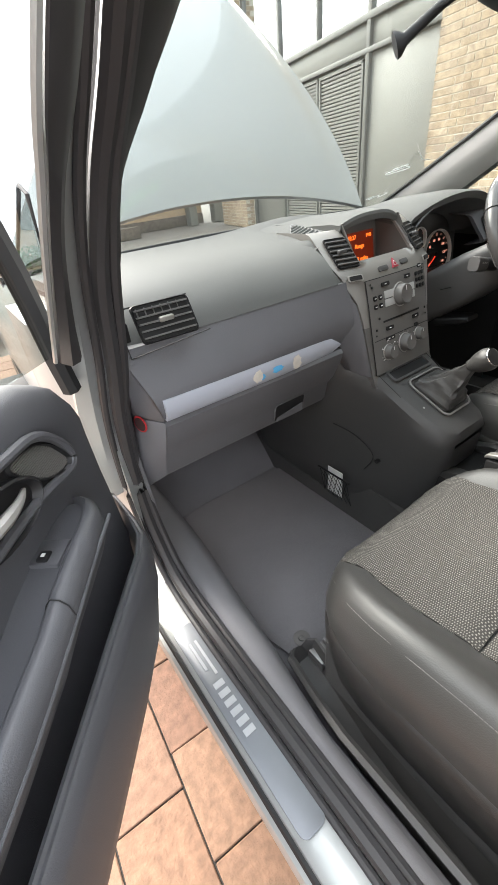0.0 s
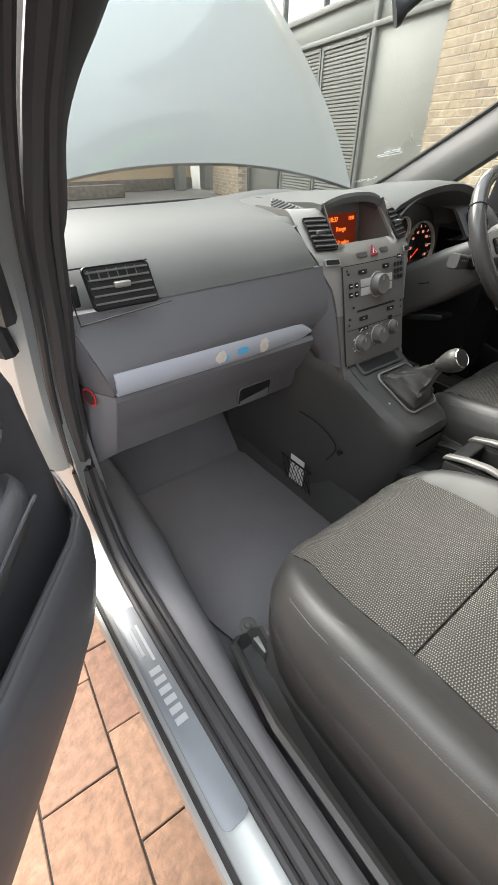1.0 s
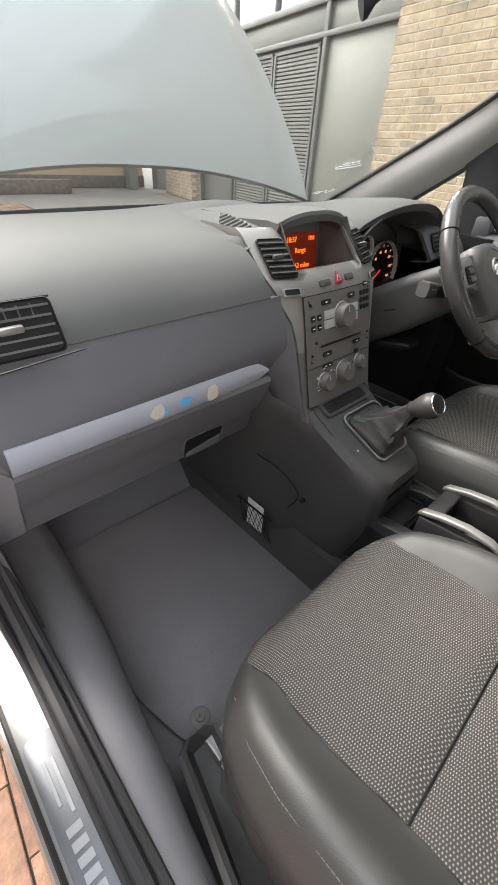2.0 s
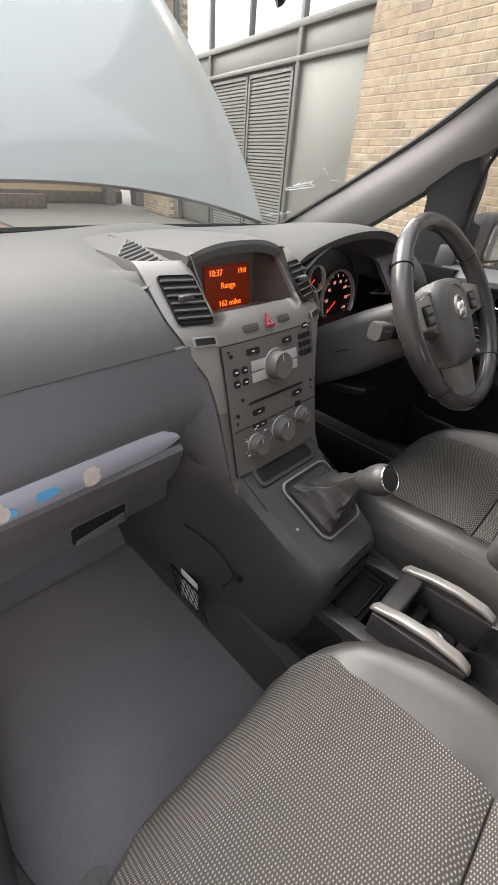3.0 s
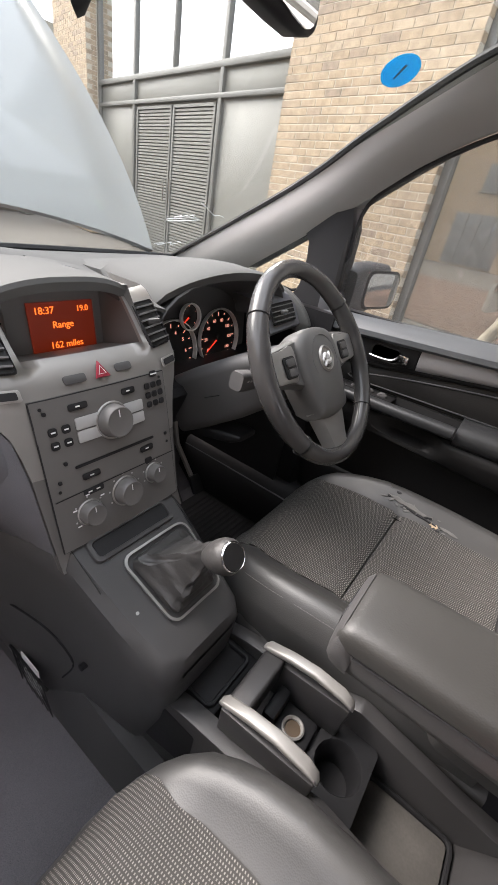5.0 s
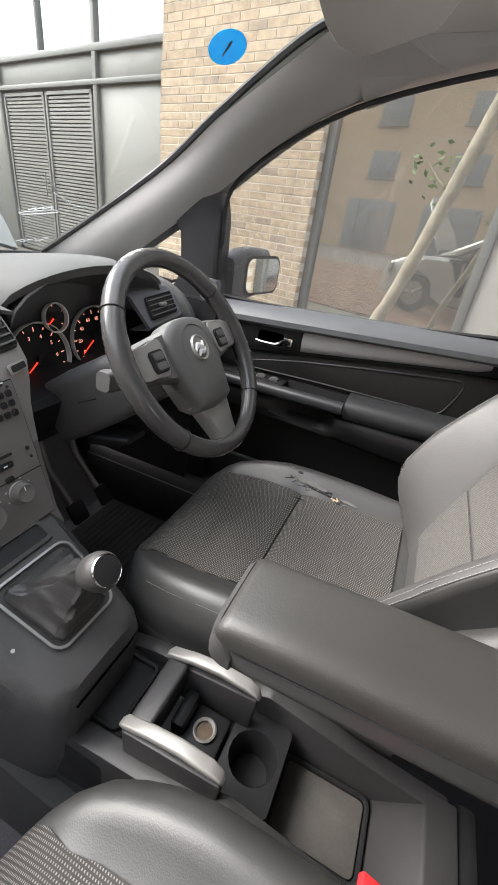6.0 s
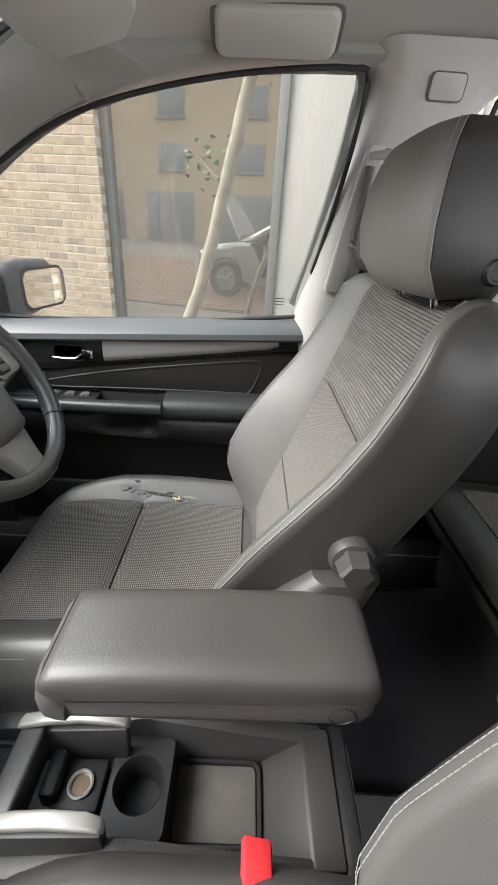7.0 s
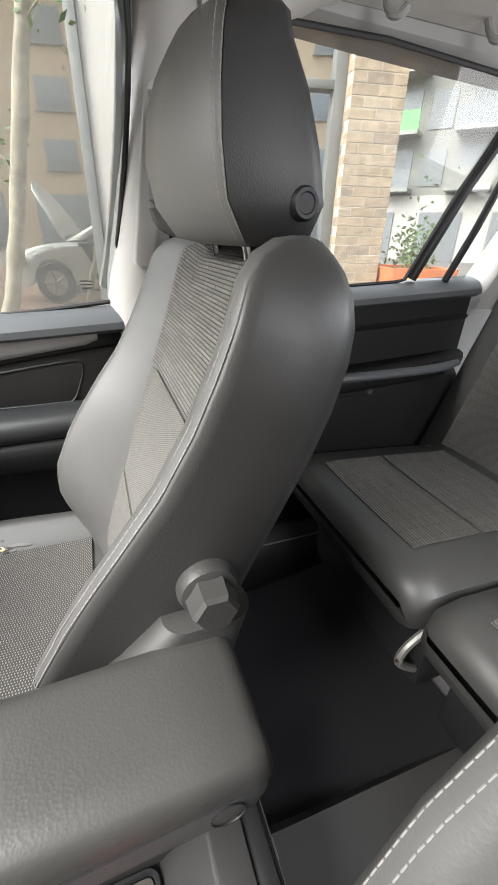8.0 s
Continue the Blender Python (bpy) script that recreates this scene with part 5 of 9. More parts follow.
for x, y, z in ((-0.107, -0.026, 0.465), (-0.140, 0.108, 0.52)):
    bm = bmesh.new()
    lathe(bm, [(0.006, -0.01), (0.006, 0.003), (0.004, 0.004), (0, 0.004)], (x, y, z), (-1, 0, 0.1), 10)
    part("panel_clip", bm, BLACK, console)
bm = bmesh.new()
tube(bm, spline([(-0.128, -0.005, 0.44), (-0.117, -0.02, 0.485), (-0.125, 0.03, 0.525), (-0.147, 0.10, 0.548), (-0.158, 0.16, 0.55)], 6), 0.0018, 6)
part("panel_seam", bm, BLACK, console)
for sx in (-1, 1):
    bm = bmesh.new()
    tube(bm, [V(sx * (0.091 + 0.02 * max(0, y + 0.02)), y, 0.603 + 0.081 * (y + 0.165) / 0.153 - 0.0035) for y in (-0.06, -0.035, -0.01, 0.01)], 0.0009, 5)
    part("panel_seam", bm, DIAL, console)
bm = bmesh.new()
lathe(bm, [(0.0025, 0), (0.0025, 0.0008), (0, 0.001)], on_plateau(-0.068, -0.105, 0.002), PN, 10)
part("panel_pin", bm, BUTTON_GREY, console, "small pale pin")
# net pocket with a card
bm = bmesh.new()
for k in range(7):
    t = k / 6
    for a, b in (((-0.130, 0.04 + 0.1 * t, 0.37), (-0.130, 0.02 + 0.1 * min(1, t + 0.35), 0.30)), ((-0.130, 0.04 + 0.1 * t, 0.37), (-0.130, 0.02 + 0.1 * max(0, t - 0.35), 0.30))):
        tube(bm, [V(*a) - V(0.012, 0, 0), V(*b) - V(0.012, 0, 0)], 0.0009, 5)
tube(bm, [(-0.140, 0.03, 0.372), (-0.140, 0.15, 0.372)], 0.003, 6)
part("net_pocket", bm, BLACK, console, "black elastic net pocket")
bm = bmesh.new()
box(bm, (-0.139, 0.058, 0.305), (-0.137, 0.112, 0.392), 0)
card = part("leaflet", bm, WHITE, None, "white folded leaflet tucked in a net pocket", category="leaflet")

# gear lever
gear = thing("gear_lever", (0.016, -0.09, 0.64), "gear lever with leather gaiter and satin black knob", "gear lever")
bm = bmesh.new()
rings = []
from mathutils import noise as folds
fine = []
for i_, (a, b) in enumerate(ii):
    a2, b2 = ii[(i_ + 1) % len(ii)]
    fine += [(a, b), ((2 * a + a2) / 3, (2 * b + b2) / 3), ((a + 2 * a2) / 3, (b + 2 * b2) / 3)]
for k in range(31):
    t = k / 30
    c = mix(c0 + PN * 0.002, (0.020, -0.150, 0.722), t ** 1.25)
    sc = lerp_table(((0, 0.89), (0.12, 0.84), (0.3, 0.64), (0.5, 0.46), (0.75, 0.28), (1, 0.17)), t)
    ring = []
    for a, b in fine:
        th = math.atan2(b, a)
        env = math.sin(math.pi * t) ** 0.6
        crease = abs(folds.noise(V(math.cos(th) * 2.2 + 1.5 * t, math.sin(th) * 2.2, 3.2 * t))) + 0.2 * abs(folds.noise(V(math.cos(th) * 4, math.sin(th) * 4 + 2 * t, 5 * t + 4)))
        w = 1 + env * (0.08 - 0.24 * crease)
        ring.append(c + PR * a * sc * w + PU * b * sc * w + PN * (0.014 * env * (0.25 - crease)))
    rings.append(ring)
loft(bm, rings)
part("gaiter", bm, GAITER, gear, "creased black leather gaiter")
bm = bmesh.new()
axis = V(-0.05, -0.62, 0.50).normalized()
tube(bm, [V(0.020, -0.145, 0.72), V(0.012, -0.172, 0.738)], [0.013, 0.012], 12)
part("lever_shaft", bm, GAITER, gear)
bm = bmesh.new()
lathe(bm, [(0.010, -0.036), (0.013, -0.030), (0.0185, -0.020), (0.0225, -0.007), (0.0238, 0.003), (0.0230, 0.011), (0.0195, 0.0175), (0.0, 0.0185)], (0.006, -0.178, 0.745), axis, 24)
kn = part("gear_knob", bm, GAITER, gear, "rounded satin knob")
bm = bmesh.new()
lathe(bm, [(0.0186, 0.0168), (0.0190, 0.0185), (0.0180, 0.0203), (0.0172, 0.019)], (0.006, -0.178, 0.745), axis, 24)
part("knob_ring", bm, CHROME, kn)
bm = bmesh.new()
lathe(bm, [(0, 0.0185), (0.0174, 0.0185), (0.0165, 0.0202), (0, 0.0212)], (0.006, -0.178, 0.745), axis, 20)
part("knob_cap", bm, DIAL, kn)


# ---- steering wheel ----
WC, WR, WT = V(0.351, -0.086, 0.906), 0.1695, radians(33.8)
WX, WU = V(1, 0, 0), V(0, math.sin(WT), math.cos(WT))
WN = WX.cross(WU)


def on_wheel(x, y, out=0.0):
    return WC + WX * x + WU * y + WN * out


wheel = thing("steering_wheel", WC, "black leather-rimmed three-spoke steering wheel with satin inserts", "steering wheel")
bm = bmesh.new()
path = [on_wheel(WR * math.cos(2 * math.pi * k / 48), WR * math.sin(2 * math.pi * k / 48)) for k in range(48)]
tube(bm, path, [0.0165 + 0.0015 * math.cos(4 * math.pi * k / 48) for k in range(48)], 14, closed=True, up=WN)
part("rim", bm, RIM_LEATHER, wheel, "worn leather rim")
for a in (35, 145, 222, 318):
    bm = bmesh.new()
    c, s_ = math.cos(radians(a)), math.sin(radians(a))
    p = on_wheel(WR * c, WR * s_)
    d = WX * -s_ + WU * c
    tube(bm, [p - d * 0.0006, p + d * 0.0006], 0.0186, 14, up=WN)
    part("rim_joint", bm, BLACK, wheel)
# airbag cushion: broad at the top, tapering to the lower spoke
bm = bmesh.new()
hub = [(p.x, p.y) for p in spline([(0.0, 0.066, 0), (0.034, 0.063, 0), (0.056, 0.052, 0), (0.066, 0.030, 0), (0.068, -0.006, 0), (0.062, -0.045, 0), (0.052, -0.080, 0), (0.046, -0.094, 0), (0.0, -0.100, 0), (-0.046, -0.094, 0), (-0.052, -0.080, 0), (-0.062, -0.045, 0), (-0.068, -0.006, 0), (-0.066, 0.030, 0), (-0.056, 0.052, 0), (-0.034, 0.063, 0)], 3, closed=True)]
loft(bm, [put([(a * k, b * k) for a, b in hub], on_wheel(0, 0, o), WX, WU) for k, o in ((0.86, -0.050), (0.98, -0.030), (1.0, -0.010), (0.98, 0.002), (0.93, 0.009), (0.80, 0.014), (0.5, 0.0165), (0.15, 0.017))])
part("hub", bm, WHEEL_GREY, wheel, "padded dark airbag hub", sharp=50)
bm = bmesh.new()
tube(bm, [on_wheel(0.043 * math.cos(2 * math.pi * k / 36), 0.006 + 0.043 * math.sin(2 * math.pi * k / 36), 0.0152) for k in range(36)], 0.0009, 5, closed=True)
part("hub_seam", bm, COLUMN_BLACK, wheel)
bm = bmesh.new()
lathe(bm, [(0.0225, 0.012), (0.0235, 0.017), (0.0215, 0.0205), (0.019, 0.0195), (0.0185, 0.017), (0, 0.017)], on_wheel(0, 0.006), WN, 32)
em = part("emblem", bm, SATIN, wheel, "round chrome emblem")
bm = bmesh.new()
tube(bm, spline([on_wheel(x, 0.006 + y, 0.0185) for x, y in ((-0.016, -0.004), (-0.006, 0.006), (0.004, 0.001), (0.012, 0.010))], 5), [0.0018 + 0.003 * math.sin(math.pi * k / 15) for k in range(16)], 8, up=WN)
tube(bm, spline([on_wheel(x, 0.006 + y, 0.0185) for x, y in ((0.014, -0.002), (0.005, -0.008), (-0.004, -0.006), (-0.010, -0.013))], 5), [0.0016 + 0.0026 * math.sin(math.pi * k / 15) for k in range(16)], 8, up=WN)
part("emblem_shape", bm, RING, em, "plain raised silver shape")
for s in (-1, 1):
    # padded arm behind, satin insert with a rocker block in front
    bm = bmesh.new()
    rings = []
    for x, t, b in ((0.050, 0.052, -0.034), (0.085, 0.049, -0.024), (0.12, 0.045, -0.017), (0.145, 0.042, -0.013), (0.160, 0.040, -0.014)):
        rings.append([on_wheel(s * x, y, o) for y, o in ((t, -0.026), (t + 0.002, -0.010), (t - 0.004, -0.001), (b + 0.004, -0.001), (b - 0.002, -0.010), (b, -0.026))])
    loft(bm, rings)
    sp = part("spoke", bm, WHEEL_GREY, wheel, "dark padded spoke", sharp=50)
    bm = bmesh.new()
    o_ = [(p.x, p.y) for p in spline([(s * 0.078, 0.043, 0), (s * 0.112, 0.040, 0), (s * 0.146, 0.036, 0), (s * 0.150, 0.012, 0), (s * 0.145, -0.010, 0), (s * 0.110, -0.013, 0), (s * 0.084, -0.015, 0), (s * 0.076, 0.012, 0)], 3, closed=True)]
    plate(bm, put(o_, on_wheel(0, 0, -0.002), WX, WU), WN * 0.005, 0.0012)
    ins = part("spoke_insert", bm, SPOKE, sp, "satin silver spoke insert")
    bm = bmesh.new()
    plate(bm, put([(s * 0.100 + a, 0.010 + b) for a, b in rounded(0.034, 0.036, 0.006)], on_wheel(0, 0, 0.003), WX, WU), WN * 0.003, 0.001)
    bt = part("spoke_switch", bm, BLACK, ins, "black thumb switch")
    for dy in (-0.008, 0.008):
        bm = bmesh.new()
        plate(bm, put([(s * 0.100 + a, 0.010 + dy + b) for a, b in rounded(0.024, 0.012, 0.003)], on_wheel(0, 0, 0.006), WX, WU), WN * 0.003, 0.001)
        part("rocker_key", bm, COLUMN_BLACK, ins)
bm = bmesh.new()
rings = []
for y, w in ((-0.080, 0.052), (-0.097, 0.046), (-0.12, 0.038), (-0.145, 0.030), (-0.162, 0.028)):
    rings.append([on_wheel(x * w, y, o) for x, o in ((-1, -0.024), (-1.0, -0.008), (-0.86, 0.000), (0, 0.003), (0.86, 0.000), (1.0, -0.008), (1, -0.024))])
loft(bm, rings)
part("lower_spoke", bm, SPOKE, wheel, "satin lower spoke", sharp=50)
# column shroud, stalks
column = thing("steering_column", (0.33, 0.06, 0.85), "dark plastic steering column shroud with stalks", "column")
bm = bmesh.new()
rings = []
for t, w, h in ((0.0, 0.050, 0.050), (0.12, 0.060, 0.056), (0.4, 0.078, 0.064), (0.75, 0.094, 0.066), (1.0, 0.098, 0.064)):
    c = mix(WC - WN * 0.055, V(0.338, 0.165, 0.742), t)
    rings.append(put([(a * (1.0 if b > 0 else 0.82), b) for a, b in rounded(2 * w, 2 * h, 0.026)], c, WX, (0, 0.25, 1)))
loft(bm, rings)
part("shroud", bm, COLUMN_BLACK, column, sharp=50)
bm = bmesh.new()
loft(bm, [put(rounded(w, h, 0.006), V(0.315, y, z), WX, (0, 0.2, 1)) for y, z, w, h in ((0.10, 0.700, 0.075, 0.022), (0.035, 0.714, 0.070, 0.020), (0.012, 0.720, 0.055, 0.012))])
part("adjust_lever", bm, BLACK, column, "black column adjuster lever")
bm = bmesh.new()
tube(bm, [V(0.238 + 0.195 * k / 8, 0.075, 0.803) - V(0, 0.02 * math.sin(math.pi * k / 8), 0) for k in range(9)], 0.0012, 5)
part("shroud_joint", bm, DIAL, column)
for s in (-1, 1):
    a = WC - WN * 0.062 + V(s * 0.055, 0.018, -0.008)
    d = V(s * 0.092, -0.002, 0.016)
    bm = bmesh.new()
    loft(bm, [put(rounded(w, h, min(w, h) * 0.4), a + d * t, (0, 1, 0), (-0.15 * s, 0, 1)) for t, w, h in ((-0.2, 0.030, 0.032), (0.25, 0.028, 0.030), (0.45, 0.022, 0.022), (0.55, 0.024, 0.024))])
    st = part("stalk", bm, BLACK, column, "black column stalk", sharp=50)
    bm = bmesh.new()
    loft(bm, [put(rounded(w, h, min(w, h) * 0.3), a + d * t, (0, 1, 0), (-0.15 * s, 0, 1)) for t, w, h in ((0.52, 0.026, 0.026), (0.62, 0.030, 0.032), (0.95, 0.030, 0.034), (1.05, 0.026, 0.030))])
    end = part("stalk_end", bm, COLUMN_BLACK, st, "chunky switch end", sharp=50)
    bm = bmesh.new()
    for k in range(3):
        plate(bm, put(rounded(0.005, 0.003, 0.001, 2), a + d * (0.70 + 0.1 * k) + V(0, -0.0152, 0.004), (1, 0, 0), (0, 0, 1)), (0, -0.0005, 0))
    part("stalk_mark", bm, BUTTON_GREY, end)


# ---- seats ----
def seat_half(y):
    return lerp_table(((-0.56, 0.235), (-0.40, 0.252), (-0.22, 0.256), (-0.16, 0.246), (-0.12, 0.230), (-0.09, 0.208), (-0.07, 0.182), (-0.058, 0.15), (-0.05, 0.11)), y)


def seat_top(u, y):
    """Height of the cushion at u from -1 to 1 across."""
    a = abs(u)
    z = 0.578 + 0.010 * math.cos(math.pi * min(1, max(0, (y + 0.35) / 0.3)))
    z += 0.034 * max(0, min(1, (a - 0.58) / 0.22)) ** 1.5 * min(1, (-0.02 - y) / 0.2)
    z -= 0.05 * max(0, (a - 0.84) / 0.16) ** 2
    z -= 0.055 * max(0, (y + 0.13) / 0.08) ** 2.2
    z -= 0.006 * math.exp(-((y + 0.30) / 0.010) ** 2) * max(0, min(1, (0.72 - a) / 0.15))
    return z


def back_half(s):
    return lerp_table(((0.0, 0.155), (0.06, 0.188), (0.14, 0.212), (0.3, 0.232), (0.5, 0.238), (0.7, 0.235), (0.82, 0.230), (0.90, 0.219), (0.95, 0.203), (0.98, 0.182), (1.0, 0.155)), s)


def back_at(x, s, out):
    return V(x, -0.548 - 0.207 * s, 0.588 + 0.516 * s) + V(0, 0.9315, 0.3638) * out


def back_front(u, s):
    a = abs(u)
    bol = lerp_table(((0.0, 0.015), (0.05, 0.052), (0.11, 0.086), (0.18, 0.100), (0.33, 0.090), (0.48, 0.071), (0.61, 0.054), (0.72, 0.050), (0.82, 0.052), (0.9, 0.053), (0.96, 0.040), (1.0, 0.012)), s)
    return bol * max(0, min(1, (a - 0.5) / 0.40)) ** 1.3 - 0.005 * max(0, (a - 0.94) / 0.06) ** 2 - 0.02 * max(0, (s - 0.93) / 0.07) ** 2 + 0.012 * math.sin(math.pi * min(s * 1.2, 1))


def stitch_row(bm, path, r=0.0010, dash=0.004, gap=0.002):
    """Thread stitches: short bars along a path."""
    pts = [Vector(p) for p in path]
    for p, q in zip(pts, pts[1:]):
        L = (q - p).length
        n = max(1, int(L / (dash + gap)))
        for k in range(n):
            b, e = mix(p, q, k / n), mix(p, q, (k + 0.75) / n)
            tube(bm, [b, e], r, 4)


def front_seat(name, cx, label):
    seat = thing(name, (cx, -0.3, 0.25), label, "car seat", "front seats")
    ys = [-0.05, -0.053, -0.058, -0.066, -0.078, -0.095, -0.12, -0.15, -0.19, -0.24, -0.285, -0.30, -0.315, -0.36, -0.42, -0.48, -0.53, -0.56]
    half_us = [0.12, 0.25, 0.38, 0.5, 0.55, 0.6, 0.64, 0.68, 0.72, 0.75, 0.785, 0.82, 0.85, 0.88, 0.905, 0.93, 0.95, 0.97, 0.985, 1]
    us = [-u for u in half_us[::-1]] + [0] + half_us
    bm = bmesh.new()
    rings = []
    for i, y in enumerate(ys):
        w = seat_half(y)
        zb = lerp_table(((-0.56, 0.44), (-0.12, 0.445), (-0.08, 0.46), (-0.06, 0.48), (-0.05, 0.50)), y)
        ring = [V(cx + w * u, y, max(seat_top(u, y), zb + 0.012)) for u in us]
        ring += [V(cx + w * 1.0, y, (seat_top(1, y) + zb) / 2), V(cx + w * 0.96, y, zb), V(cx, y, zb), V(cx - w * 0.96, y, zb), V(cx - w, y, (seat_top(1, y) + zb) / 2)]
        rings.append(ring)
    loft(bm, rings)
    cushion = part("cushion", bm, LEATHER, seat, "black leather side bolsters", sharp=60)
    bm = bmesh.new()
    for j, (y0, y1) in enumerate(((-0.057, -0.2975), (-0.3005, -0.525))):
        n = 14
        rows = []
        for k in range(n + 1):
            y = y0 + (y1 - y0) * k / n
            f = lerp_table(((-0.53, 0.64), (-0.3, 0.60), (-0.12, 0.66), (-0.08, 0.80), (-0.055, 0.93)), y)
            rows.append([V(cx + seat_half(y) * u * f, y, seat_top(u * f, y) + 0.0045 - 0.0015 * abs(u) ** 8) for u in [m / 14 for m in range(-14, 15)]])
        sheet(bm, rows, (0, 0, -0.009))
    part("cushion_cloth", bm, FABRIC, cushion, "woven cloth with pale dashes", sharp=60)
    bm = bmesh.new()
    stitch_row(bm, [V(cx - seat_half(y) * 0.925, y, seat_top(0.925, y) + 0.0006) for y in (-0.07, -0.1, -0.15, -0.2, -0.26, -0.32, -0.38, -0.44, -0.5)], 0.0006, 0.004, 0.0012)
    part("stitching", bm, LEATHER_SOFT, cushion, "grey thread")
    bm = bmesh.new()
    loft(bm, [[V(cx + sx * w, y, z) for sx, z in ((-1, z0), (1, z0), (1, z1), (-1, z1))] for y, w, z0, z1 in ((-0.085, 0.20, 0.40, 0.455), (-0.12, 0.235, 0.34, 0.46), (-0.5, 0.235, 0.33, 0.46), (-0.58, 0.22, 0.34, 0.46))])
    part("seat_base", bm, CONSOLE, seat, "dark plastic seat base")
    for s in (-1, 1):
        bm = bmesh.new()
        box(bm, (cx + s * 0.18 - 0.018, -0.62, 0.236), (cx + s * 0.18 + 0.018, -0.05, 0.262), 0.003)
        rail = part("seat_rail", bm, STEEL, seat, "steel seat rail")
        bm = bmesh.new()
        box(bm, (cx + s * 0.18 - 0.022, -0.080, 0.256), (cx + s * 0.18 + 0.022, -0.038, 0.272), 0.002)
        box(bm, (cx + s * 0.18 - 0.022, -0.080, 0.270), (cx + s * 0.18 - 0.017, -0.042, 0.286), 0.001)
        box(bm, (cx + s * 0.18 + 0.017, -0.080, 0.270), (cx + s * 0.18 + 0.022, -0.042, 0.286), 0.001)
        lathe(bm, [(0.007, 0), (0.007, 0.004), (0.004, 0.005), (0, 0.004)], (cx + s * 0.18, -0.060, 0.272), (0, 0, 1), 8)
        part("rail_end", bm, STEEL, rail, "bolted steel rail end")
        # moulded plastic flank below the cushion
        bm = bmesh.new()
        rows = []
        for y in (-0.085, -0.095, -0.115, -0.15, -0.20, -0.28, -0.36, -0.44, -0.52, -0.58):
            w = seat_half(max(y, -0.56)) * 0.985
            f = min(1, (-0.075 - y) / 0.05)
            zt = 0.508 + 0.010 * math.sin(math.pi * min(1, max(0, (-0.08 - y) / 0.5)))
            rows.append([V(cx + s * (w - 0.010), y, zt), V(cx + s * (w + 0.004 * f), y, zt - 0.004), V(cx + s * (w + 0.010 * f), y, zt - 0.020), V(cx + s * (w + 0.008 * f), y, zt - 0.060), V(cx + s * (w - 0.004), y, zt - 0.105 * f - 0.02), V(cx + s * (w - 0.02), y, zt - 0.125 * f - 0.02)])
        sheet(bm, rows, (-s * 0.004, 0, 0))
        part("side_cover", bm, HEAD_SHADE_COVER, seat, "smooth dark plastic side cover", sharp=60)
        for yy in (-0.14, -0.5):
            bm = bmesh.new()
            box(bm, (cx + s * 0.18 - 0.014, yy - 0.05, 0.262), (cx + s * 0.18 + 0.014, yy + 0.05, 0.36), 0.004)
            part("rail_bracket", bm, BLACK, seat)
    # backrest
    ss = [0.0, 0.03, 0.06, 0.09, 0.12, 0.2, 0.3, 0.4, 0.5, 0.6, 0.7, 0.78, 0.85, 0.9, 0.94, 0.97, 0.99, 1.0]
    bm = bmesh.new()
    rings = []
    for s in ss:
        w = back_half(s)
        th = lerp_table(((0.0, 0.060), (0.3, 0.052), (0.5, 0.052), (0.74, 0.064), (0.86, 0.062), (0.93, 0.054), (1.0, 0.035)), s)
        ring = [back_at(cx + w * u, s, back_front(u, s)) for u in us]
        side = [(1.0, back_front(1, s) - 0.012), (1.005, (back_front(1, s) - th) * 0.5 + 0.01), (0.99, -th * 0.6), (0.95, -th * 0.92), (0.84, -th - 0.006)]
        ring += [back_at(cx + w * k, s, o) for k, o in side] + [back_at(cx, s, -th - 0.01)] + [back_at(cx - w * k, s, o) for k, o in side[::-1]]
        rings.append(ring)
    loft(bm, rings)
    back = part("backrest", bm, SIDE_SHADE_KNOB, seat, "backrest, its leather sides in a shaded tone", sharp=60)
    bm = bmesh.new()
    sheet(bm, [[back_at(cx + back_half(s) * u, s, back_front(u, s) + 0.0012) for u in us if abs(u) < 0.99] for s in ss[:-1]], (0, -0.003, -0.001))
    part("face_panel", bm, LEATHER_LIT_FACE, back, "leather face in a lit tone with stitched edges", sharp=60)
    for s0, s1 in ((0.06, 0.30), (0.312, 0.62), (0.632, 0.985)):
        bm = bmesh.new()
        rows = []
        for k in range(9):
            s = s0 + (s1 - s0) * k / 8
            f = lerp_table(((0.0, 0.55), (0.35, 0.50), (0.62, 0.58), (1.0, 0.74)), s)
            rows.append([back_at(cx + back_half(s) * f * u, s, back_front(u * f, s) + 0.0045 - 0.0015 * abs(u) ** 8) for u in [m / 10 for m in range(-10, 11)]])
        sheet(bm, rows, (0, -0.008, -0.003))
        part("backrest_cloth", bm, FABRIC_RIB if s0 > 0.6 else FABRIC_BACK, back, "ribbed cloth panel" if s0 > 0.6 else "fine woven cloth panel")
    for off in (0.982, 0.948):
        for sg in (-1, 1):
            bm = bmesh.new()
            stitch_row(bm, [back_at(cx + sg * back_half(s) * off, s, back_front(off, s) + 0.0012) for s in [0.05 + 0.86 * k / 24 for k in range(25)]], 0.0005, 0.004, 0.0012)
            part("stitching", bm, THREAD, back, "row of pale stitching")
    # headrest
    bm = bmesh.new()
    rings = []
    shape = ((0.0, 0.0), (0.35, 0.03), (0.65, 0.22), (0.86, 0.58), (0.96, 0.85), (1.0, 1.0), (1.012, 1.2), (1.018, 1.5), (1.01, 1.82), (0.96, 1.96), (0.7, 2.02), (0.3, 2.03), (0.0, 2.03))
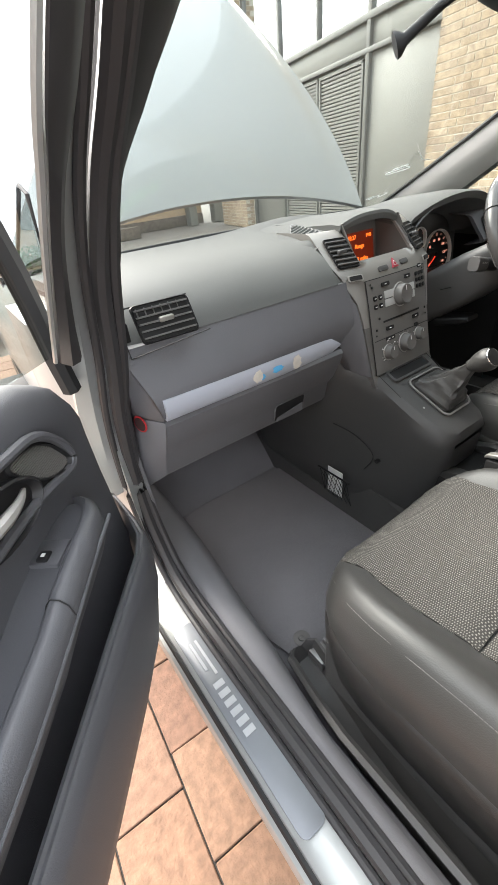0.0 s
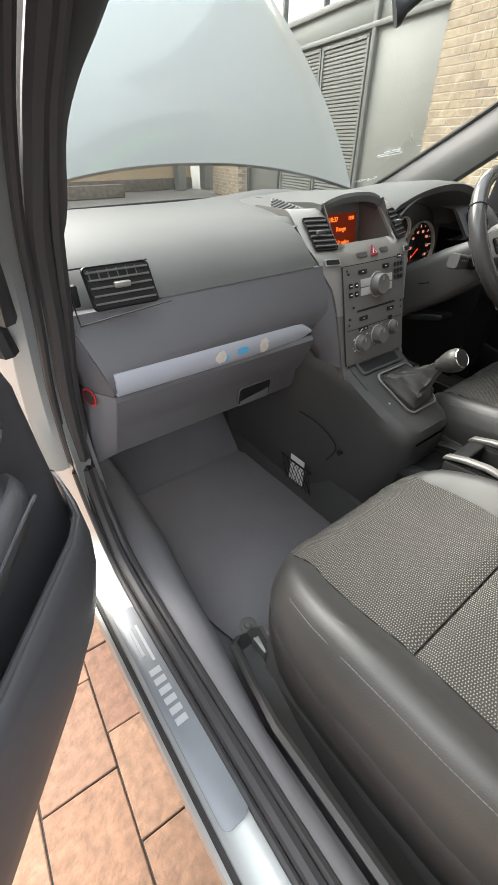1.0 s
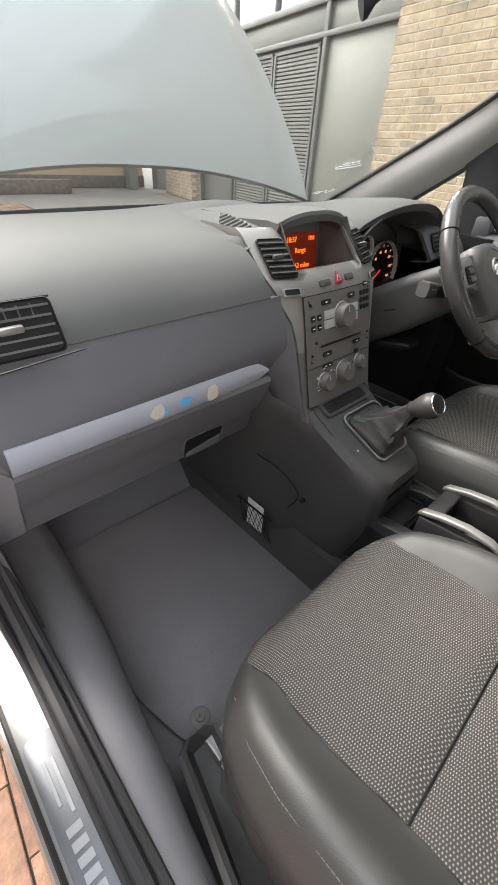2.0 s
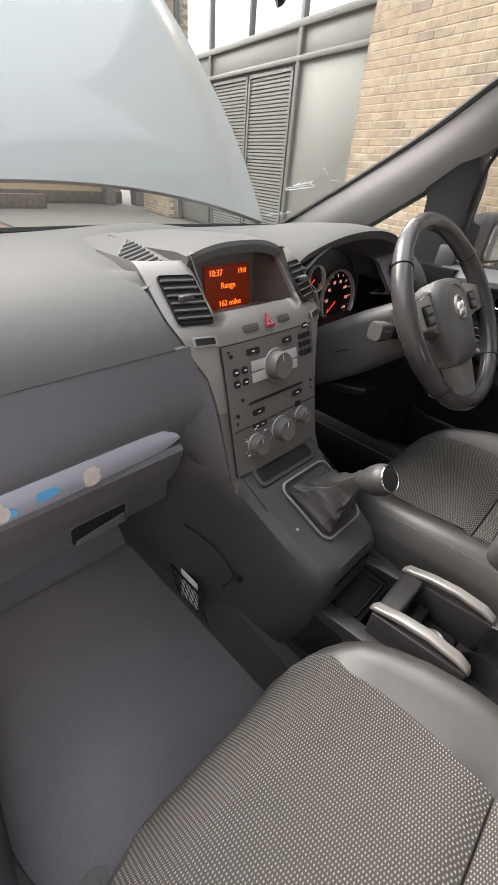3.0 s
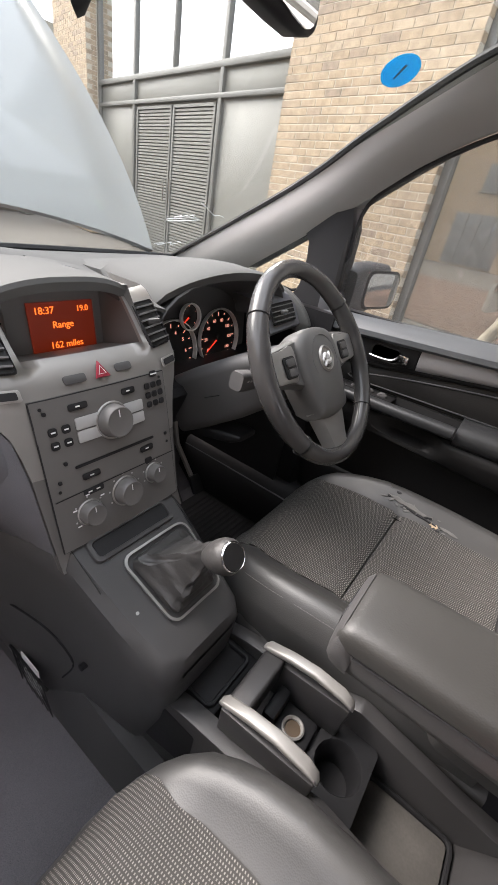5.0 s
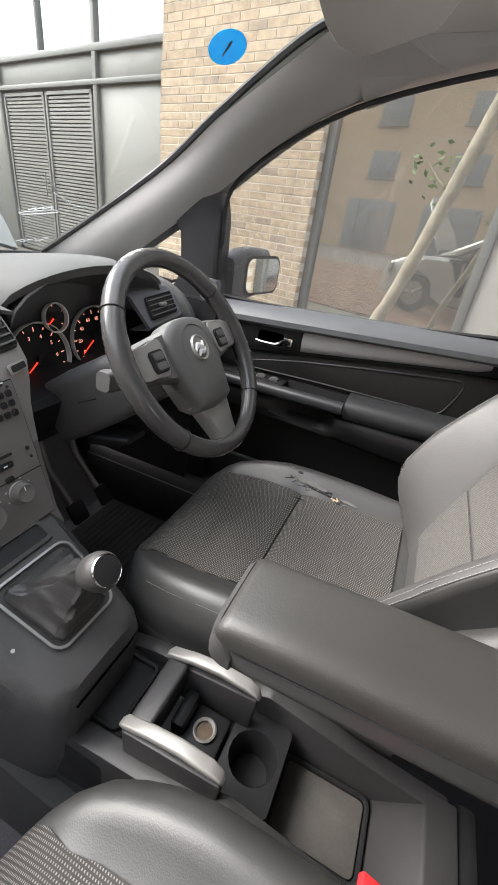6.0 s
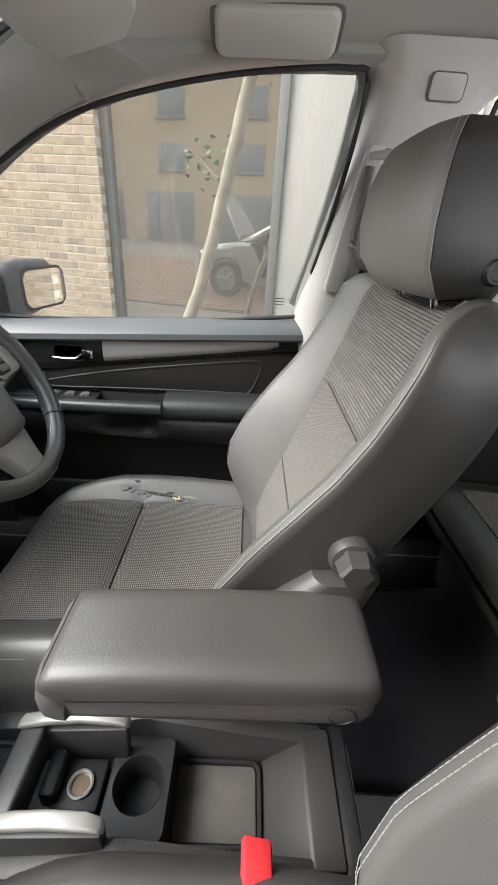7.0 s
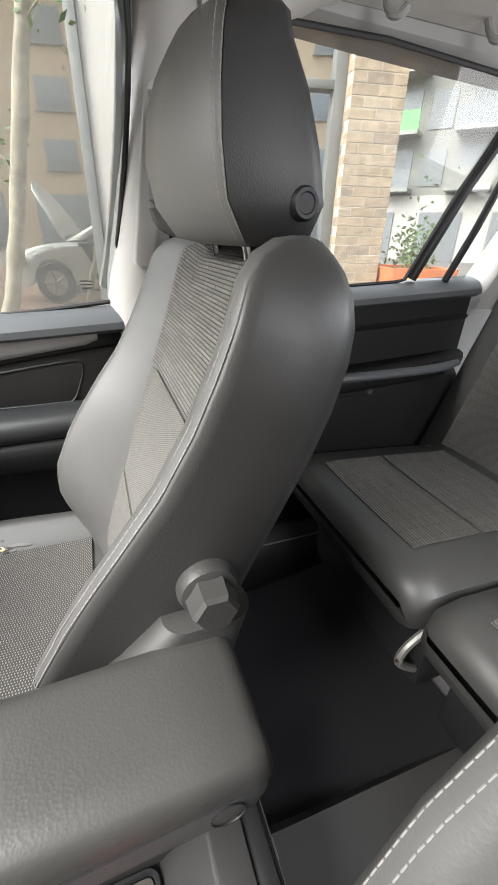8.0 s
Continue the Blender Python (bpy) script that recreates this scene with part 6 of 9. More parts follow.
    cuts = ((1.090, 0.085, -0.72, -0.735, -0.76), (1.096, 0.110, -0.69, -0.722, -0.790), (1.126, 0.121, -0.668, -0.703, -0.799), (1.166, 0.122, -0.660, -0.698, -0.789), (1.206, 0.118, -0.664, -0.699, -0.776), (1.236, 0.112, -0.675, -0.703, -0.762), (1.252, 0.107, -0.685, -0.708, -0.760), (1.260, 0.098, -0.697, -0.714, -0.756), (1.264, 0.075, -0.712, -0.723, -0.750))
    for z, w, yf, ys_, yb in cuts:
        half = [(w * k, yf + (ys_ - yf) * v if v <= 1 else ys_ + (yb - ys_) * (v - 1)) for k, v in shape]
        rings.append([V(cx + x, y, z) for x, y in half] + [V(cx - x, y, z) for x, y in half[-2:0:-1]])
    # face panel up to the seam, then the shell behind it
    n_ = len(rings[0])
    cut = 5
    face_ids = [k % n_ for k in range(-cut, cut + 1)]
    shell_ids = [k % n_ for k in range(cut, n_ - cut + 1)]
    back_mid = [(sum((r[k] for k in face_ids), Vector()) / len(face_ids)) for r in rings]
    bs = bmesh.new()
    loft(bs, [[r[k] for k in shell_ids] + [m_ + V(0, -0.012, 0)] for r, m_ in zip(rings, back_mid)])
    # shell darkened for the side turned from the light
    head = part("headrest", bs, HEAD_SHADE_COVER, seat, "padded headrest, its shell in a shaded dark tone", sharp=60)
    loft(bm, [[r[k] + V(0, 0.0008, 0) for k in face_ids] + [m_ + V(0, -0.010, 0)] for r, m_ in zip(rings, back_mid)])
    # face paler than the leather itself, for the light on it
    part("face_panel", bm, HEAD_LIT_FACE, head, "leather face panel in a pale, lit tone", sharp=60)
    for sg in (-1, 1):
        for k, dy in ((0.985, 0.0075), (1.004, 0.0015)):
            bm = bmesh.new()
            stitch_row(bm, spline([V(cx + sg * w * k, ys_ + dy, z) for z, w, yf, ys_, yb in cuts[1:8]], 5), 0.0005, 0.004, 0.0012)
            part("stitching", bm, THREAD, head)
    for sg in (-1, 1):
        bm = bmesh.new()
        tube(bm, [V(cx + sg * 0.06, -0.752, 1.05), V(cx + sg * 0.06, -0.735, 1.13)], 0.006, 10)
        part("headrest_post", bm, CHROME, seat, "chrome post")
    return seat


driver_seat = front_seat("driver_seat", 0.36, "black leather and cloth driver's seat with torn side bolster")
passenger_seat = copy_thing(driver_seat, pose(-0.312, -0.455, 0.25))
upright = Matrix.Translation((0.36, -0.548, 0.588)) @ Matrix.Rotation(radians(-8), 4, "X") @ Matrix.Translation((-0.36, 0.548, -0.588))
for o in passenger_seat.children:
    if o.name.startswith(("backrest", "headrest")):
        o.matrix_basis = upright
passenger_seat.name = "passenger_seat"
tagged(passenger_seat, "black leather and woven cloth front passenger seat")
back_of_driver = [o for o in driver_seat.children if o.name.startswith("backrest")][0]
cushion_of_driver = [o for o in driver_seat.children if o.name.startswith("cushion")][0]
head_of_driver = [o for o in driver_seat.children if o.name.startswith("headrest") and "post" not in o.name][0]
# reclining wheel
bm = bmesh.new()
lathe(bm, [(0.024, -0.03), (0.027, 0.006), (0.0245, 0.014), (0.019, 0.016)], (0.122, -0.646, 0.830), (-1, 0, 0), 24)
lathe(bm, [(0.0215, 0.014), (0.020, 0.034), (0.017, 0.038), (0, 0.038)], (0.122, -0.646, 0.830), (-1, 0, 0), 6)
part("recliner_knob", bm, SIDE_SHADE_KNOB, driver_seat, "grey six-sided recliner knob", sharp=25)
bm = bmesh.new()
loft(bm, [put(rounded(w, h, 0.02), (0.122, y, z), (0, 1, 0), (1, 0, 0)) for y, z, w, h in ((-0.56, 0.56, 0.16, 0.045), (-0.57, 0.66, 0.15, 0.055), (-0.605, 0.74, 0.12, 0.055), (-0.645, 0.80, 0.08, 0.045))])
part("recliner_cover", bm, SIDE_SHADE_KNOB, driver_seat, "smooth grey hinge cover")
bm = bmesh.new()
lathe(bm, [(0.0, 0.003), (0.008, 0.003), (0.009, 0.004), (0.012, 0.004), (0.0145, 0.0), (0.0145, -0.02)], (0.2385, -0.773, 1.126), (-1, -0.1, 0), 24)
part("headrest_button", bm, BLACK, head_of_driver, "round black release button")
# torn bolster
rng = random.Random(9)
for name, x, y, L, w, mat in (("tear", 0.541, -0.305, 0.10, 0.009, FOAM), ("tear", 0.530, -0.345, 0.09, 0.004, BLACK), ("tear", 0.525, -0.372, 0.020, 0.009, TAN), ("tear", 0.526, -0.405, 0.045, 0.005, FOAM), ("tear", 0.490, -0.33, 0.19, 0.003, BLACK), ("tear", 0.485, -0.405, 0.055, 0.004, FOAM)):
    bm = bmesh.new()
    pts = []
    for k in range(22):
        a = 2 * math.pi * k / 22
        pts.append((0.5 * w * math.sin(a) * (0.5 + rng.random()), 0.5 * L * math.cos(a) * (0.8 + 0.3 * rng.random())))
    out = []
    for a, b in pts:
        px, py = x + a + 0.13 * b, y + b
        out.append(V(px, py, seat_top((px - 0.36) / seat_half(py), py) + 0.0015))
    plate(bm, out, (0, 0, 0.0012))
    part(name, bm, mat, cushion_of_driver, "frayed tear in the leather")


for k in range(34):
    py = rng.uniform(-0.42, -0.25)
    px = 0.546 + 0.133 * (py + 0.254) + rng.gauss(0, 0.006)
    if k > 23:
        py = rng.uniform(-0.44, -0.24)
        px = 0.489 + 0.06 * (py + 0.33) + rng.gauss(0, 0.002)
    a = math.pi / 2 + rng.gauss(0, 0.5)
    L, w = rng.uniform(0.003, 0.009), rng.uniform(0.001, 0.0026)
    pts = [(L * math.cos(t) * (0.6 + 0.5 * rng.random()), w * math.sin(t) * (0.6 + 0.6 * rng.random())) for t in [2 * math.pi * j / 9 for j in range(9)]]
    pts = [(x * math.cos(a) - y * math.sin(a), x * math.sin(a) + y * math.cos(a)) for x, y in pts]
    bm = bmesh.new()
    plate(bm, [V(px + x, py + y, seat_top((px + x - 0.36) / seat_half(py + y), py + y) + 0.0016) for x, y in pts], (0, 0, 0.0012))
    part("torn_flake", bm, FOAM if k % 4 else BLACK, cushion_of_driver, "flaking torn leather")


def rear_seat(cx, w, label):
    seat = thing("rear_bench_seat", (cx, -1.3, 0.27), label, "car seat", "rear seats")
    n = 11
    us = [-1 + 2 * k / (n - 1) for k in range(n)]
    bm = bmesh.new()
    rings = []
    for y, zt, zb, f in ((-0.985, 0.585, 0.56, 0.86), (-0.99, 0.605, 0.535, 0.95), (-1.01, 0.622, 0.52, 0.99), (-1.06, 0.628, 0.505, 1), (-1.2, 0.618, 0.49, 1), (-1.4, 0.60, 0.48, 1), (-1.5, 0.60, 0.48, 0.98)):
        ring = [V(cx + w * f * u, y, zt - 0.03 * abs(u) ** 6 + 0.012 * abs(u) ** 2) for u in us] + [V(cx + w * f, y, zb + 0.02), V(cx + w * f * 0.92, y, zb), V(cx - w * f * 0.92, y, zb), V(cx - w * f, y, zb + 0.02)]
        rings.append(ring)
    loft(bm, rings)
    cu = part("cushion", bm, LEATHER, seat, "black leather cushion edge", sharp=60)
    bm = bmesh.new()
    for y0, y1 in ((-1.045, -1.2), (-1.21, -1.44)):
        sheet(bm, [[V(cx + w * 0.64 * u, y0 + (y1 - y0) * k / 6, lerp_table(((-1.4, 0.60), (-1.2, 0.618), (-1.06, 0.628), (-1.01, 0.622), (-0.99, 0.608)), y0 + (y1 - y0) * k / 6) + 0.012 * (0.64 * u) ** 2 + 0.003) for u in us] for k in range(7)], (0, 0, -0.004))
    part("cushion_cloth", bm, FABRIC_RIB, cu, "ribbed grey cloth")
    bm = bmesh.new()
    rings = []
    for s, f, th in ((0, 0.95, 0.10), (0.05, 1, 0.12), (0.5, 1, 0.12), (0.9, 0.97, 0.10), (0.98, 0.9, 0.07), (1.0, 0.8, 0.04)):
        c = mix((cx, -1.40, 0.56), (cx, -1.60, 1.14), s)
        f_ = V(0, 0.945, 0.326)
        ring = [c + V(w * f * u, 0, 0) + f_ * (0.03 * abs(u) ** 2 - 0.03 * abs(u) ** 8) for u in us] + [c + V(w * f, 0, 0) - f_ * th * 0.7, c + V(w * f * 0.9, 0, 0) - f_ * th, c + V(-w * f * 0.9, 0, 0) - f_ * th, c + V(-w * f, 0, 0) - f_ * th * 0.7]
        rings.append(ring)
    loft(bm, rings)
    bk = part("backrest", bm, LEATHER, seat, sharp=60)
    bm = bmesh.new()
    sheet(bm, [[mix((cx, -1.40, 0.56), (cx, -1.60, 1.14), 0.1 + 0.8 * k / 8) + V(w * 0.68 * u, 0, 0) + V(0, 0.945, 0.326) * (0.03 * (0.68 * u) ** 2 + 0.004) for u in us] for k in range(9)], (0, -0.004, 0))
    part("backrest_cloth", bm, FABRIC_BACK, bk)
    bm = bmesh.new()
    box(bm, (cx - w * 0.9, -1.45, 0.30), (cx + w * 0.9, -1.08, 0.485), 0.02)
    # base takes the shaded floor tone as well
    part("seat_base", bm, REAR_SHADE, seat)
    bm = bmesh.new()
    tube(bm, spline([(cx - w * 0.85, -1.075, 0.36), (cx - w * 0.85, -1.03, 0.40), (cx - w * 0.85, -1.04, 0.44), (cx - w * 0.85, -1.08, 0.47)], 5), 0.008, 8)
    part("slide_lever", bm, SATIN, seat, "bent grey slide lever")
    return seat


rear_seat(0.415, 0.235, "black leather and ribbed cloth outer rear seat")
rear_seat(0.0, 0.168, "narrow black leather middle rear seat")
rear_seat(-0.415, 0.235, "black leather outer rear seat beside the window")

# ---- armrest ----
arm = thing("armrest", (0.045, -0.6, 0.70), "padded black leather folding armrest beside the driver's seat", "armrest")
bm = bmesh.new()
rings = []
for y, sx, zt, zb in ((-0.3375, 0.86, 0.770, 0.765), (-0.339, 0.93, 0.778, 0.762), (-0.344, 0.975, 0.785, 0.760), (-0.354, 1.0, 0.789, 0.759), (-0.42, 1.0, 0.792, 0.758), (-0.5, 1.01, 0.794, 0.757), (-0.60, 1.02, 0.793, 0.755), (-0.645, 1.02, 0.790, 0.754), (-0.656, 1.0, 0.786, 0.754), (-0.661, 0.96, 0.779, 0.755), (-0.6635, 0.90, 0.768, 0.757)):
    h = zt - zb
    cx_ = 0.042 + 0.012 * (-0.34 - y) / 0.32
    half = ((-0.0555, zb), (-0.0560, zb + h * 0.35), (-0.0555, zb + h * 0.58), (-0.0530, zb + h * 0.76), (-0.0480, zb + h * 0.89), (-0.0400, zb + h * 0.965), (-0.030, zt - h * 0.01), (-0.012, zt))
    rings.append([V(cx_ + sx * a, y, z) for a, z in half] + [V(cx_ - sx * a, y, z) for a, z in half[::-1]])
loft(bm, rings)
pad_ = part("pad", bm, LEATHER_PAD, arm, "padded leather lid", sharp=60)
bm = bmesh.new()
rings = []
for y, sx, zb in ((-0.340, 0.88, 0.732), (-0.346, 0.95, 0.726), (-0.36, 0.985, 0.722), (-0.5, 1.0, 0.716), (-0.62, 1.01, 0.711), (-0.650, 0.99, 0.712), (-0.660, 0.93, 0.718)):
    cx_ = 0.042 + 0.012 * (-0.34 - y) / 0.32
    rings.append([V(cx_ + sx * a, y, z) for a, z in ((-0.046, zb), (-0.052, zb + 0.004), (-0.0545, zb + 0.014), (-0.0550, 0.7555), (0.0550, 0.7555), (0.0545, zb + 0.014), (0.052, zb + 0.004), (0.046, zb))])
loft(bm, rings)
body = part("tray", bm, CONSOLE, arm, "dark plastic armrest tray", sharp=50)
bm = bmesh.new()
rings = []
for y, sx, zt, zb in ((-0.3345, 0.80, 0.770, 0.736), (-0.336, 0.92, 0.778, 0.730), (-0.342, 0.99, 0.7845, 0.726), (-0.352, 1.010, 0.776, 0.723), (-0.362, 1.012, 0.760, 0.722)):
    rings.append([V(0.042 + sx * a, y, z) for a, z in ((-0.048, zb), (-0.0565, zb + 0.008), (-0.0575, zt - 0.022), (-0.050, zt - 0.006), (-0.038, zt), (0.038, zt), (0.050, zt - 0.006), (0.0575, zt - 0.022), (0.0565, zb + 0.008), (0.048, zb))])
loft(bm, rings)
part("front_cap", bm, CONSOLE, arm, "smooth plastic front cap", sharp=50)
bm = bmesh.new()
box(bm, (0.016, -0.337, 0.738), (0.066, -0.3325, 0.768), 0.003)
part("catch", bm, BLACK, arm, "finger catch")
bm = bmesh.new()
tube(bm, [V(-0.0026, -0.628 + 0.013 * math.cos(2 * math.pi * k / 20), 0.733 + 0.013 * math.sin(2 * math.pi * k / 20)) for k in range(20)], 0.0008, 5, closed=True)
part("pivot_cap", bm, BLACK, arm, "round pivot cap seam")
bm = bmesh.new()
for sx in (-1, 1):
    tube(bm, [V(0.042 + 0.012 * (-0.34 - y) / 0.32 + sx * 0.0562, y, 0.756) for y in (-0.362, -0.42, -0.5, -0.58, -0.65)], 0.0013, 5)
part("pad_seam", bm, BLACK, pad_)
bm = bmesh.new()
box(bm, (0.095, -0.645, 0.69), (0.16, -0.60, 0.76), 0.01)
part("mounting_arm", bm, CONSOLE, arm)

# ---- rear console with handbrake ----
tray = thing("handbrake_console", (0.03, -0.4, 0.24), "dark plastic floor console with cup holder and open bin", "console")
CX = 0.02


def console_wall(name, x0, x1, pts):
    bm = bmesh.new()
    rings = [[V(x0, y, 0.25), V(x1, y, 0.25), V(x1 - 0.002, y, z), V(x0 + 0.004, y, z)] if x0 < CX else [V(x0, y, 0.25), V(x1, y, 0.25), V(x1 - 0.004, y, z), V(x0 + 0.002, y, z)] for y, z in pts]
    loft(bm, rings)
    bmesh.ops.bevel(bm, geom=[e for e in bm.edges], offset=0.004, segments=2, profile=0.5, affect="EDGES", clamp_overlap=True)
    return part(name, bm, CONSOLE_DARK, tray)


side = ((-0.10, 0.47), (-0.20, 0.505), (-0.28, 0.515), (-0.36, 0.53), (-0.40, 0.548), (-0.46, 0.535), (-0.55, 0.515), (-0.655, 0.50))
console_wall("side_wall", -0.072, -0.036, side)
console_wall("side_wall", 0.080, 0.112, side)
bm = bmesh.new()
box(bm, (-0.07, -0.235, 0.26), (0.11, -0.10, 0.485), 0.008)
part("front_tray", bm, BLACK, tray)
bm = bmesh.new()
tube(bm, put(rounded(0.10, 0.075, 0.01), (0.022, -0.185, 0.487), (1, 0, 0), (0, 1, 0)), 0.004, 6, closed=True)
part("tray_rim", bm, BLACK, tray)
bm = bmesh.new()
box(bm, (-0.055, -0.66, 0.26), (0.10, -0.22, 0.445), 0.004)
part("bin_floor", bm, BLACK, tray, "dusty bin floor")
bm = bmesh.new()
hexa(bm, [(-0.05, -0.566, 0.44), (0.10, -0.566, 0.44), (0.10, -0.665, 0.44), (-0.05, -0.665, 0.44), (-0.05, -0.625, 0.505), (0.10, -0.625, 0.505), (0.10, -0.665, 0.505), (-0.05, -0.665, 0.505)], 0.004)
part("rear_wall", bm, CONSOLE_DARK, tray)
bm = bmesh.new()
box(bm, (-0.06, -0.69, 0.26), (0.11, -0.663, 0.50), 0.008)
rp = part("rear_panel", bm, BLACK, tray, "rear face with air vent")
vent("rear_vent", (0.045, -0.6915, 0.45), (1, 0, 0), (0, 0, 1), 0.11, 0.06, 5, tray)
# cup holder
bm = bmesh.new()
q = rounded(0.112, 0.080, 0.010, 4)
circ = [(0.031 * math.cos(2 * math.pi * k / len(q) + 0.13), 0.031 * math.sin(2 * math.pi * k / len(q) + 0.13)) for k in range(len(q))]
at = V(0.026, -0.405, 0.502)
loft(bm, [put(q, at - V(0, 0, 0.06), (1, 0, 0), (0, 1, 0)), put(q, at, (1, 0, 0), (0, 1, 0)), put([(a * 1.08, b * 1.08) for a, b in circ], at + V(0, 0, 0.001), (1, 0, 0), (0, 1, 0)), put(circ, at - V(0, 0, 0.003), (1, 0, 0), (0, 1, 0)), put([(a * 0.85, b * 0.85) for a, b in circ], at - V(0, 0, 0.05), (1, 0, 0), (0, 1, 0)), put([(a * 0.01, b * 0.01) for a, b in circ], at - V(0, 0, 0.05), (1, 0, 0), (0, 1, 0))])
part("cup_holder", bm, BLACK, tray, "round cup holder")
# lighter socket
bm = bmesh.new()
box(bm, (-0.008, -0.362, 0.44), (0.05, -0.300, 0.512), 0.006)
box(bm, (-0.002, -0.31, 0.50), (0.05, -0.29, 0.535), 0.006)
so = part("socket_block", bm, BLACK, tray)
bm = bmesh.new()
lathe(bm, [(0.0155, 0.0), (0.0165, 0.004), (0.0145, 0.0055), (0.012, 0.003), (0.011, -0.02), (0, -0.02)], (0.019, -0.334, 0.512), (0, 0.05, 1), 22)
part("lighter_socket", bm, SATIN, so, "bright metal lighter socket")
# flush dark disc paints the shade down the socket's hole
bm = bmesh.new()
lathe(bm, [(0.0113, 0.0), (0, 0.0005)], (0.019, -0.334, 0.5125), (0, 0.05, 1), 22)
part("socket_core", bm, SOCKET_HOLE, so)
bm = bmesh.new()
plate(bm, put(rounded(0.085, 0.112, 0.008), (0.03, -0.506, 0.4465), (1, 0, 0), (0, 1, 0)), (0, 0, 0.003), 0.001)
part("bin_mat", bm, BIN_DUST, tray, "worn grey bin liner with dust")
bm = bmesh.new()
tube(bm, put(rounded(0.094, 0.122, 0.012), (0.03, -0.506, 0.450), (1, 0, 0), (0, 1, 0)), 0.0035, 6, closed=True)
part("bin_lip", bm, BLACK, tray)
# handbrake
hb = thing("handbrake", (0.012, -0.3, 0.5), "handbrake with black grip bar and two satin arms", "handbrake")
bm = bmesh.new()
hexa(bm, [(-0.036, -0.246, 0.515), (0.060, -0.246, 0.515), (0.060, -0.282, 0.515), (-0.036, -0.282, 0.515), (-0.034, -0.250, 0.566), (0.058, -0.250, 0.566), (0.058, -0.284, 0.574), (-0.034, -0.284, 0.574)], 0.006, 3)
part("grip", bm, CONSOLE_DARK, hb, "dark grip bar")
for x in (-0.041, 0.062):
    bm = bmesh.new()
    rings = []
    for y, z, w, h in ((-0.245, 0.562, 0.005, 0.003), (-0.252, 0.569, 0.0082, 0.005), (-0.29, 0.581, 0.0085, 0.0055), (-0.33, 0.588, 0.0085, 0.0055), (-0.37, 0.586, 0.0085, 0.0055), (-0.386, 0.579, 0.007, 0.005), (-0.390, 0.574, 0.004, 0.003)):
        rings.append(put(rounded(2 * w, 2 * h, min(w, h) * 0.7, 3), (x, y, z), (1, 0, 0), (0, 0.1, 1)))
    loft(bm, rings)
    part("arm", bm, SATIN, hb, "satin metal arm")
    bm = bmesh.new()
    hexa(bm, [(x - 0.008, -0.25, 0.48), (x + 0.008, -0.25, 0.48), (x + 0.008, -0.385, 0.50), (x - 0.008, -0.385, 0.50), (x - 0.009, -0.25, 0.56), (x + 0.009, -0.25, 0.56), (x + 0.009, -0.388, 0.575), (x - 0.009, -0.388, 0.575)], 0.004)
    part("arm_side", bm, CONSOLE_DARK, hb)
# seat belt buckle of the passenger seat
bk = thing("belt_buckle", (-0.105, -0.60, 0.45), "red and black seat belt buckle beside the console", "buckle")
turn = Matrix.Rotation(radians(20), 3, "X")
bm = bmesh.new()
box(bm, (-0.096, -0.545, 0.46), (-0.054, -0.521, 0.610), 0.006, 2, turn)
part("buckle_body", bm, BLACK, bk)
bm = bmesh.new()
box(bm, (-0.094, -0.566, 0.605), (-0.056, -0.536, 0.6165), 0.003, 2, turn)
part("release_button", bm, RED, bk, "bright red release button")


# ---- doors ----
def belt(y):
    return 0.943 - 0.055 * y


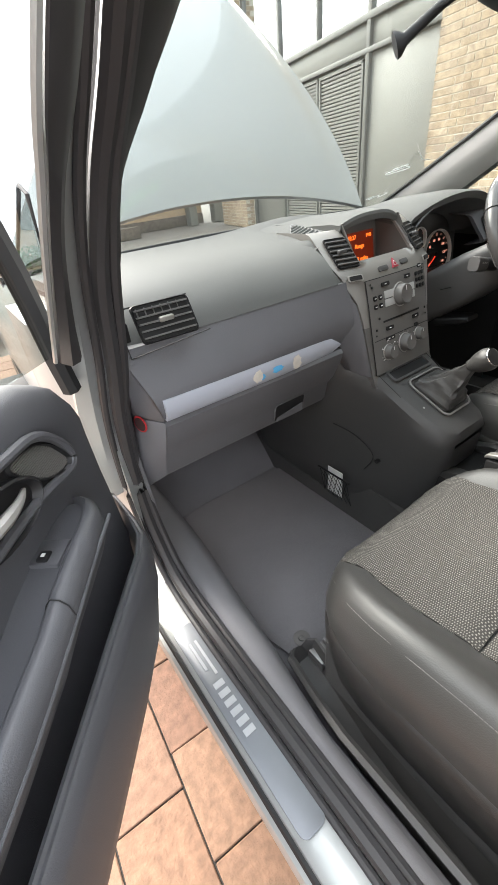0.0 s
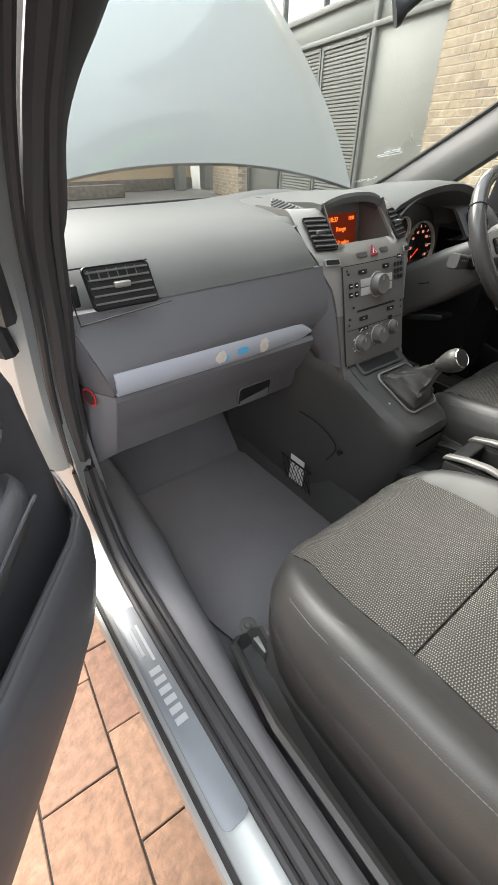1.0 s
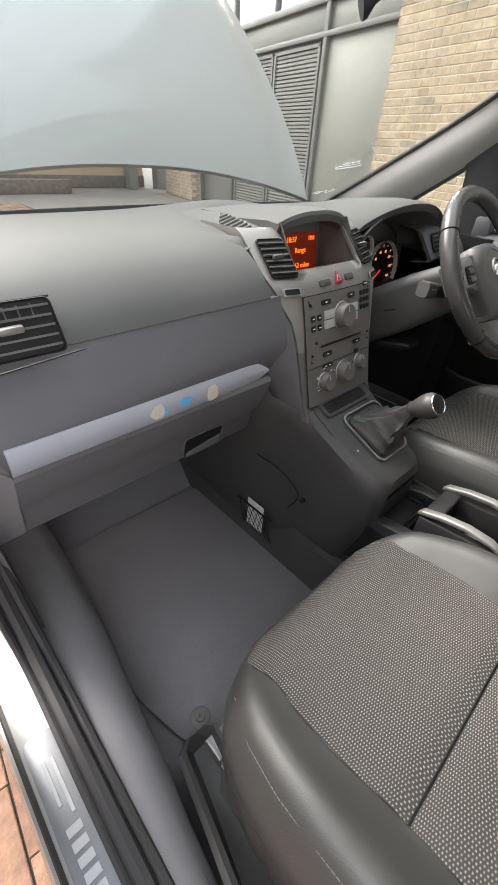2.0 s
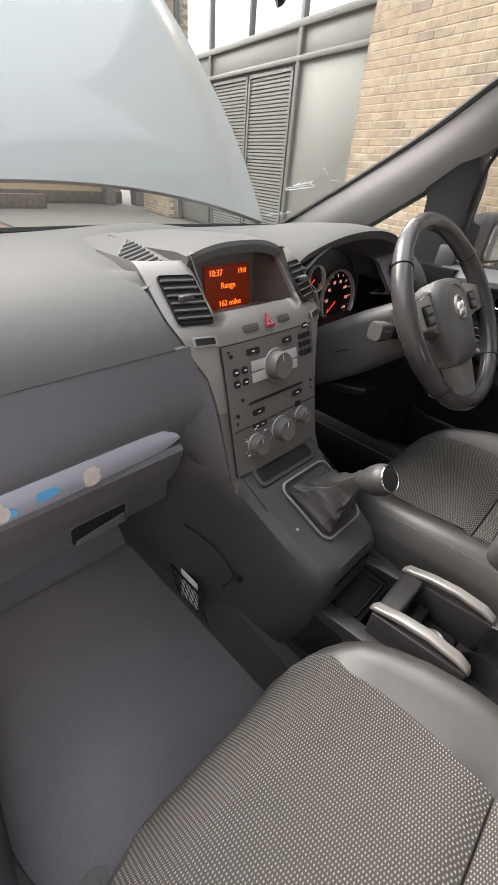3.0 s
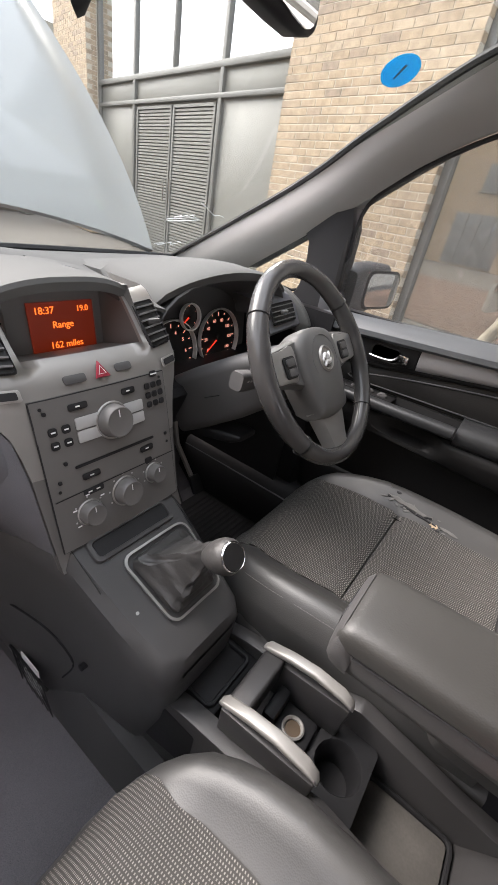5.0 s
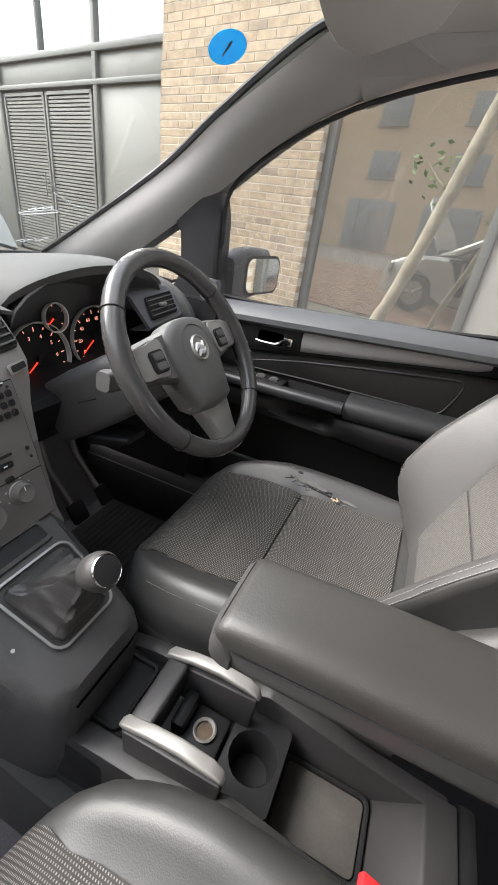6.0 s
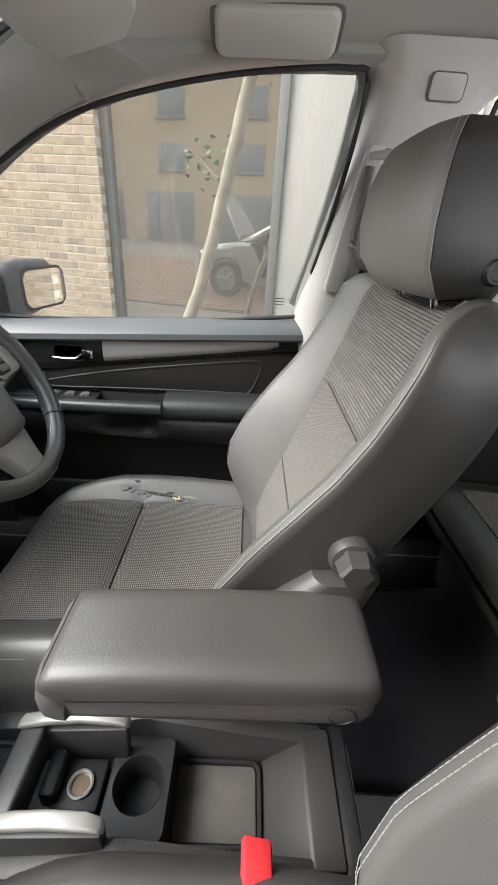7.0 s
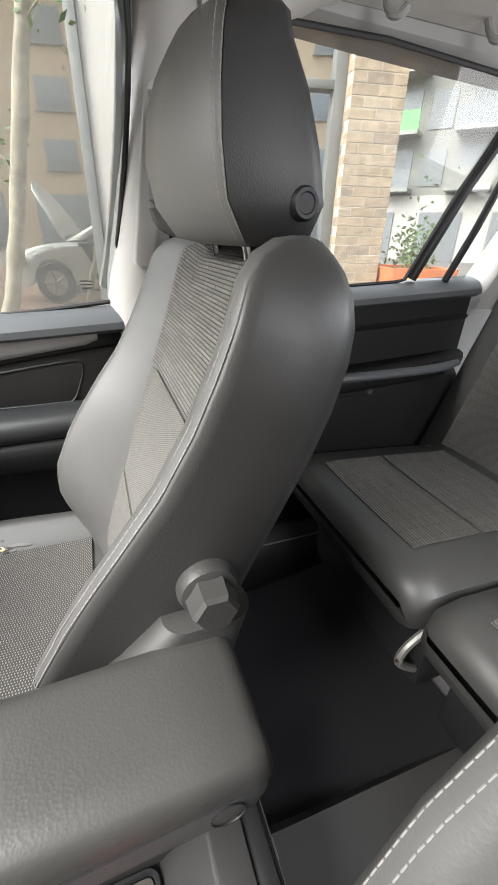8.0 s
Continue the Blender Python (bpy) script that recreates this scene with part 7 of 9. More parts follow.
def window_of_door(d, s, rear):
    """Pane, seal and outer frame of a shut door."""
    # window with its frame
    if not rear:
        out = [(0.712, 0.062, 0.945), (0.705, 0.062, 1.06), (0.698, 0.055, 1.15), (0.688, 0.01, 1.205), (0.668, -0.10, 1.27), (0.65, -0.205, 1.313), (0.635, -0.32, 1.342), (0.624, -0.44, 1.364), (0.616, -0.56, 1.378), (0.612, -0.655, 1.383), (0.614, -0.682, 1.368), (0.64, -0.668, 1.23), (0.68, -0.640, 1.08), (0.712, -0.615, 0.982)]
    else:
        out = [(0.708, -0.86, 0.99), (0.66, -0.885, 1.2), (0.632, -0.905, 1.36), (0.628, -0.925, 1.388), (0.632, -1.1, 1.393), (0.638, -1.36, 1.383), (0.64, -1.45, 1.372), (0.668, -1.36, 1.2), (0.70, -1.285, 1.018), (0.706, -1.26, 1.012)]
    out = [V(s * a, b, c) for a, b, c in out]
    bm = bmesh.new()
    edge = out if rear else spline(out, 3, closed=True)
    plate(bm, edge, (s * 0.004, 0, 0))
    g = part("window_pane", bm, SIDE_GLASS, d, "clear side window")
    g.visible_shadow = False
    bm = bmesh.new()
    tube(bm, [p - V(s * 0.002, 0, 0) for p in edge], 0.0045, 6, closed=True)
    fr = part("window_seal", bm, RUBBER, d, "black window seal")
    bm = bmesh.new()
    tube(bm, spline([p + V(s * 0.034, 0.0, 0.024) for p in (out[2:7] if rear else out[3:])], 3), 0.013, 8)
    part("window_frame", bm, (RUBBER if rear else PAINT) if s > 0 else DOOR_DARK, d)
    if rear:
        bm = bmesh.new()
        o2 = [V(s * a, b, c) for a, b, c in ((0.70, -1.325, 1.02), (0.668, -1.39, 1.2), (0.645, -1.48, 1.365), (0.645, -1.62, 1.345), (0.70, -1.47, 1.02))]
        plate(bm, o2, (s * 0.004, 0, 0))
        g = part("quarter_pane", bm, SIDE_GLASS, d)
        g.visible_shadow = False
        bm = bmesh.new()
        tube(bm, [mix(a, b, 0.5) for a, b in zip(o2[:3], (out[8], out[7], out[6]))], 0.013, 8)
        part("dividing_bar", bm, RUBBER, d, "black dividing bar")
        bm = bmesh.new()
        tube(bm, [V(s * a, b, c) for a, b, c in ((0.690, -1.40, 1.015), (0.675, -1.44, 1.123), (0.660, -1.475, 1.24), (0.645, -1.51, 1.36))], 0.009, 8)
        part("quarter_seal", bm, RUBBER, d, "black rubber seal behind the quarter pane")
    else:
        bm = bmesh.new()
        plate(bm, [V(s * 0.700, 0.065, 0.93), V(s * 0.690, 0.068, 1.13), V(s * 0.70, 0.125, 1.12), V(s * 0.705, 0.13, 0.93)], (s * 0.03, 0, 0), 0.004)
        part("mirror_sail", bm, DOOR_DARK, d, "dark triangular mirror base")


def driver_panel(d):
    """Inner trim of the shut front door: sloping silver strip, sunk cloth insert, armrest with a pull bar and a hollow under it."""
    ys = [0.085 - 0.75 * k / 24 for k in range(25)]

    def step(y):
        return lerp_table(((-0.665, 0.915), (-0.56, 0.904), (-0.20, 0.856), (-0.044, 0.834), (0.085, 0.822)), y)

    def arm_top(y):
        return lerp_table(((-0.665, 0.797), (-0.32, 0.787), (-0.06, 0.779), (0.085, 0.774)), y)
    # upper band behind handle and strip, stepping back at its lower edge
    bm = bmesh.new()
    sheet(bm, [[V(x, y, z) for x, z in ((0.688, belt(y) - 0.040), (0.690, belt(y) - 0.048), (0.691, step(y) + 0.012), (0.687, step(y) + 0.004), (0.690, step(y) - 0.004), (0.700, step(y) - 0.008))] for y in ys], (0.010, 0, 0))
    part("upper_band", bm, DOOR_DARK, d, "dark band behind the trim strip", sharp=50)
    bm = bmesh.new()
    rows = []
    for k in range(19):
        t = k / 18
        y = -0.184 - 0.402 * t
        z1 = belt(y) - 0.044 + 0.013 * t
        z0 = belt(y) - 0.096 + 0.031 * t
        if k == 18:
            z1, z0 = z1 - 0.006, z0 + 0.006
        rows.append([V(0.6895, y, z1), V(0.683, y, z1 - 0.003), V(0.6795, y, (z0 + 2 * z1) / 3), V(0.6795, y, (2 * z0 + z1) / 3), V(0.684, y, z0 + 0.003), V(0.6895, y, z0)])
    sheet(bm, rows, (0.004, 0, 0))
    part("trim_strip", bm, DOOR_TRIM, d, "satin grey trim strip", sharp=50)
    # handle in its dish, in a finely ribbed surround
    c = V(0.688, -0.105, belt(-0.105) - 0.074)
    yy, zz = V(0, 1, 0), V(0, -0.055, 1)
    bm = bmesh.new()
    plate(bm, [V(0.689, y, z) for y, z in ((-0.180, 0.909), (-0.180, 0.861), (-0.05, 0.842), (0.0, 0.842), (0.015, 0.858), (0.0, 0.885), (-0.035, 0.898))], (-0.005, 0, 0), 0.0015)
    sur = part("handle_surround", bm, BLACK, d, "finely ribbed black handle surround")
    bm = bmesh.new()
    rr = rounded(0.074, 0.040, 0.012)
    loft(bm, [put(rr, c + V(-0.0045, 0, 0), yy, zz), put(rr, c + V(-0.0075, 0, 0), yy, zz), put([(a * 0.93, b * 0.86) for a, b in rr], c + V(-0.0075, 0, 0), yy, zz), put([(a * 0.9, b * 0.8) for a, b in rr], c + V(-0.0045, 0, 0), yy, zz)])
    dish = part("handle_dish", bm, DIAL, sur, "black handle recess")
    bm = bmesh.new()
    tube(bm, spline([c + V(-0.009, 0.036, -0.010), c + V(-0.014, 0.010, -0.010), c + V(-0.017, -0.020, -0.007), c + V(-0.016, -0.034, 0.004)], 5), [0.0030 + 0.0022 * k / 15 for k in range(16)], 8, flat=0.7)
    box(bm, c + V(-0.021, -0.060, -0.008), c + V(-0.008, -0.034, 0.013), 0.004, 2)
    part("handle", bm, CHROME, sur, "chrome pull handle")
    # sunk insert with its bead
    bm = bmesh.new()
    sheet(bm, [[V(x, y, step(y) + (arm_top(y) - step(y)) * t) for x, t in ((0.700, 0.08), (0.697, 0.2), (0.694, 0.5), (0.695, 0.85), (0.699, 1.05))] for y in ys], (0.008, 0, 0))
    part("insert_panel", bm, INSERT, d, "dark soft insert panel", sharp=50)
    bm = bmesh.new()
    loop = [V(0.695, y, z) for y, z in ((-0.03, 0.798), (-0.10, 0.815), (-0.20, 0.834), (-0.35, 0.856), (-0.52, 0.877), (-0.548, 0.874), (-0.550, 0.855), (-0.535, 0.815), (-0.522, 0.797), (-0.50, 0.7955), (-0.35, 0.794), (-0.20, 0.791), (-0.05, 0.787))]
    tube(bm, spline(loop, 3, closed=True), 0.0022, 6, closed=True)
    part("insert_bead", bm, DOOR_MID, d, "raised bead round the insert")
    # armrest: a solid shelf behind, a bar in front of a hollow
    bm = bmesh.new()
    rows = []
    for k in range(13):
        y = -0.325 - 0.34 * k / 12
        za = arm_top(y)
        rows.append([V(x, y, z) for x, z in ((0.696, za + 0.004), (0.670, za + 0.002), (0.652, za - 0.002), (0.641, za - 0.010), (0.636, za - 0.022), (0.638, za - 0.036), (0.646, za - 0.049), (0.650, za - 0.052))])
    sheet(bm, rows, (0.008, 0, -0.002))
    part("armrest_pad", bm, DOOR_MID, d, "smooth rounded armrest pad", sharp=50)
    bm = bmesh.new()
    loft(bm, [put(rounded(w, h, min(w, h) * 0.42), V(x, y, z), (1, 0, 0), (0, 0, 1)) for y, x, z, w, h in ((0.075, 0.668, 0.755, 0.030, 0.022), (0.03, 0.655, 0.757, 0.032, 0.026), (-0.06, 0.646, 0.760, 0.032, 0.028), (-0.20, 0.642, 0.763, 0.031, 0.029), (-0.30, 0.641, 0.765, 0.031, 0.030), (-0.322, 0.641, 0.765, 0.030, 0.029))])
    part("pull_bar", bm, DOOR_MID, d, "rounded pull bar", sharp=60)
    bm = bmesh.new()
    box(bm, (0.655, -0.165, 0.752), (0.696, 0.06, 0.7765), 0.003)
    sw = part("switch_panel", bm, DOOR_DARK, d, "switch shelf behind the bar")
    for y in (-0.062, -0.098, -0.134):
        bm = bmesh.new()
        loft(bm, [put(rounded(0.016, w, 0.003), V(0.672, y, z), (1, 0, 0), (0, 1, 0)) for w, z in ((0.024, 0.7755), (0.022, 0.780), (0.012, 0.783))])
        part("window_switch", bm, COLUMN_BLACK, sw, "black rocker switch")
    bm = bmesh.new()
    sheet(bm, [[V(x, y, z) for x, z in ((0.660, 0.745), (0.690, 0.744), (0.696, 0.780))] for y in (-0.165, -0.22, -0.29, -0.325)], (0, 0, -0.003))
    part("pull_hollow", bm, DIAL, d, "open hollow behind the bar")
    # shelf below the bar with a scooped grip
    bm = bmesh.new()
    rows = []
    for k in range(31):
        y = 0.085 - 0.75 * k / 30
        g = max(0, min(1, (-0.150 - y) / 0.025)) * max(0, min(1, (y + 0.305) / 0.03))
        zt = lerp_table(((-0.665, 0.742), (-0.32, 0.737), (-0.06, 0.742), (0.085, 0.742)), y)
        zb = lerp_table(((-0.665, 0.652), (-0.47, 0.661), (-0.055, 0.686), (0.085, 0.69)), y)
        rows.append([V(0.694, y, zt + 0.004), V(0.650 + 0.034 * g, y, zt - 0.002), V(0.643 + 0.042 * g, y, zt - 0.012), V(0.644 + 0.044 * g, y, zt - 0.030 - 0.006 * g), V(0.648 + 0.006 * g, y, zt - 0.040 - 0.008 * g), V(0.652, y, (zt - 0.05 + zb) / 2), V(0.660, y, zb + 0.004), V(0.678, y, zb - 0.006), V(0.700, y, zb - 0.010)])
    sheet(bm, rows, (0.006, 0, 0))
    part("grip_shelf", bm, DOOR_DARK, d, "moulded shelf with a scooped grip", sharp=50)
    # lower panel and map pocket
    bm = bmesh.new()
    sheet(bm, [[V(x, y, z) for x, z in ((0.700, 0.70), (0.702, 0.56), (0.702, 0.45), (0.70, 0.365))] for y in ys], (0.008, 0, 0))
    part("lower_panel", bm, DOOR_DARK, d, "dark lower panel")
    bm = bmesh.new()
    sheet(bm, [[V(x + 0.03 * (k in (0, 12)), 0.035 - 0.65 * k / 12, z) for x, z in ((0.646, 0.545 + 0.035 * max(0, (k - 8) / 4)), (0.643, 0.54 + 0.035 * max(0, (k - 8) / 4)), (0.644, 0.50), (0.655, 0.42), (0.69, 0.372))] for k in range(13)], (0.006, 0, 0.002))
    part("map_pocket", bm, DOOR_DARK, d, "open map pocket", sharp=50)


def door(name, s, label, rear=False):
    """A car door: s is 1 for the right side, -1 for the left. Built shut; hinged at its front."""
    d = thing(name, (s * 0.775, 0.075 if not rear else -0.80, 0.36), label, "car door", "car doors")
    y0, y1 = (0.085, -0.665) if not rear else (-0.86, -1.50)
    ys = [y0 + (y1 - y0) * k / 14 for k in range(15)]
    # outer skin and inner shell
    bm = bmesh.new()
    sheet(bm, [[V(s * x, y, z) for x, z in ((0.735, belt(y) - 0.004), (0.785, belt(y) - 0.05), (0.808, 0.75), (0.812, 0.62), (0.80, 0.45), (0.775, 0.345))] for y in ys], (-s * 0.012, 0, 0))
    part("door_skin", bm, PAINT, d, "silver outer skin")
    bm = bmesh.new()
    loft(bm, [[V(s * x, y, z) for x, z in ((0.714, 0.36), (0.714, belt(y) - 0.06), (0.77, belt(y) - 0.06), (0.79, 0.62), (0.77, 0.36))] for y in (y0, y1)])
    part("door_shell", bm, PAINT, d)
    # moulded inner panel
    prof = ((0.722, 0.0), (0.70, -0.003), (0.676, -0.012), (0.664, -0.026), (0.664, -0.038), (0.672, -0.044), (0.688, -0.046))
    bm = bmesh.new()
    sheet(bm, [[V(s * x, y, belt(y) + z) for x, z in prof] for y in ys], (s * 0.012, 0, -0.004))
    part("top_rail", bm, DOOR_TOP, d, "soft grey top rail")
    if not rear:
        driver_panel(d)
        window_of_door(d, s, rear)
        return d
    bm = bmesh.new()
    prof = ((0.690, -0.044), (0.692, -0.09), (0.684, -0.095), (0.690, -0.103), (0.692, -0.19))
    sheet(bm, [[V(s * x, y, belt(y) + z) for x, z in prof] for y in ys], (s * 0.01, 0, 0))
    part("upper_panel", bm, DOOR_DARK, d, "dark cloth-covered insert")
    bm = bmesh.new()
    rows = []
    for y in ys:
        t = (y0 - y) / (y0 - y1)
        b = 0.665 - 0.045 * math.sin(math.pi * min(1, 0.12 + t * 0.9)) ** 0.6
        za = 0.762 - 0.058 * min(0, y) - 0.012
        rows.append([V(s * x, y, z) for x, z in ((0.694, za + 0.006), (b + 0.02, za + 0.006), (b + 0.004, za), (b, za - 0.012), (b + 0.004, za - 0.03), (b + 0.02, za - 0.045), (0.672, za - 0.06), (0.668, za - 0.10), (0.672, 0.62), (0.680, 0.56), (0.69, 0.45), (0.70, 0.365))])
    sheet(bm, rows, (s * 0.012, 0, 0))
    # right side takes a darker copy of the trim, its shade in the colour
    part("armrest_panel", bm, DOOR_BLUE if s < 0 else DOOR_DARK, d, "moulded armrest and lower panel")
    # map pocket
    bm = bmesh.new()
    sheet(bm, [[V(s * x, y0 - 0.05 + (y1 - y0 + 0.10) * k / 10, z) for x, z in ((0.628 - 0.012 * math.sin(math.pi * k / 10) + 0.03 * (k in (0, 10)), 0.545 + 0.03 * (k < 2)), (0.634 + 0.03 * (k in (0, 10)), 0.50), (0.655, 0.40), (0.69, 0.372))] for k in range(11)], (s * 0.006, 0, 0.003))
    # pocket likewise: shaded copy on the right
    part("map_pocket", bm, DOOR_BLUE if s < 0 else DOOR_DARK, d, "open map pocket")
    bm = bmesh.new()
    tube(bm, spline([V(s * 0.655, y0 - 0.2, 0.805), V(s * 0.63, y0 - 0.26, 0.812), V(s * 0.628, y0 - 0.5, 0.815), V(s * 0.66, y1 + 0.03, 0.815)], 5), 0.015, 10, flat=0.7)
    part("arm_rail", bm, DOOR_TOP, d, "narrow armrest")
    bm = bmesh.new()
    loft(bm, [put(rounded(a, b, 0.012), V(s * x, y0 - 0.3, 0.775), (0, 1, 0), (0, 0, 1)) for x, a, b in ((0.668, 0.12, 0.05), (0.655, 0.115, 0.045), (0.66, 0.10, 0.035))])
    part("grab_cup", bm, BLACK, d)
    window_of_door(d, s, rear)
    return d


def open_door():
    """The passenger door, built shut and then swung out: deep armrest with a ledge, tall open pocket, ribbed grille."""
    d = thing("front_door", (-0.775, 0.075, 0.36), "wide open passenger door with blue-grey plastic trim", "car door", "car doors")
    yend = -0.665

    def front(z):
        return lerp_table(((0.38, -0.12), (0.42, -0.08), (0.47, -0.03), (0.52, 0.03), (0.56, 0.048), (0.65, 0.056), (0.74, 0.046), (0.80, 0.038), (0.86, 0.022), (0.90, 0.004), (0.925, -0.012), (0.955, -0.05), (0.97, -0.12)), z)

    def crest(y):
        return lerp_table(((-0.665, 0.985), (-0.3, 0.972), (-0.12, 0.966), (-0.06, 0.957), (-0.02, 0.93), (0.06, 0.86)), y)
    ys = [0.0 + yend * k / 14 for k in range(15)]
    bm = bmesh.new()
    sheet(bm, [[V(-x, y, z) for x, z in ((0.735, crest(y) - 0.02), (0.785, crest(y) - 0.06), (0.808, 0.75), (0.812, 0.62), (0.80, 0.45), (0.775, 0.345))] for y in ys], (0.012, 0, 0))
    part("door_skin", bm, PAINT, d, "silver outer skin")
    bm = bmesh.new()
    loft(bm, [[V(-x, y, z) for x, z in ((0.715, 0.45), (0.715, crest(y) - 0.06), (0.77, crest(y) - 0.06), (0.79, 0.62), (0.77, 0.40))] for y in (0.035, -0.1, yend)])
    part("door_shell", bm, PAINT, d)
    # moulded panel down to the pocket's floor
    bm = bmesh.new()
    rows = []
    fr = [0, 0.004, 0.012, 0.025, 0.045, 0.075, 0.11, 0.16, 0.22, 0.3, 0.4, 0.52, 0.65, 0.8, 1.0]
    prof = ((0.728, 0.0), (0.708, 0.0), (0.692, -0.006), (0.682, -0.018), (0.677, -0.036), (0.678, -0.06), (0.684, -0.09), (0.688, -0.12), (0.691, -0.16), (0.692, -0.22), (0.692, -0.30), (0.692, -0.40), (0.692, -0.53))
    for x, dz in prof:
        row = []
        for t in fr:
            y = -0.012 - 0.02 * (dz > -0.03) + (yend + 0.012) * t
            z = crest(y) + dz
            y2 = front(z) + (yend - front(z)) * t
            z = min(z, crest(y2))
            roll = 0.018 * max(0, 1 - (front(z) - y2) / 0.02) ** 2
            row.append(V(-x - roll, y2, z))
        rows.append(row)
    sheet(bm, rows, (-0.006, 0, -0.002))
    part("upper_panel", bm, DOOR_BLUE, d, "moulded blue-grey upper panel", sharp=50)
    # pocket front
    bm = bmesh.new()
    rows = []
    for z, x in ((0.694, 0.632), (0.696, 0.628), (0.692, 0.624), (0.66, 0.624), (0.60, 0.628), (0.52, 0.640), (0.45, 0.660), (0.41, 0.685), (0.385, 0.715)):
        row = []
        for t in fr:
            y = front(z) + (yend - front(z)) * t
            k = max(0, 1 - (front(z) - y) / 0.095)
            row.append(V(-x - (0.70 - x) * k ** 1.3, y, z + 0.012 * (z > 0.65) * k - 0.025 * max(0, -y - 0.1) * (z > 0.65)))
        rows.append(row)
    sheet(bm, rows, (-0.006, 0, 0.001))
    part("map_pocket", bm, DOOR_BLUE, d, "tall open map pocket", sharp=50)
    # armrest with its ledge
    bm = bmesh.new()
    rings = []
    for y, f, z0 in ((-0.066, 0.15, 0.795), (-0.074, 0.45, 0.80), (-0.088, 0.75, 0.804), (-0.11, 0.95, 0.806), (-0.15, 1, 0.804), (-0.20, 1, 0.796), (-0.24, 1, 0.784), (-0.32, 1, 0.774), (-0.45, 1, 0.766), (-0.60, 1, 0.766), (-0.645, 0.6, 0.768)):
        rings.append([V(-0.694 + f * (0.694 - x), y, z0 + dz * (0.4 + 0.6 * f)) for x, dz in ((0.70, -0.004), (0.660, -0.004), (0.654, -0.001), (0.650, 0.010), (0.644, 0.017), (0.636, 0.016), (0.630, 0.008), (0.628, -0.006), (0.633, -0.025), (0.645, -0.052), (0.67, -0.085), (0.70, -0.092))])
    loft(bm, rings)
    arm_ = part("armrest_panel", bm, DOOR_BLUE, d, "rounded armrest with a sunken ledge", sharp=60)
    bm = bmesh.new()
    tube(bm, spline([V(-0.6285, y, z) for y, z in ((-0.10, 0.805), (-0.13, 0.800), (-0.16, 0.795), (-0.20, 0.786), (-0.25, 0.776), (-0.32, 0.766), (-0.45, 0.758))], 4), 0.0022, 6)
    part("armrest_seam", bm, DOOR_BLUE, arm_, "moulded ridge along the armrest")
    bm = bmesh.new()
    tube(bm, [V(-x, -0.212, 0.7935 + dz) for x, dz in ((0.656, -0.003), (0.650, 0.010), (0.644, 0.0172), (0.636, 0.0162), (0.630, 0.0082), (0.628, -0.006))], 0.0007, 5)
    part("armrest_joint", bm, DOOR_DARK, arm_)
    bm = bmesh.new()
    hexa(bm, [V(-x, y, z) for z in (0.785, 0.8025) for x, y in ((0.692, -0.132), (0.661, -0.132), (0.661, -0.166), (0.692, -0.166))], 0.0015)
    sw = part("switch_panel", bm, DOOR_BLUE, d, "raised switch plinth")
    bm = bmesh.new()
    box(bm, (-0.685, -0.163, 0.800), (-0.673, -0.149, 0.8055), 0.002)
    part("window_switch", bm, BLACK, sw)
    bm = bmesh.new()
    box(bm, (-0.681, -0.158, 0.8054), (-0.677, -0.154, 0.8062), 0)
    part("switch_mark", bm, WHITE, sw)
    # raised band round the grille and the handle
    bm = bmesh.new()
    band = spline([V(-0.6735, y, z) for y, z in ((-0.34, 0.928), (-0.24, 0.925), (-0.156, 0.919), (-0.105, 0.913), (-0.074, 0.892), (-0.054, 0.862), (-0.060, 0.848), (-0.080, 0.849), (-0.130, 0.858), (-0.204, 0.861), (-0.34, 0.858))], 5)
    tube(bm, band, 0.0055, 8)
    part("handle_band", bm, DOOR_BLUE, d, "rounded raised band")
    bm = bmesh.new()
    plate(bm, [p + V(-0.006, 0, 0) for p in band], (0.004, 0, 0))
    part("band_infill", bm, DOOR_DARK, d, "dark smooth infill")
    # grille and handle
    tri = [(-0.145, 0.909), (-0.112, 0.906), (-0.084, 0.889), (-0.065, 0.865), (-0.063, 0.857), (-0.074, 0.854), (-0.110, 0.868), (-0.141, 0.896)]
    o = [(p.x, p.y) for p in spline([(a, b, 0) for a, b in tri], 4, closed=True)]
    dense = [(p.x, p.y) for p in spline([(a, b, 0) for a, b in tri], 30, closed=True)]
    cy, cz = -0.103, 0.883
    bm = bmesh.new()
    loft(bm, [[V(-x, cy + (a - cy) * k, cz + (b - cz) * k) for a, b in o] for x, k in ((0.690, 1.16), (0.673, 1.14), (0.671, 1.08), (0.674, 1.03), (0.676, 1.0))])
    gr = part("speaker_grille", bm, BLACK, d, "fine-ribbed speaker grille in a raised rim")
    for k in range(24):
        z = 0.8555 + 0.0025 * k
        yy = [a for a, b in dense if abs(b - z) < 0.0012]
        if len(yy) < 2 or max(yy) - min(yy) < 0.012:
            continue
        bm = bmesh.new()
        tube(bm, [(-0.6745, min(yy) + 0.002, z), (-0.6745, max(yy) - 0.002, z)], 0.0008, 5)
        part("grille_rib", bm, RADIO, gr)
    bm = bmesh.new()
    el = [(0.056 * math.cos(2 * math.pi * k / 28), 0.026 * math.sin(2 * math.pi * k / 28)) for k in range(28)]
    c = V(-0.6755, -0.186, 0.880)
    loft(bm, [put([(a * k, b * k) for a, b in el], c + V(o2, 0, 0), (0, 1, -0.12), (0, 0, 1)) for k, o2 in ((1.15, -0.014), (1.13, 0.006), (1.05, 0.008), (0.95, 0.0), (0.8, -0.006), (0.3, -0.008))])
    dish = part("handle_dish", bm, BLACK, d, "black handle recess")
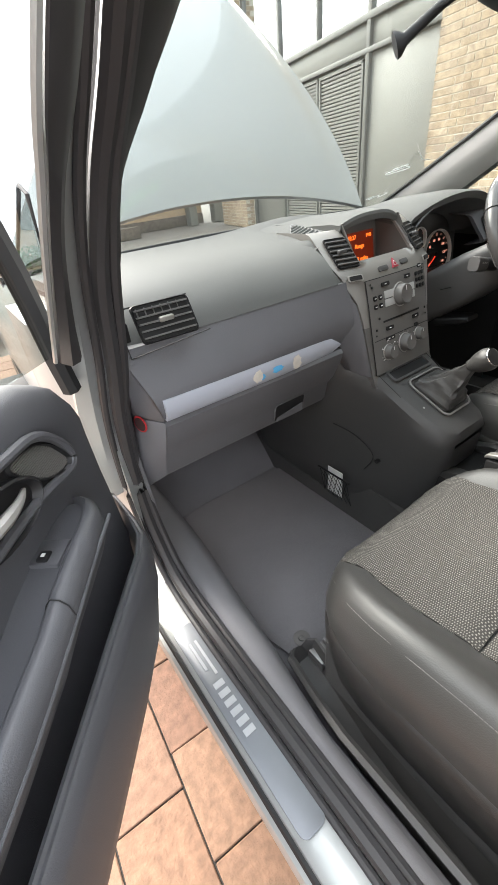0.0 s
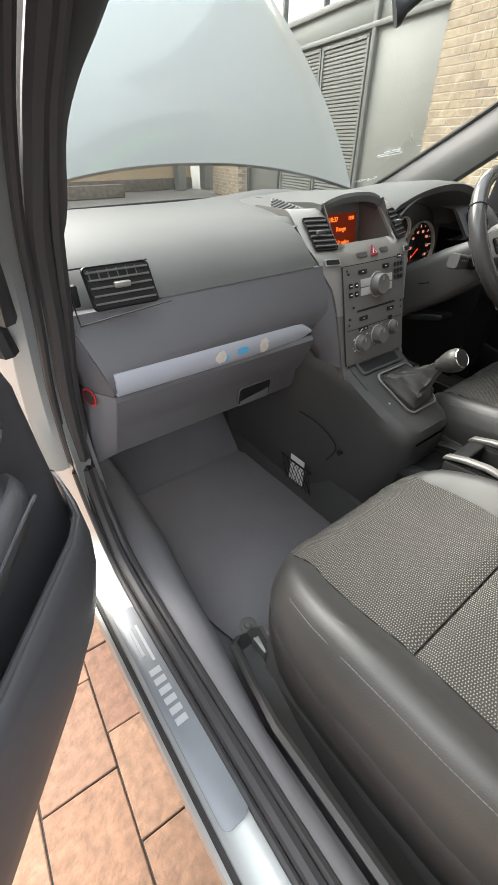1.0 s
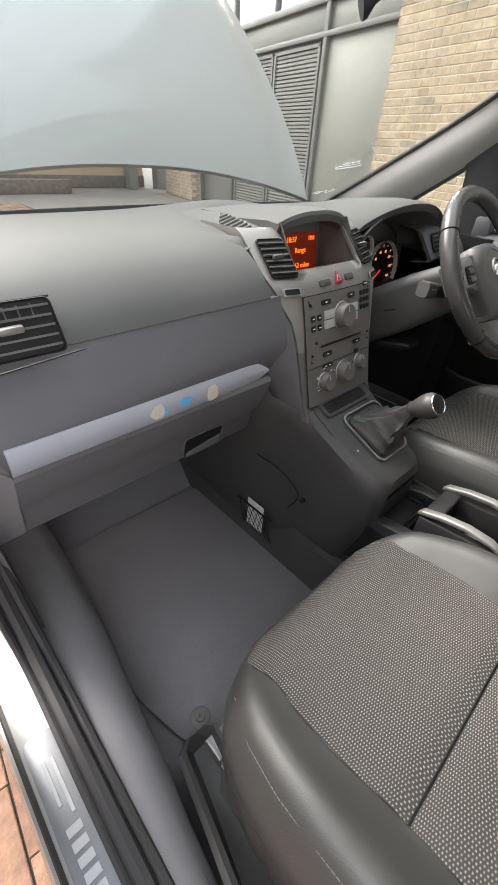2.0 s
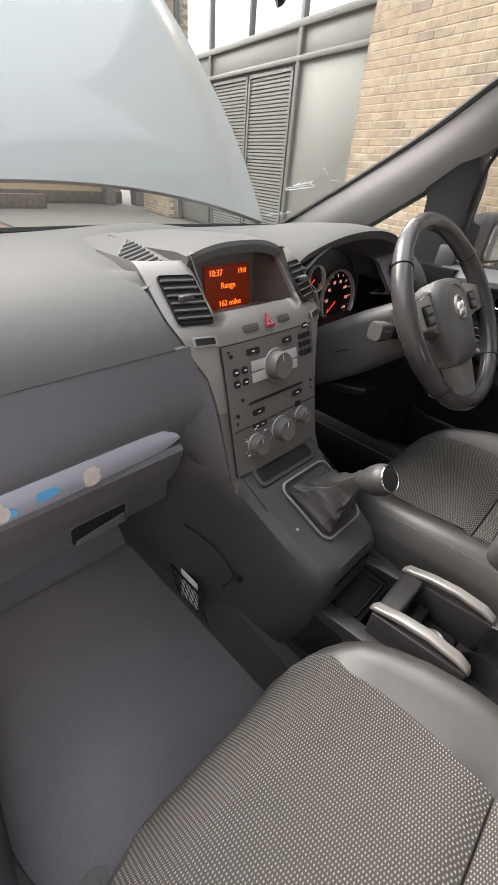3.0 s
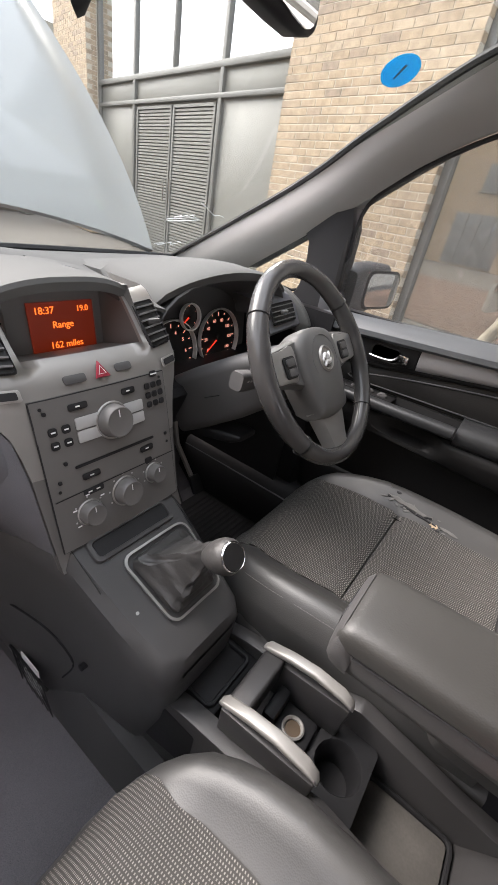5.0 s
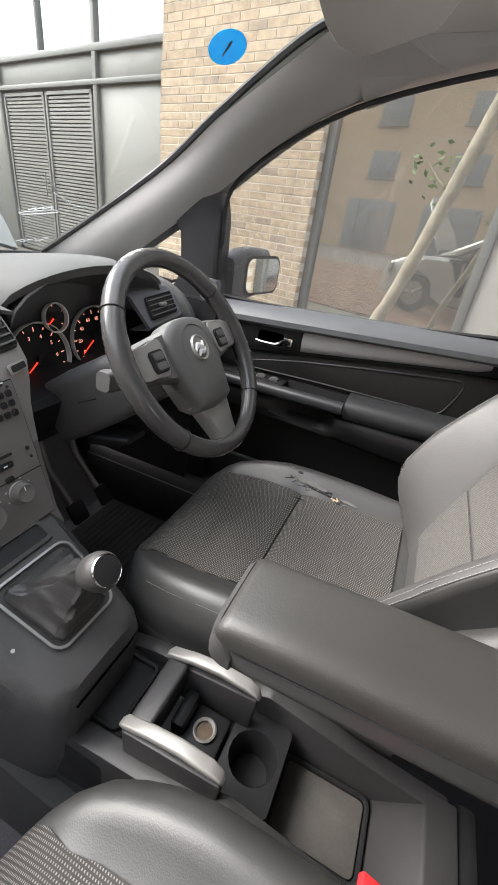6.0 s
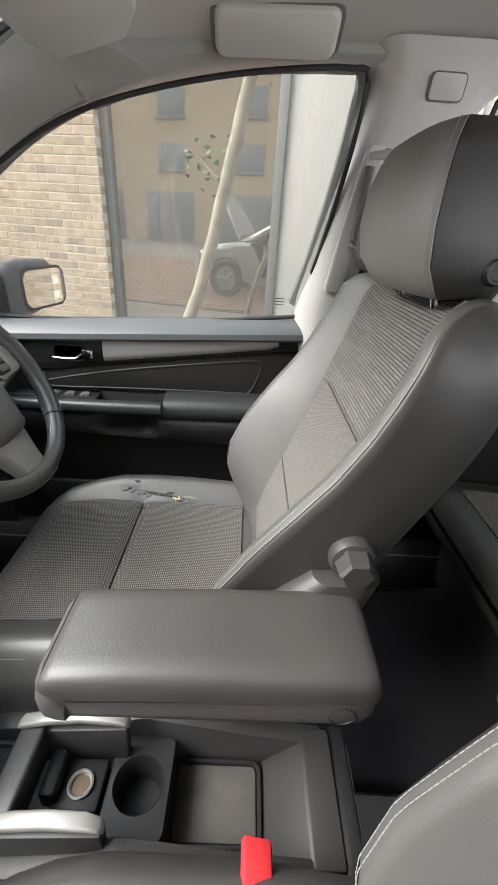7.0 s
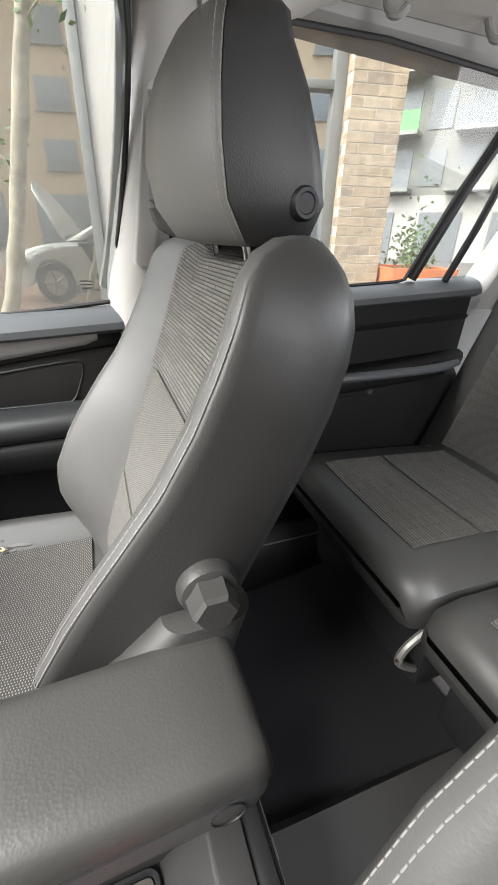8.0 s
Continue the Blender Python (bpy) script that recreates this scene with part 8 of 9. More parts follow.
    bm = bmesh.new()
    tube(bm, spline([c + V(0.004, 0.04, 0.004), c + V(0.010, 0.02, 0.004), c + V(0.012, -0.01, 0.006), c + V(0.006, -0.045, 0.006)], 5), [0.002 + 0.005 * min(1, k / 9) for k in range(16)], 8, flat=0.8)
    part("handle", bm, SATIN, dish, "satin pull handle")
    # window with its frame
    out = [V(-a, b, c) for a, b, c in ((0.716, 0.06, 0.935), (0.708, 0.03, 1.045), (0.69, -0.04, 1.16), (0.668, -0.13, 1.25), (0.65, -0.24, 1.32), (0.63, -0.4, 1.36), (0.615, -0.56, 1.38), (0.612, -0.655, 1.383), (0.64, -0.668, 1.23), (0.68, -0.64, 1.08), (0.712, -0.615, 0.99))]
    bm = bmesh.new()
    plate(bm, out, (-0.004, 0, 0))
    g = part("window_pane", bm, GLASS, d, "clear side window")
    g.visible_shadow = False
    bm = bmesh.new()
    tube(bm, spline([V(-0.72, 0.078, 0.88)] + out, 3), 0.014, 8)
    part("window_frame", bm, RUBBER, d, "black window frame")
    return d


door_right = door("front_door", 1, "closed front door with dark trim panel and satin strip")
door_left = open_door()
door_left.rotation_euler = (0, 0, radians(-38.5))
door("rear_door", 1, "closed rear door with dark trim and side window", True)
door("rear_door", -1, "closed rear door with dark plastic trim panel", True)

# mark etched on the driver's window
bm = bmesh.new()
for k, (w, z) in enumerate(((0.022, 0.006), (0.022, 0.0), (0.016, -0.006))):
    plate(bm, [V(0.7075, -0.580 - w / 2, 1.012 + z), V(0.7075, -0.580 + w / 2, 1.012 + z), V(0.7070, -0.580 + w / 2, 1.014 + z), V(0.7070, -0.580 - w / 2, 1.014 + z)], (-0.0006, 0, 0))
part("window_mark", bm, RADIO, door_right, "small etched safety mark")

# ---- mirrors, visors, roof fittings ----
def side_mirror(s):
    m = thing("side_mirror", (s * 0.74, 0.08, 0.94), "dark plastic door mirror with bright glass", "mirror", "door mirrors")
    bm = bmesh.new()
    rings = []
    for t, x, w, h in ((0, 0.735, 0.07, 0.09), (0.3, 0.765, 0.09, 0.125), (0.6, 0.83, 0.09, 0.13), (0.9, 0.93, 0.08, 0.115), (1.0, 0.962, 0.05, 0.085), (1.02, 0.97, 0.02, 0.05)):
        rings.append(put(rounded(w * 0.55, h, w * 0.19), V(s * x, 0.058 - 0.012 * t, 0.985 + 0.008 * t), (0, 1, 0), (0, 0, 1)))
    loft(bm, rings)
    part("housing", bm, DOOR_BLUE, m)
    bm = bmesh.new()
    rr = [(a, b) for a, b in rounded(0.17, 0.10, 0.028)]
    plate(bm, put(rr, V(s * 0.862, 0.016, 0.988), (1, -s * 0.20, 0), (0, 0, 1)), (0, -0.004, 0), 0.001)
    part("mirror_surround", bm, BLACK, m)
    bm = bmesh.new()
    plate(bm, put([(a * 0.9, b * 0.86) for a, b in rr], V(s * 0.862, 0.0115, 0.988), (1, -s * 0.20, 0), (0, 0, 1)), (0, -0.002, 0))
    part("mirror_face", bm, MIRROR, m, "bright mirror glass")
    bm = bmesh.new()
    box(bm, (min(s * 0.69, s * 0.76), 0.06, 0.92), (max(s * 0.69, s * 0.76), 0.11, 0.98), 0.01)
    part("mirror_foot", bm, DOOR_BLUE, m)
    return m


side_mirror(1)

im = thing("rear_view_mirror", (0.04, -0.03, 1.32), "black rear-view mirror hung from the windscreen", "mirror")
bm = bmesh.new()
rings = []
for t in range(9):
    u = -1 + t / 4
    h = 0.034 * (1 - 0.35 * u * u) * (1 if abs(u) < 1 else 0.6)
    rings.append(put(rounded(0.035 if abs(u) < 1 else 0.02, 2 * h, 0.012), V(0.058 + 0.118 * u, -0.045 - 0.01 * u, 1.318 - 0.020 * u), (0, 1, 0), (0, 0.1, 1)))
loft(bm, rings)
part("mirror_shell", bm, BLACK, im)
bm = bmesh.new()
plate(bm, put([(a, b) for a, b in rounded(0.21, 0.048, 0.02)], V(0.058, -0.0635, 1.318), (1, -0.08, -0.17), (0.17, 0.1, 1)), (0, -0.002, 0))
part("mirror_face", bm, MIRROR, im)
bm = bmesh.new()
tube(bm, [V(0.070, -0.03, 1.322), V(0.080, 0.02, 1.335), V(0.068, 0.06, 1.318), V(0.040, 0.088, 1.293), V(0.026, 0.100, 1.281), V(0.018, 0.108, 1.276), V(0.014, 0.112, 1.274)], [0.012, 0.009, 0.008, 0.009, 0.010, 0.020, 0.021], 12)
part("mirror_stem", bm, BLACK, im)

for s in (-1, 1):
    v = thing("sun_visor", (s * 0.34, -0.24, 1.39), "grey folding sun visor under the roof lining", "sun visor", "sun visors")
    bm = bmesh.new()
    o = [(s * 0.15, -0.215, 1.412), (s * 0.44, -0.195, 1.385), (s * 0.468, -0.205, 1.370), (s * 0.486, -0.245, 1.360), (s * 0.480, -0.335, 1.385), (s * 0.44, -0.36, 1.402), (s * 0.16, -0.37, 1.42)]
    plate(bm, [V(*p) + V(0, 0, -0.028) for p in o], (0, 0.003, 0.016), 0.006)
    part("visor_panel", bm, HEADLINER, v)
    bm = bmesh.new()
    tube(bm, [(s * 0.12, -0.215, 1.41), (s * 0.50, -0.205, 1.385)], 0.006, 8)
    part("visor_rod", bm, PILLAR, v)
hold = thing("glasses_holder", (0.54, -0.53, 1.40), "pale grey fold-down glasses holder over the door", "holder")
bm = bmesh.new()
rr = rounded(0.175, 0.062, 0.014)
loft(bm, [put([(a * k, b * k) for a, b in rr], V(0.553, -0.53, 1.402) + V(-0.55, 0, -0.8) * o, (0, 1, -0.03), (0.8, 0, -0.55)) for k, o in ((1.0, -0.012), (1.0, 0.006), (0.97, 0.010), (0.92, 0.012))])
part("lid", bm, HEADLINER, hold, "smooth rounded lid")
bm = bmesh.new()
loft(bm, [put([(a * k, b * k) for a, b in rr], V(0.553, -0.53, 1.402) + V(-0.55, 0, -0.8) * o, (0, 1, -0.03), (0.8, 0, -0.55)) for k, o in ((1.07, -0.004), (1.07, 0.001), (1.01, 0.001), (1.01, -0.004))], caps=False)
part("gap_rim", bm, RADIO, hold)
for y in (-1.05, -1.25):
    g = thing("coat_hook", (0.56, y, 1.41), "small grey hook on the roof rail", "hook", "roof hooks")
    bm = bmesh.new()
    tube(bm, spline([(0.575, y, 1.42), (0.56, y, 1.395), (0.55, y - 0.01, 1.39), (0.545, y - 0.02, 1.40)], 4), 0.006, 8)
    part("hook", bm, PILLAR, g)
# pillar airbag label and blue windscreen sticker
bm = bmesh.new()
plate(bm, put(rounded(0.06, 0.016, 0.006), V(0.632, -0.10, 1.300), (0.12, 1, -0.55), (-0.4, 0.5, 0.8)), (-0.002, -0.002, -0.002), 0.0006)
part("pillar_badge", bm, PILLAR, car, "small raised oblong badge")
sticker = thing("screen_sticker", (0.464, -0.04, 1.34), "round blue sticker inside the windscreen", "sticker")
bm = bmesh.new()
lathe(bm, [(0, 0), (0.029, 0), (0.029, 0.0008), (0, 0.0008)], (0.464, -0.044, 1.338), (-0.25, -0.45, -0.86), 32)
part("disc", bm, BLUE, sticker, "blue disc")
bm = bmesh.new()
nrm = V(-0.25, -0.45, -0.86).normalized()
up_ = (V(0, 0, 1) - nrm * nrm.z).normalized()
plate(bm, put([(-0.0015, -0.014), (0.0008, -0.014), (0.002, 0.012), (-0.002, 0.012)], V(0.464, -0.044, 1.338) + nrm * 0.001, up_.cross(nrm), up_), nrm * 0.0006)
part("disc_mark", bm, DASH_LOW, sticker)
# white marks scratched on the windscreen
for path in ([(0.495, 0.366, 1.121), (0.55, 0.392, 1.109), (0.602, 0.418, 1.0975), (0.622, 0.416, 1.0985), (0.648, 0.424, 1.0955)],
             [(0.490, 0.474, 1.072), (0.560, 0.446, 1.084), (0.580, 0.456, 1.079), (0.512, 0.484, 1.068), (0.490, 0.474, 1.072)],
             [(0.505, 0.462, 1.079), (0.515, 0.448, 1.085), (0.52, 0.458, 1.081), (0.532, 0.442, 1.088), (0.536, 0.452, 1.084), (0.55, 0.436, 1.091), (0.556, 0.446, 1.086)],
             [(0.605, 0.645, 0.990), (0.625, 0.628, 0.998), (0.64, 0.644, 0.991), (0.625, 0.65, 0.988), (0.652, 0.622, 1.000), (0.668, 0.64, 0.992), (0.69, 0.616, 1.003), (0.668, 0.612, 1.005)]):
    bm = bmesh.new()
    tube(bm, [p + V(0, -0.003, -0.006) for p in spline(path, 5)], 0.0011, 5)
    part("windscreen_mark", bm, ETCH, car, "thin white scratched mark")

# ---- belts ----
b = thing("seat_belt", (0.60, -0.72, 0.75), "black seat belt with grey upper guide", "seat belt")
bm = bmesh.new()
sheet(bm, [[V(0.585, -0.715 - 0.0 * k, 1.10 - 0.06 * k) + V(0.004 * k, 0.006 * math.sin(k), 0), V(0.583, -0.765, 1.10 - 0.06 * k) + V(0.004 * k, 0, 0)] for k in range(10)], (-0.002, 0, 0))
part("webbing", bm, BLACK, b, "black webbing")
bm = bmesh.new()
tube(bm, spline([(0.588, -0.703, 1.255), (0.585, -0.697, 1.18), (0.583, -0.695, 1.125), (0.578, -0.715, 1.105), (0.572, -0.75, 1.098), (0.575, -0.775, 1.105)], 5), 0.008, 8)
part("belt_guide", bm, RADIO, b, "grey belt guide")
bm = bmesh.new()
tube(bm, [(0.597, -0.700, 1.27), (0.593, -0.735, 1.275)], 0.008, 8)
part("guide_track", bm, PILLAR, b)

# ---- floor: mats, pedals, seat track cover ----
mat = thing("floor_mat", (-0.3, 0.15, 0.24), "dark grey carpet mat in the passenger footwell", "floor mat", "floor mats")
bm = bmesh.new()
o = [(p.x, p.y) for p in spline([(-0.55, -0.10, 0), (-0.50, -0.20, 0), (-0.30, -0.235, 0), (-0.11, -0.20, 0), (-0.095, 0.0, 0), (-0.115, 0.25, 0), (-0.12, 0.35, 0), (-0.30, 0.37, 0), (-0.50, 0.36, 0), (-0.555, 0.2, 0), (-0.565, 0.02, 0)], 4, closed=True)]
plate(bm, [(x, y, 0.2365) for x, y in o], (0, 0, 0.007), 0.002)
part("carpet", bm, MAT, mat, "worn carpet pile")
bm = bmesh.new()
lathe(bm, [(0.019, 0), (0.019, 0.002), (0.015, 0.004), (0.009, 0.004), (0.008, 0.007), (0.004, 0.008), (0, 0.006)], (-0.492, -0.152, 0.2435), (0, 0, 1), 22)
part("mat_button", bm, RADIO, mat, "round grey mat fixing")
mat2 = thing("floor_mat", (0.4, 0.15, 0.24), "black rubber mat under the pedals", "floor mat", "floor mats")
bm = bmesh.new()
plate(bm, [(x, y, 0.2365) for x, y in ((0.12, -0.2), (0.60, -0.2), (0.61, 0.33), (0.13, 0.33))], (0, 0, 0.006), 0.002)
part("rubber_sheet", bm, RUBBER, mat2)
bm = bmesh.new()
for k in range(16):
    box(bm, (0.32, 0.02 + 0.018 * k, 0.2425), (0.58, 0.028 + 0.018 * k, 0.2455), 0.001, 1)
part("mat_ribs", bm, RUBBER, mat2)
mat3 = thing("floor_mat", (0.4, -0.9, 0.24), "rear carpet mat, widened and blackened for the floor's shade", "floor mat", "floor mats")
bm = bmesh.new()
# spans the whole rear floor to paint its shade
sheet(bm, [[V(x, y, z) for x in (-0.585, -0.2, 0.2, 0.585)] for y, z in ((-0.58, 0.2435), (-0.80, 0.2445), (-0.90, 0.258), (-1.06, 0.279), (-1.14, 0.290))], (0, 0, -0.005))
part("carpet", bm, REAR_SHADE, mat3)
for x, w in ((0.30, 0.045), (0.40, 0.05), (0.50, 0.04)):
    p = thing("pedal", (x, 0.33, 0.30), "black rubber foot pedal on a steel arm", "pedal", "foot pedals")
    bm = bmesh.new()
    plate(bm, put(rounded(w, 0.06, 0.006), (x, 0.28, 0.345), (1, 0, 0), (0, 0.5, 0.85)), (0, 0.01, -0.006), 0.002)
    pad = part("pedal_pad", bm, RUBBER, p)
    bm = bmesh.new()
    tube(bm, [(x, 0.295, 0.345), (x, 0.38, 0.45), (x, 0.42, 0.62)], 0.008, 8)
    part("pedal_arm", bm, SATIN, p)
cover = thing("seat_track_cover", (-0.56, -0.4, 0.24), "long dark plastic tray beside the seat rail", "tray")
bm = bmesh.new()
sheet(bm, [[V(x0, y, z0), V(x0 + 0.008, y, z0 + 0.004), V(x0 + 0.016, y, z0 - 0.002), V(x0 + 0.03, y, zf), V(x1 - 0.02, y, zf), V(x1 - 0.006, y, z1), V(x1, y, z1)] for y, x0, x1, z0, zf, z1 in ((-0.175, -0.545, -0.495, 0.285, 0.275, 0.28), (-0.19, -0.565, -0.485, 0.30, 0.25, 0.29), (-0.28, -0.585, -0.50, 0.325, 0.25, 0.295), (-0.36, -0.605, -0.515, 0.37, 0.25, 0.30), (-0.45, -0.607, -0.525, 0.38, 0.25, 0.30), (-0.6, -0.608, -0.53, 0.385, 0.25, 0.30), (-0.8, -0.608, -0.53, 0.385, 0.25, 0.30))], (0, 0, -0.006))
part("tray_shell", bm, CONSOLE, cover)


# ---- building beside the car ----
BO, BU, BN = V(4.3, 1.35, 0), V(0.225, 0.9744, 0), V(-0.9744, 0.225, 0)


def wall_at(s, z, d=0.0):
    """A place on the facade: s along it, z up, d out towards the car."""
    return BO + BU * s + BN * d + V(0, 0, z)


def block(bm, s0, s1, z0, z1, d0, d1, bevel=0.0):
    return hexa(bm, [wall_at(s0, z0, d0), wall_at(s1, z0, d0), wall_at(s1, z0, d1), wall_at(s0, z0, d1), wall_at(s0, z1, d0), wall_at(s1, z1, d0), wall_at(s1, z1, d1), wall_at(s0, z1, d1)], bevel)


building = thing("building", wall_at(0, 0, -3), "modern buff brick building with grey metal panels and tall windows", "building")
TOP = 6.5
for s0, s1, d0 in ((-0.415, 1.80, -1.2), (7.65, 9.4, -1.2), (-4.60, -4.15, -0.6)):
    bm = bmesh.new()
    block(bm, s0 + 0.004, s1 - 0.004, 0, TOP, d0, -0.004)
    part("brick_pier", bm, MORTAR, building, "pale mortar core of a brick pier")
# grey bay: panels, frames, louvred doors, high windows
bm = bmesh.new()
block(bm, 1.75, 7.7, 0, 2.74, -0.42, -0.30)
part("bay_backing", bm, GREY_PANEL, building)
for s0, s1, z0, z1 in ((1.80, 3.36, 0.05, 2.38), (1.80, 3.36, 2.44, 2.72), (3.44, 6.04, 2.44, 2.72), (6.12, 7.65, 0.05, 2.38), (6.12, 7.65, 2.44, 2.72)):
    bm = bmesh.new()
    block(bm, s0, s1, z0, z1, -0.30, -0.275, 0.006)
    part("metal_panel", bm, GREY_PANEL, building, "flat grey metal panel")
for s0, s1, z0, z1 in ((3.36, 3.44, 0, TOP), (6.04, 6.12, 0, TOP), (1.80, 1.86, 2.7, TOP), (7.55, 7.65, 0, TOP), (1.80, 7.65, 2.38, 2.44), (1.80, 7.65, 2.72, 2.80), (4.70, 4.76, 2.8, TOP), (1.8, 7.6, 4.6, 4.7)):
    bm = bmesh.new()
    block(bm, s0, s1, z0, z1, -0.30, -0.225 + 0.004 * (s1 - s0 > 1), 0.006)
    part("window_frame", bm, GREY_FRAME, building, "grey metal frame bar")
for s0, s1 in ((3.50, 4.70), (4.74, 5.98)):
    bm = bmesh.new()
    for a, b, z0, z1 in ((s0, s0 + 0.05, 0.04, 2.34), (s1 - 0.05, s1, 0.04, 2.34), (s0, s1, 2.30, 2.34), (s0, s1, 0.04, 0.09)):
        block(bm, a, b, z0, z1, -0.30, -0.24)
    leaf = part("louvre_door", bm, GREY_FRAME, building, "grey louvred plant-room door")
    me = None
    for k in range(46):
        z = 0.12 + 2.17 * k / 45.5
        if me is None:
            bm = bmesh.new()
            hexa(bm, [wall_at(s0 + 0.05, z, -0.30), wall_at(s1 - 0.05, z, -0.30), wall_at(s1 - 0.05, z - 0.012, -0.258), wall_at(s0 + 0.05, z - 0.012, -0.258), wall_at(s0 + 0.05, z + 0.034, -0.30), wall_at(s1 - 0.05, z + 0.034, -0.30), wall_at(s1 - 0.05, z + 0.018, -0.258), wall_at(s0 + 0.05, z + 0.018, -0.258)])
            sl = part("slat", bm, GREY_PANEL, leaf, sharp=20)
            me, zz = sl.data, z
        else:
            sl = new("slat", me)
            sl.parent = leaf
            sl.location = (0, 0, z - zz)
for s0, s1 in ((1.86, 3.36), (3.44, 4.70), (4.76, 6.04), (6.12, 7.55)):
    for z0, z1 in ((2.80, 4.6), (4.7, TOP)):
        bm = bmesh.new()
        block(bm, s0, s1, z0, z1, -0.29, -0.27)
        part("window_pane", bm, SKY_GLASS, building, "tall pane that mirrors the pale sky")
bm = bmesh.new()
tube(bm, [wall_at(4.62, 0.95, -0.20), wall_at(4.62, 1.3, -0.20)], 0.014, 8)
tube(bm, [wall_at(4.82, 0.95, -0.20), wall_at(4.82, 1.3, -0.20)], 0.014, 8)
part("door_pull", bm, CHROME, building)
# shop front
bm = bmesh.new()
plate(bm, [wall_at(-0.50, 0.10, -0.13), wall_at(-2.05, 0.10, -0.27), wall_at(-2.05, 2.9, -0.27), wall_at(-0.50, 2.9, -0.13)], (0.02, 0, 0))
part("shop_pane", bm, SHOP_GLASS, building, "dark shop pane that mirrors the street")
for s0, s1, z0, z1 in ((-0.50, -0.415, 0, 2.95), (-2.13, -2.05, 0, 2.95), (-2.05, -0.5, 0, 0.10), (-2.05, -0.5, 2.88, 2.95)):
    bm = bmesh.new()
    block(bm, s0, s1, z0, z1, -0.3, -0.08, 0.005)
    part("window_frame", bm, GREY_FRAME, building)
for a, b in ((-3.2, -2.13), (-3.60, -3.205)):
    bm = bmesh.new()
    block(bm, a, b, 0, 2.95, -0.3, -0.11, 0.006)
    part("render_panel", bm, BEIGE_PANEL, building, "smooth beige-grey panel")
bm = bmesh.new()
block(bm, -4.15, -0.415, 2.95, TOP, -0.4, -0.05)
part("upper_wall", bm, BEIGE_PANEL, building)
bm = bmesh.new()
block(bm, -4.05, -3.62, 0.0, 2.95, -0.25, -0.2)
part("window_pane", bm, SKY_GLASS, building)
for s0, s1, z0, z1 in ((-4.15, -4.05, 0, 2.95), (-3.66, -3.60, 0, 2.95), (-4.05, -3.66, 2.16, 2.22)):
    bm = bmesh.new()
    block(bm, s0, s1, z0, z1, -0.3, -0.14, 0.005)
    part("window_frame", bm, GREY_FRAME, building)
bm = bmesh.new()
block(bm, -4.6, 9.4, TOP, TOP + 0.25, -6, 0.1)
part("roof", bm, GREY_FRAME, building, "flat roof edge")
bm = bmesh.new()
block(bm, -4.55, 9.35, 0, TOP, -6, -0.62)
part("wall", bm, BEIGE_PANEL, building)

# ---- young tree on the pavement ----
tree = thing("tree", (2.3, 0.0, 0), "young leaning tree with pale knotty trunk and thin crown", "tree")
rng = random.Random(3)
spine = spline([(2.3, 0.02, -0.05), (2.3, -0.02, 0.2), (2.3, -0.10, 0.5), (2.31, -0.20, 0.78), (2.30, -0.33, 1.25), (2.30, -0.47, 1.85), (2.31, -0.60, 2.4), (2.30, -0.68, 3.2)], 6)
bm = bmesh.new()
tube(bm, [p + V(rng.uniform(-0.004, 0.004), rng.uniform(-0.004, 0.004), 0) for p in spine], [0.043 - 0.018 * k / (len(spine) - 1) + 0.003 * rng.random() + (0.006 if k in (14, 21, 27) else 0) for k in range(len(spine))], 12)
part("trunk", bm, BARK, tree, "pale knotty bark")
tips = []
for k in range(12):
    a = spine[min(len(spine) - 1, 31 + k)]
    d = V(rng.uniform(-1, 1), rng.uniform(-1, 1), rng.uniform(0.2, 0.9)).normalized()
    L = rng.uniform(0.3, 0.8)
    bm = bmesh.new()
    path = [a, a + d * L * 0.5 + V(0, 0, 0.03), a + d * L]
    tube(bm, path, [0.008, 0.005, 0.002], 6)
    part("branch", bm, BARK, tree)
    tips += [mix(path[0], path[2], t) for t in (0.4, 0.55, 0.7, 0.85, 1.0)]


def leaves(bm, where, count, spread, size, rng):
    for _ in range(count):
        c = Vector(rng.choice(where)) + V(rng.gauss(0, spread), rng.gauss(0, spread), rng.gauss(0, spread))
        q = Euler((rng.uniform(0, 6.3), rng.uniform(0, 6.3), rng.uniform(0, 6.3))).to_matrix()
        L = size * rng.uniform(0.7, 1.3)
        pts = [(0, -L, 0), (L * 0.45, -L * 0.1, L * 0.08), (0, L, 0), (-L * 0.45, -L * 0.1, L * 0.08)]
        v = [bm.verts.new(c + q @ Vector(p)) for p in pts]
        bm.faces.new((v[0], v[1], v[2]))
        bm.faces.new((v[0], v[2], v[3]))


for z0, dy, dx in ((1.30, 0.16, 0.05), (1.85, -0.14, -0.04)):
    a = min(spine, key=lambda p: abs(p.z - z0))
    path = [a, a + V(dx, dy * 0.5, 0.06), a + V(dx * 1.6, dy, 0.14)]
    bm = bmesh.new()
    tube(bm, path, [0.005, 0.004, 0.002], 6)
    part("branch", bm, BARK, tree)
    bm = bmesh.new()
    leaves(bm, [mix(path[0], path[2], t) for t in (0.5, 0.75, 1.0)], 40, 0.06, 0.020, rng)
    part("sprig", bm, LEAF, tree, "small spray of green leaves")
bm = bmesh.new()
leaves(bm, [p for p in tips if p.z > 1.75], 260, 0.07, 0.035, rng)
crown = part("crown", bm, LEAF, tree, "sparse green leaves")

# ---- street beyond ----
far = thing("end_building", (3, 12, 0), "tan rendered building with dark brick plinth and windows", "building")
bm = bmesh.new()
box(bm, (-9, 12.0, 0.28), (6.6, 20, 3.2), 0)
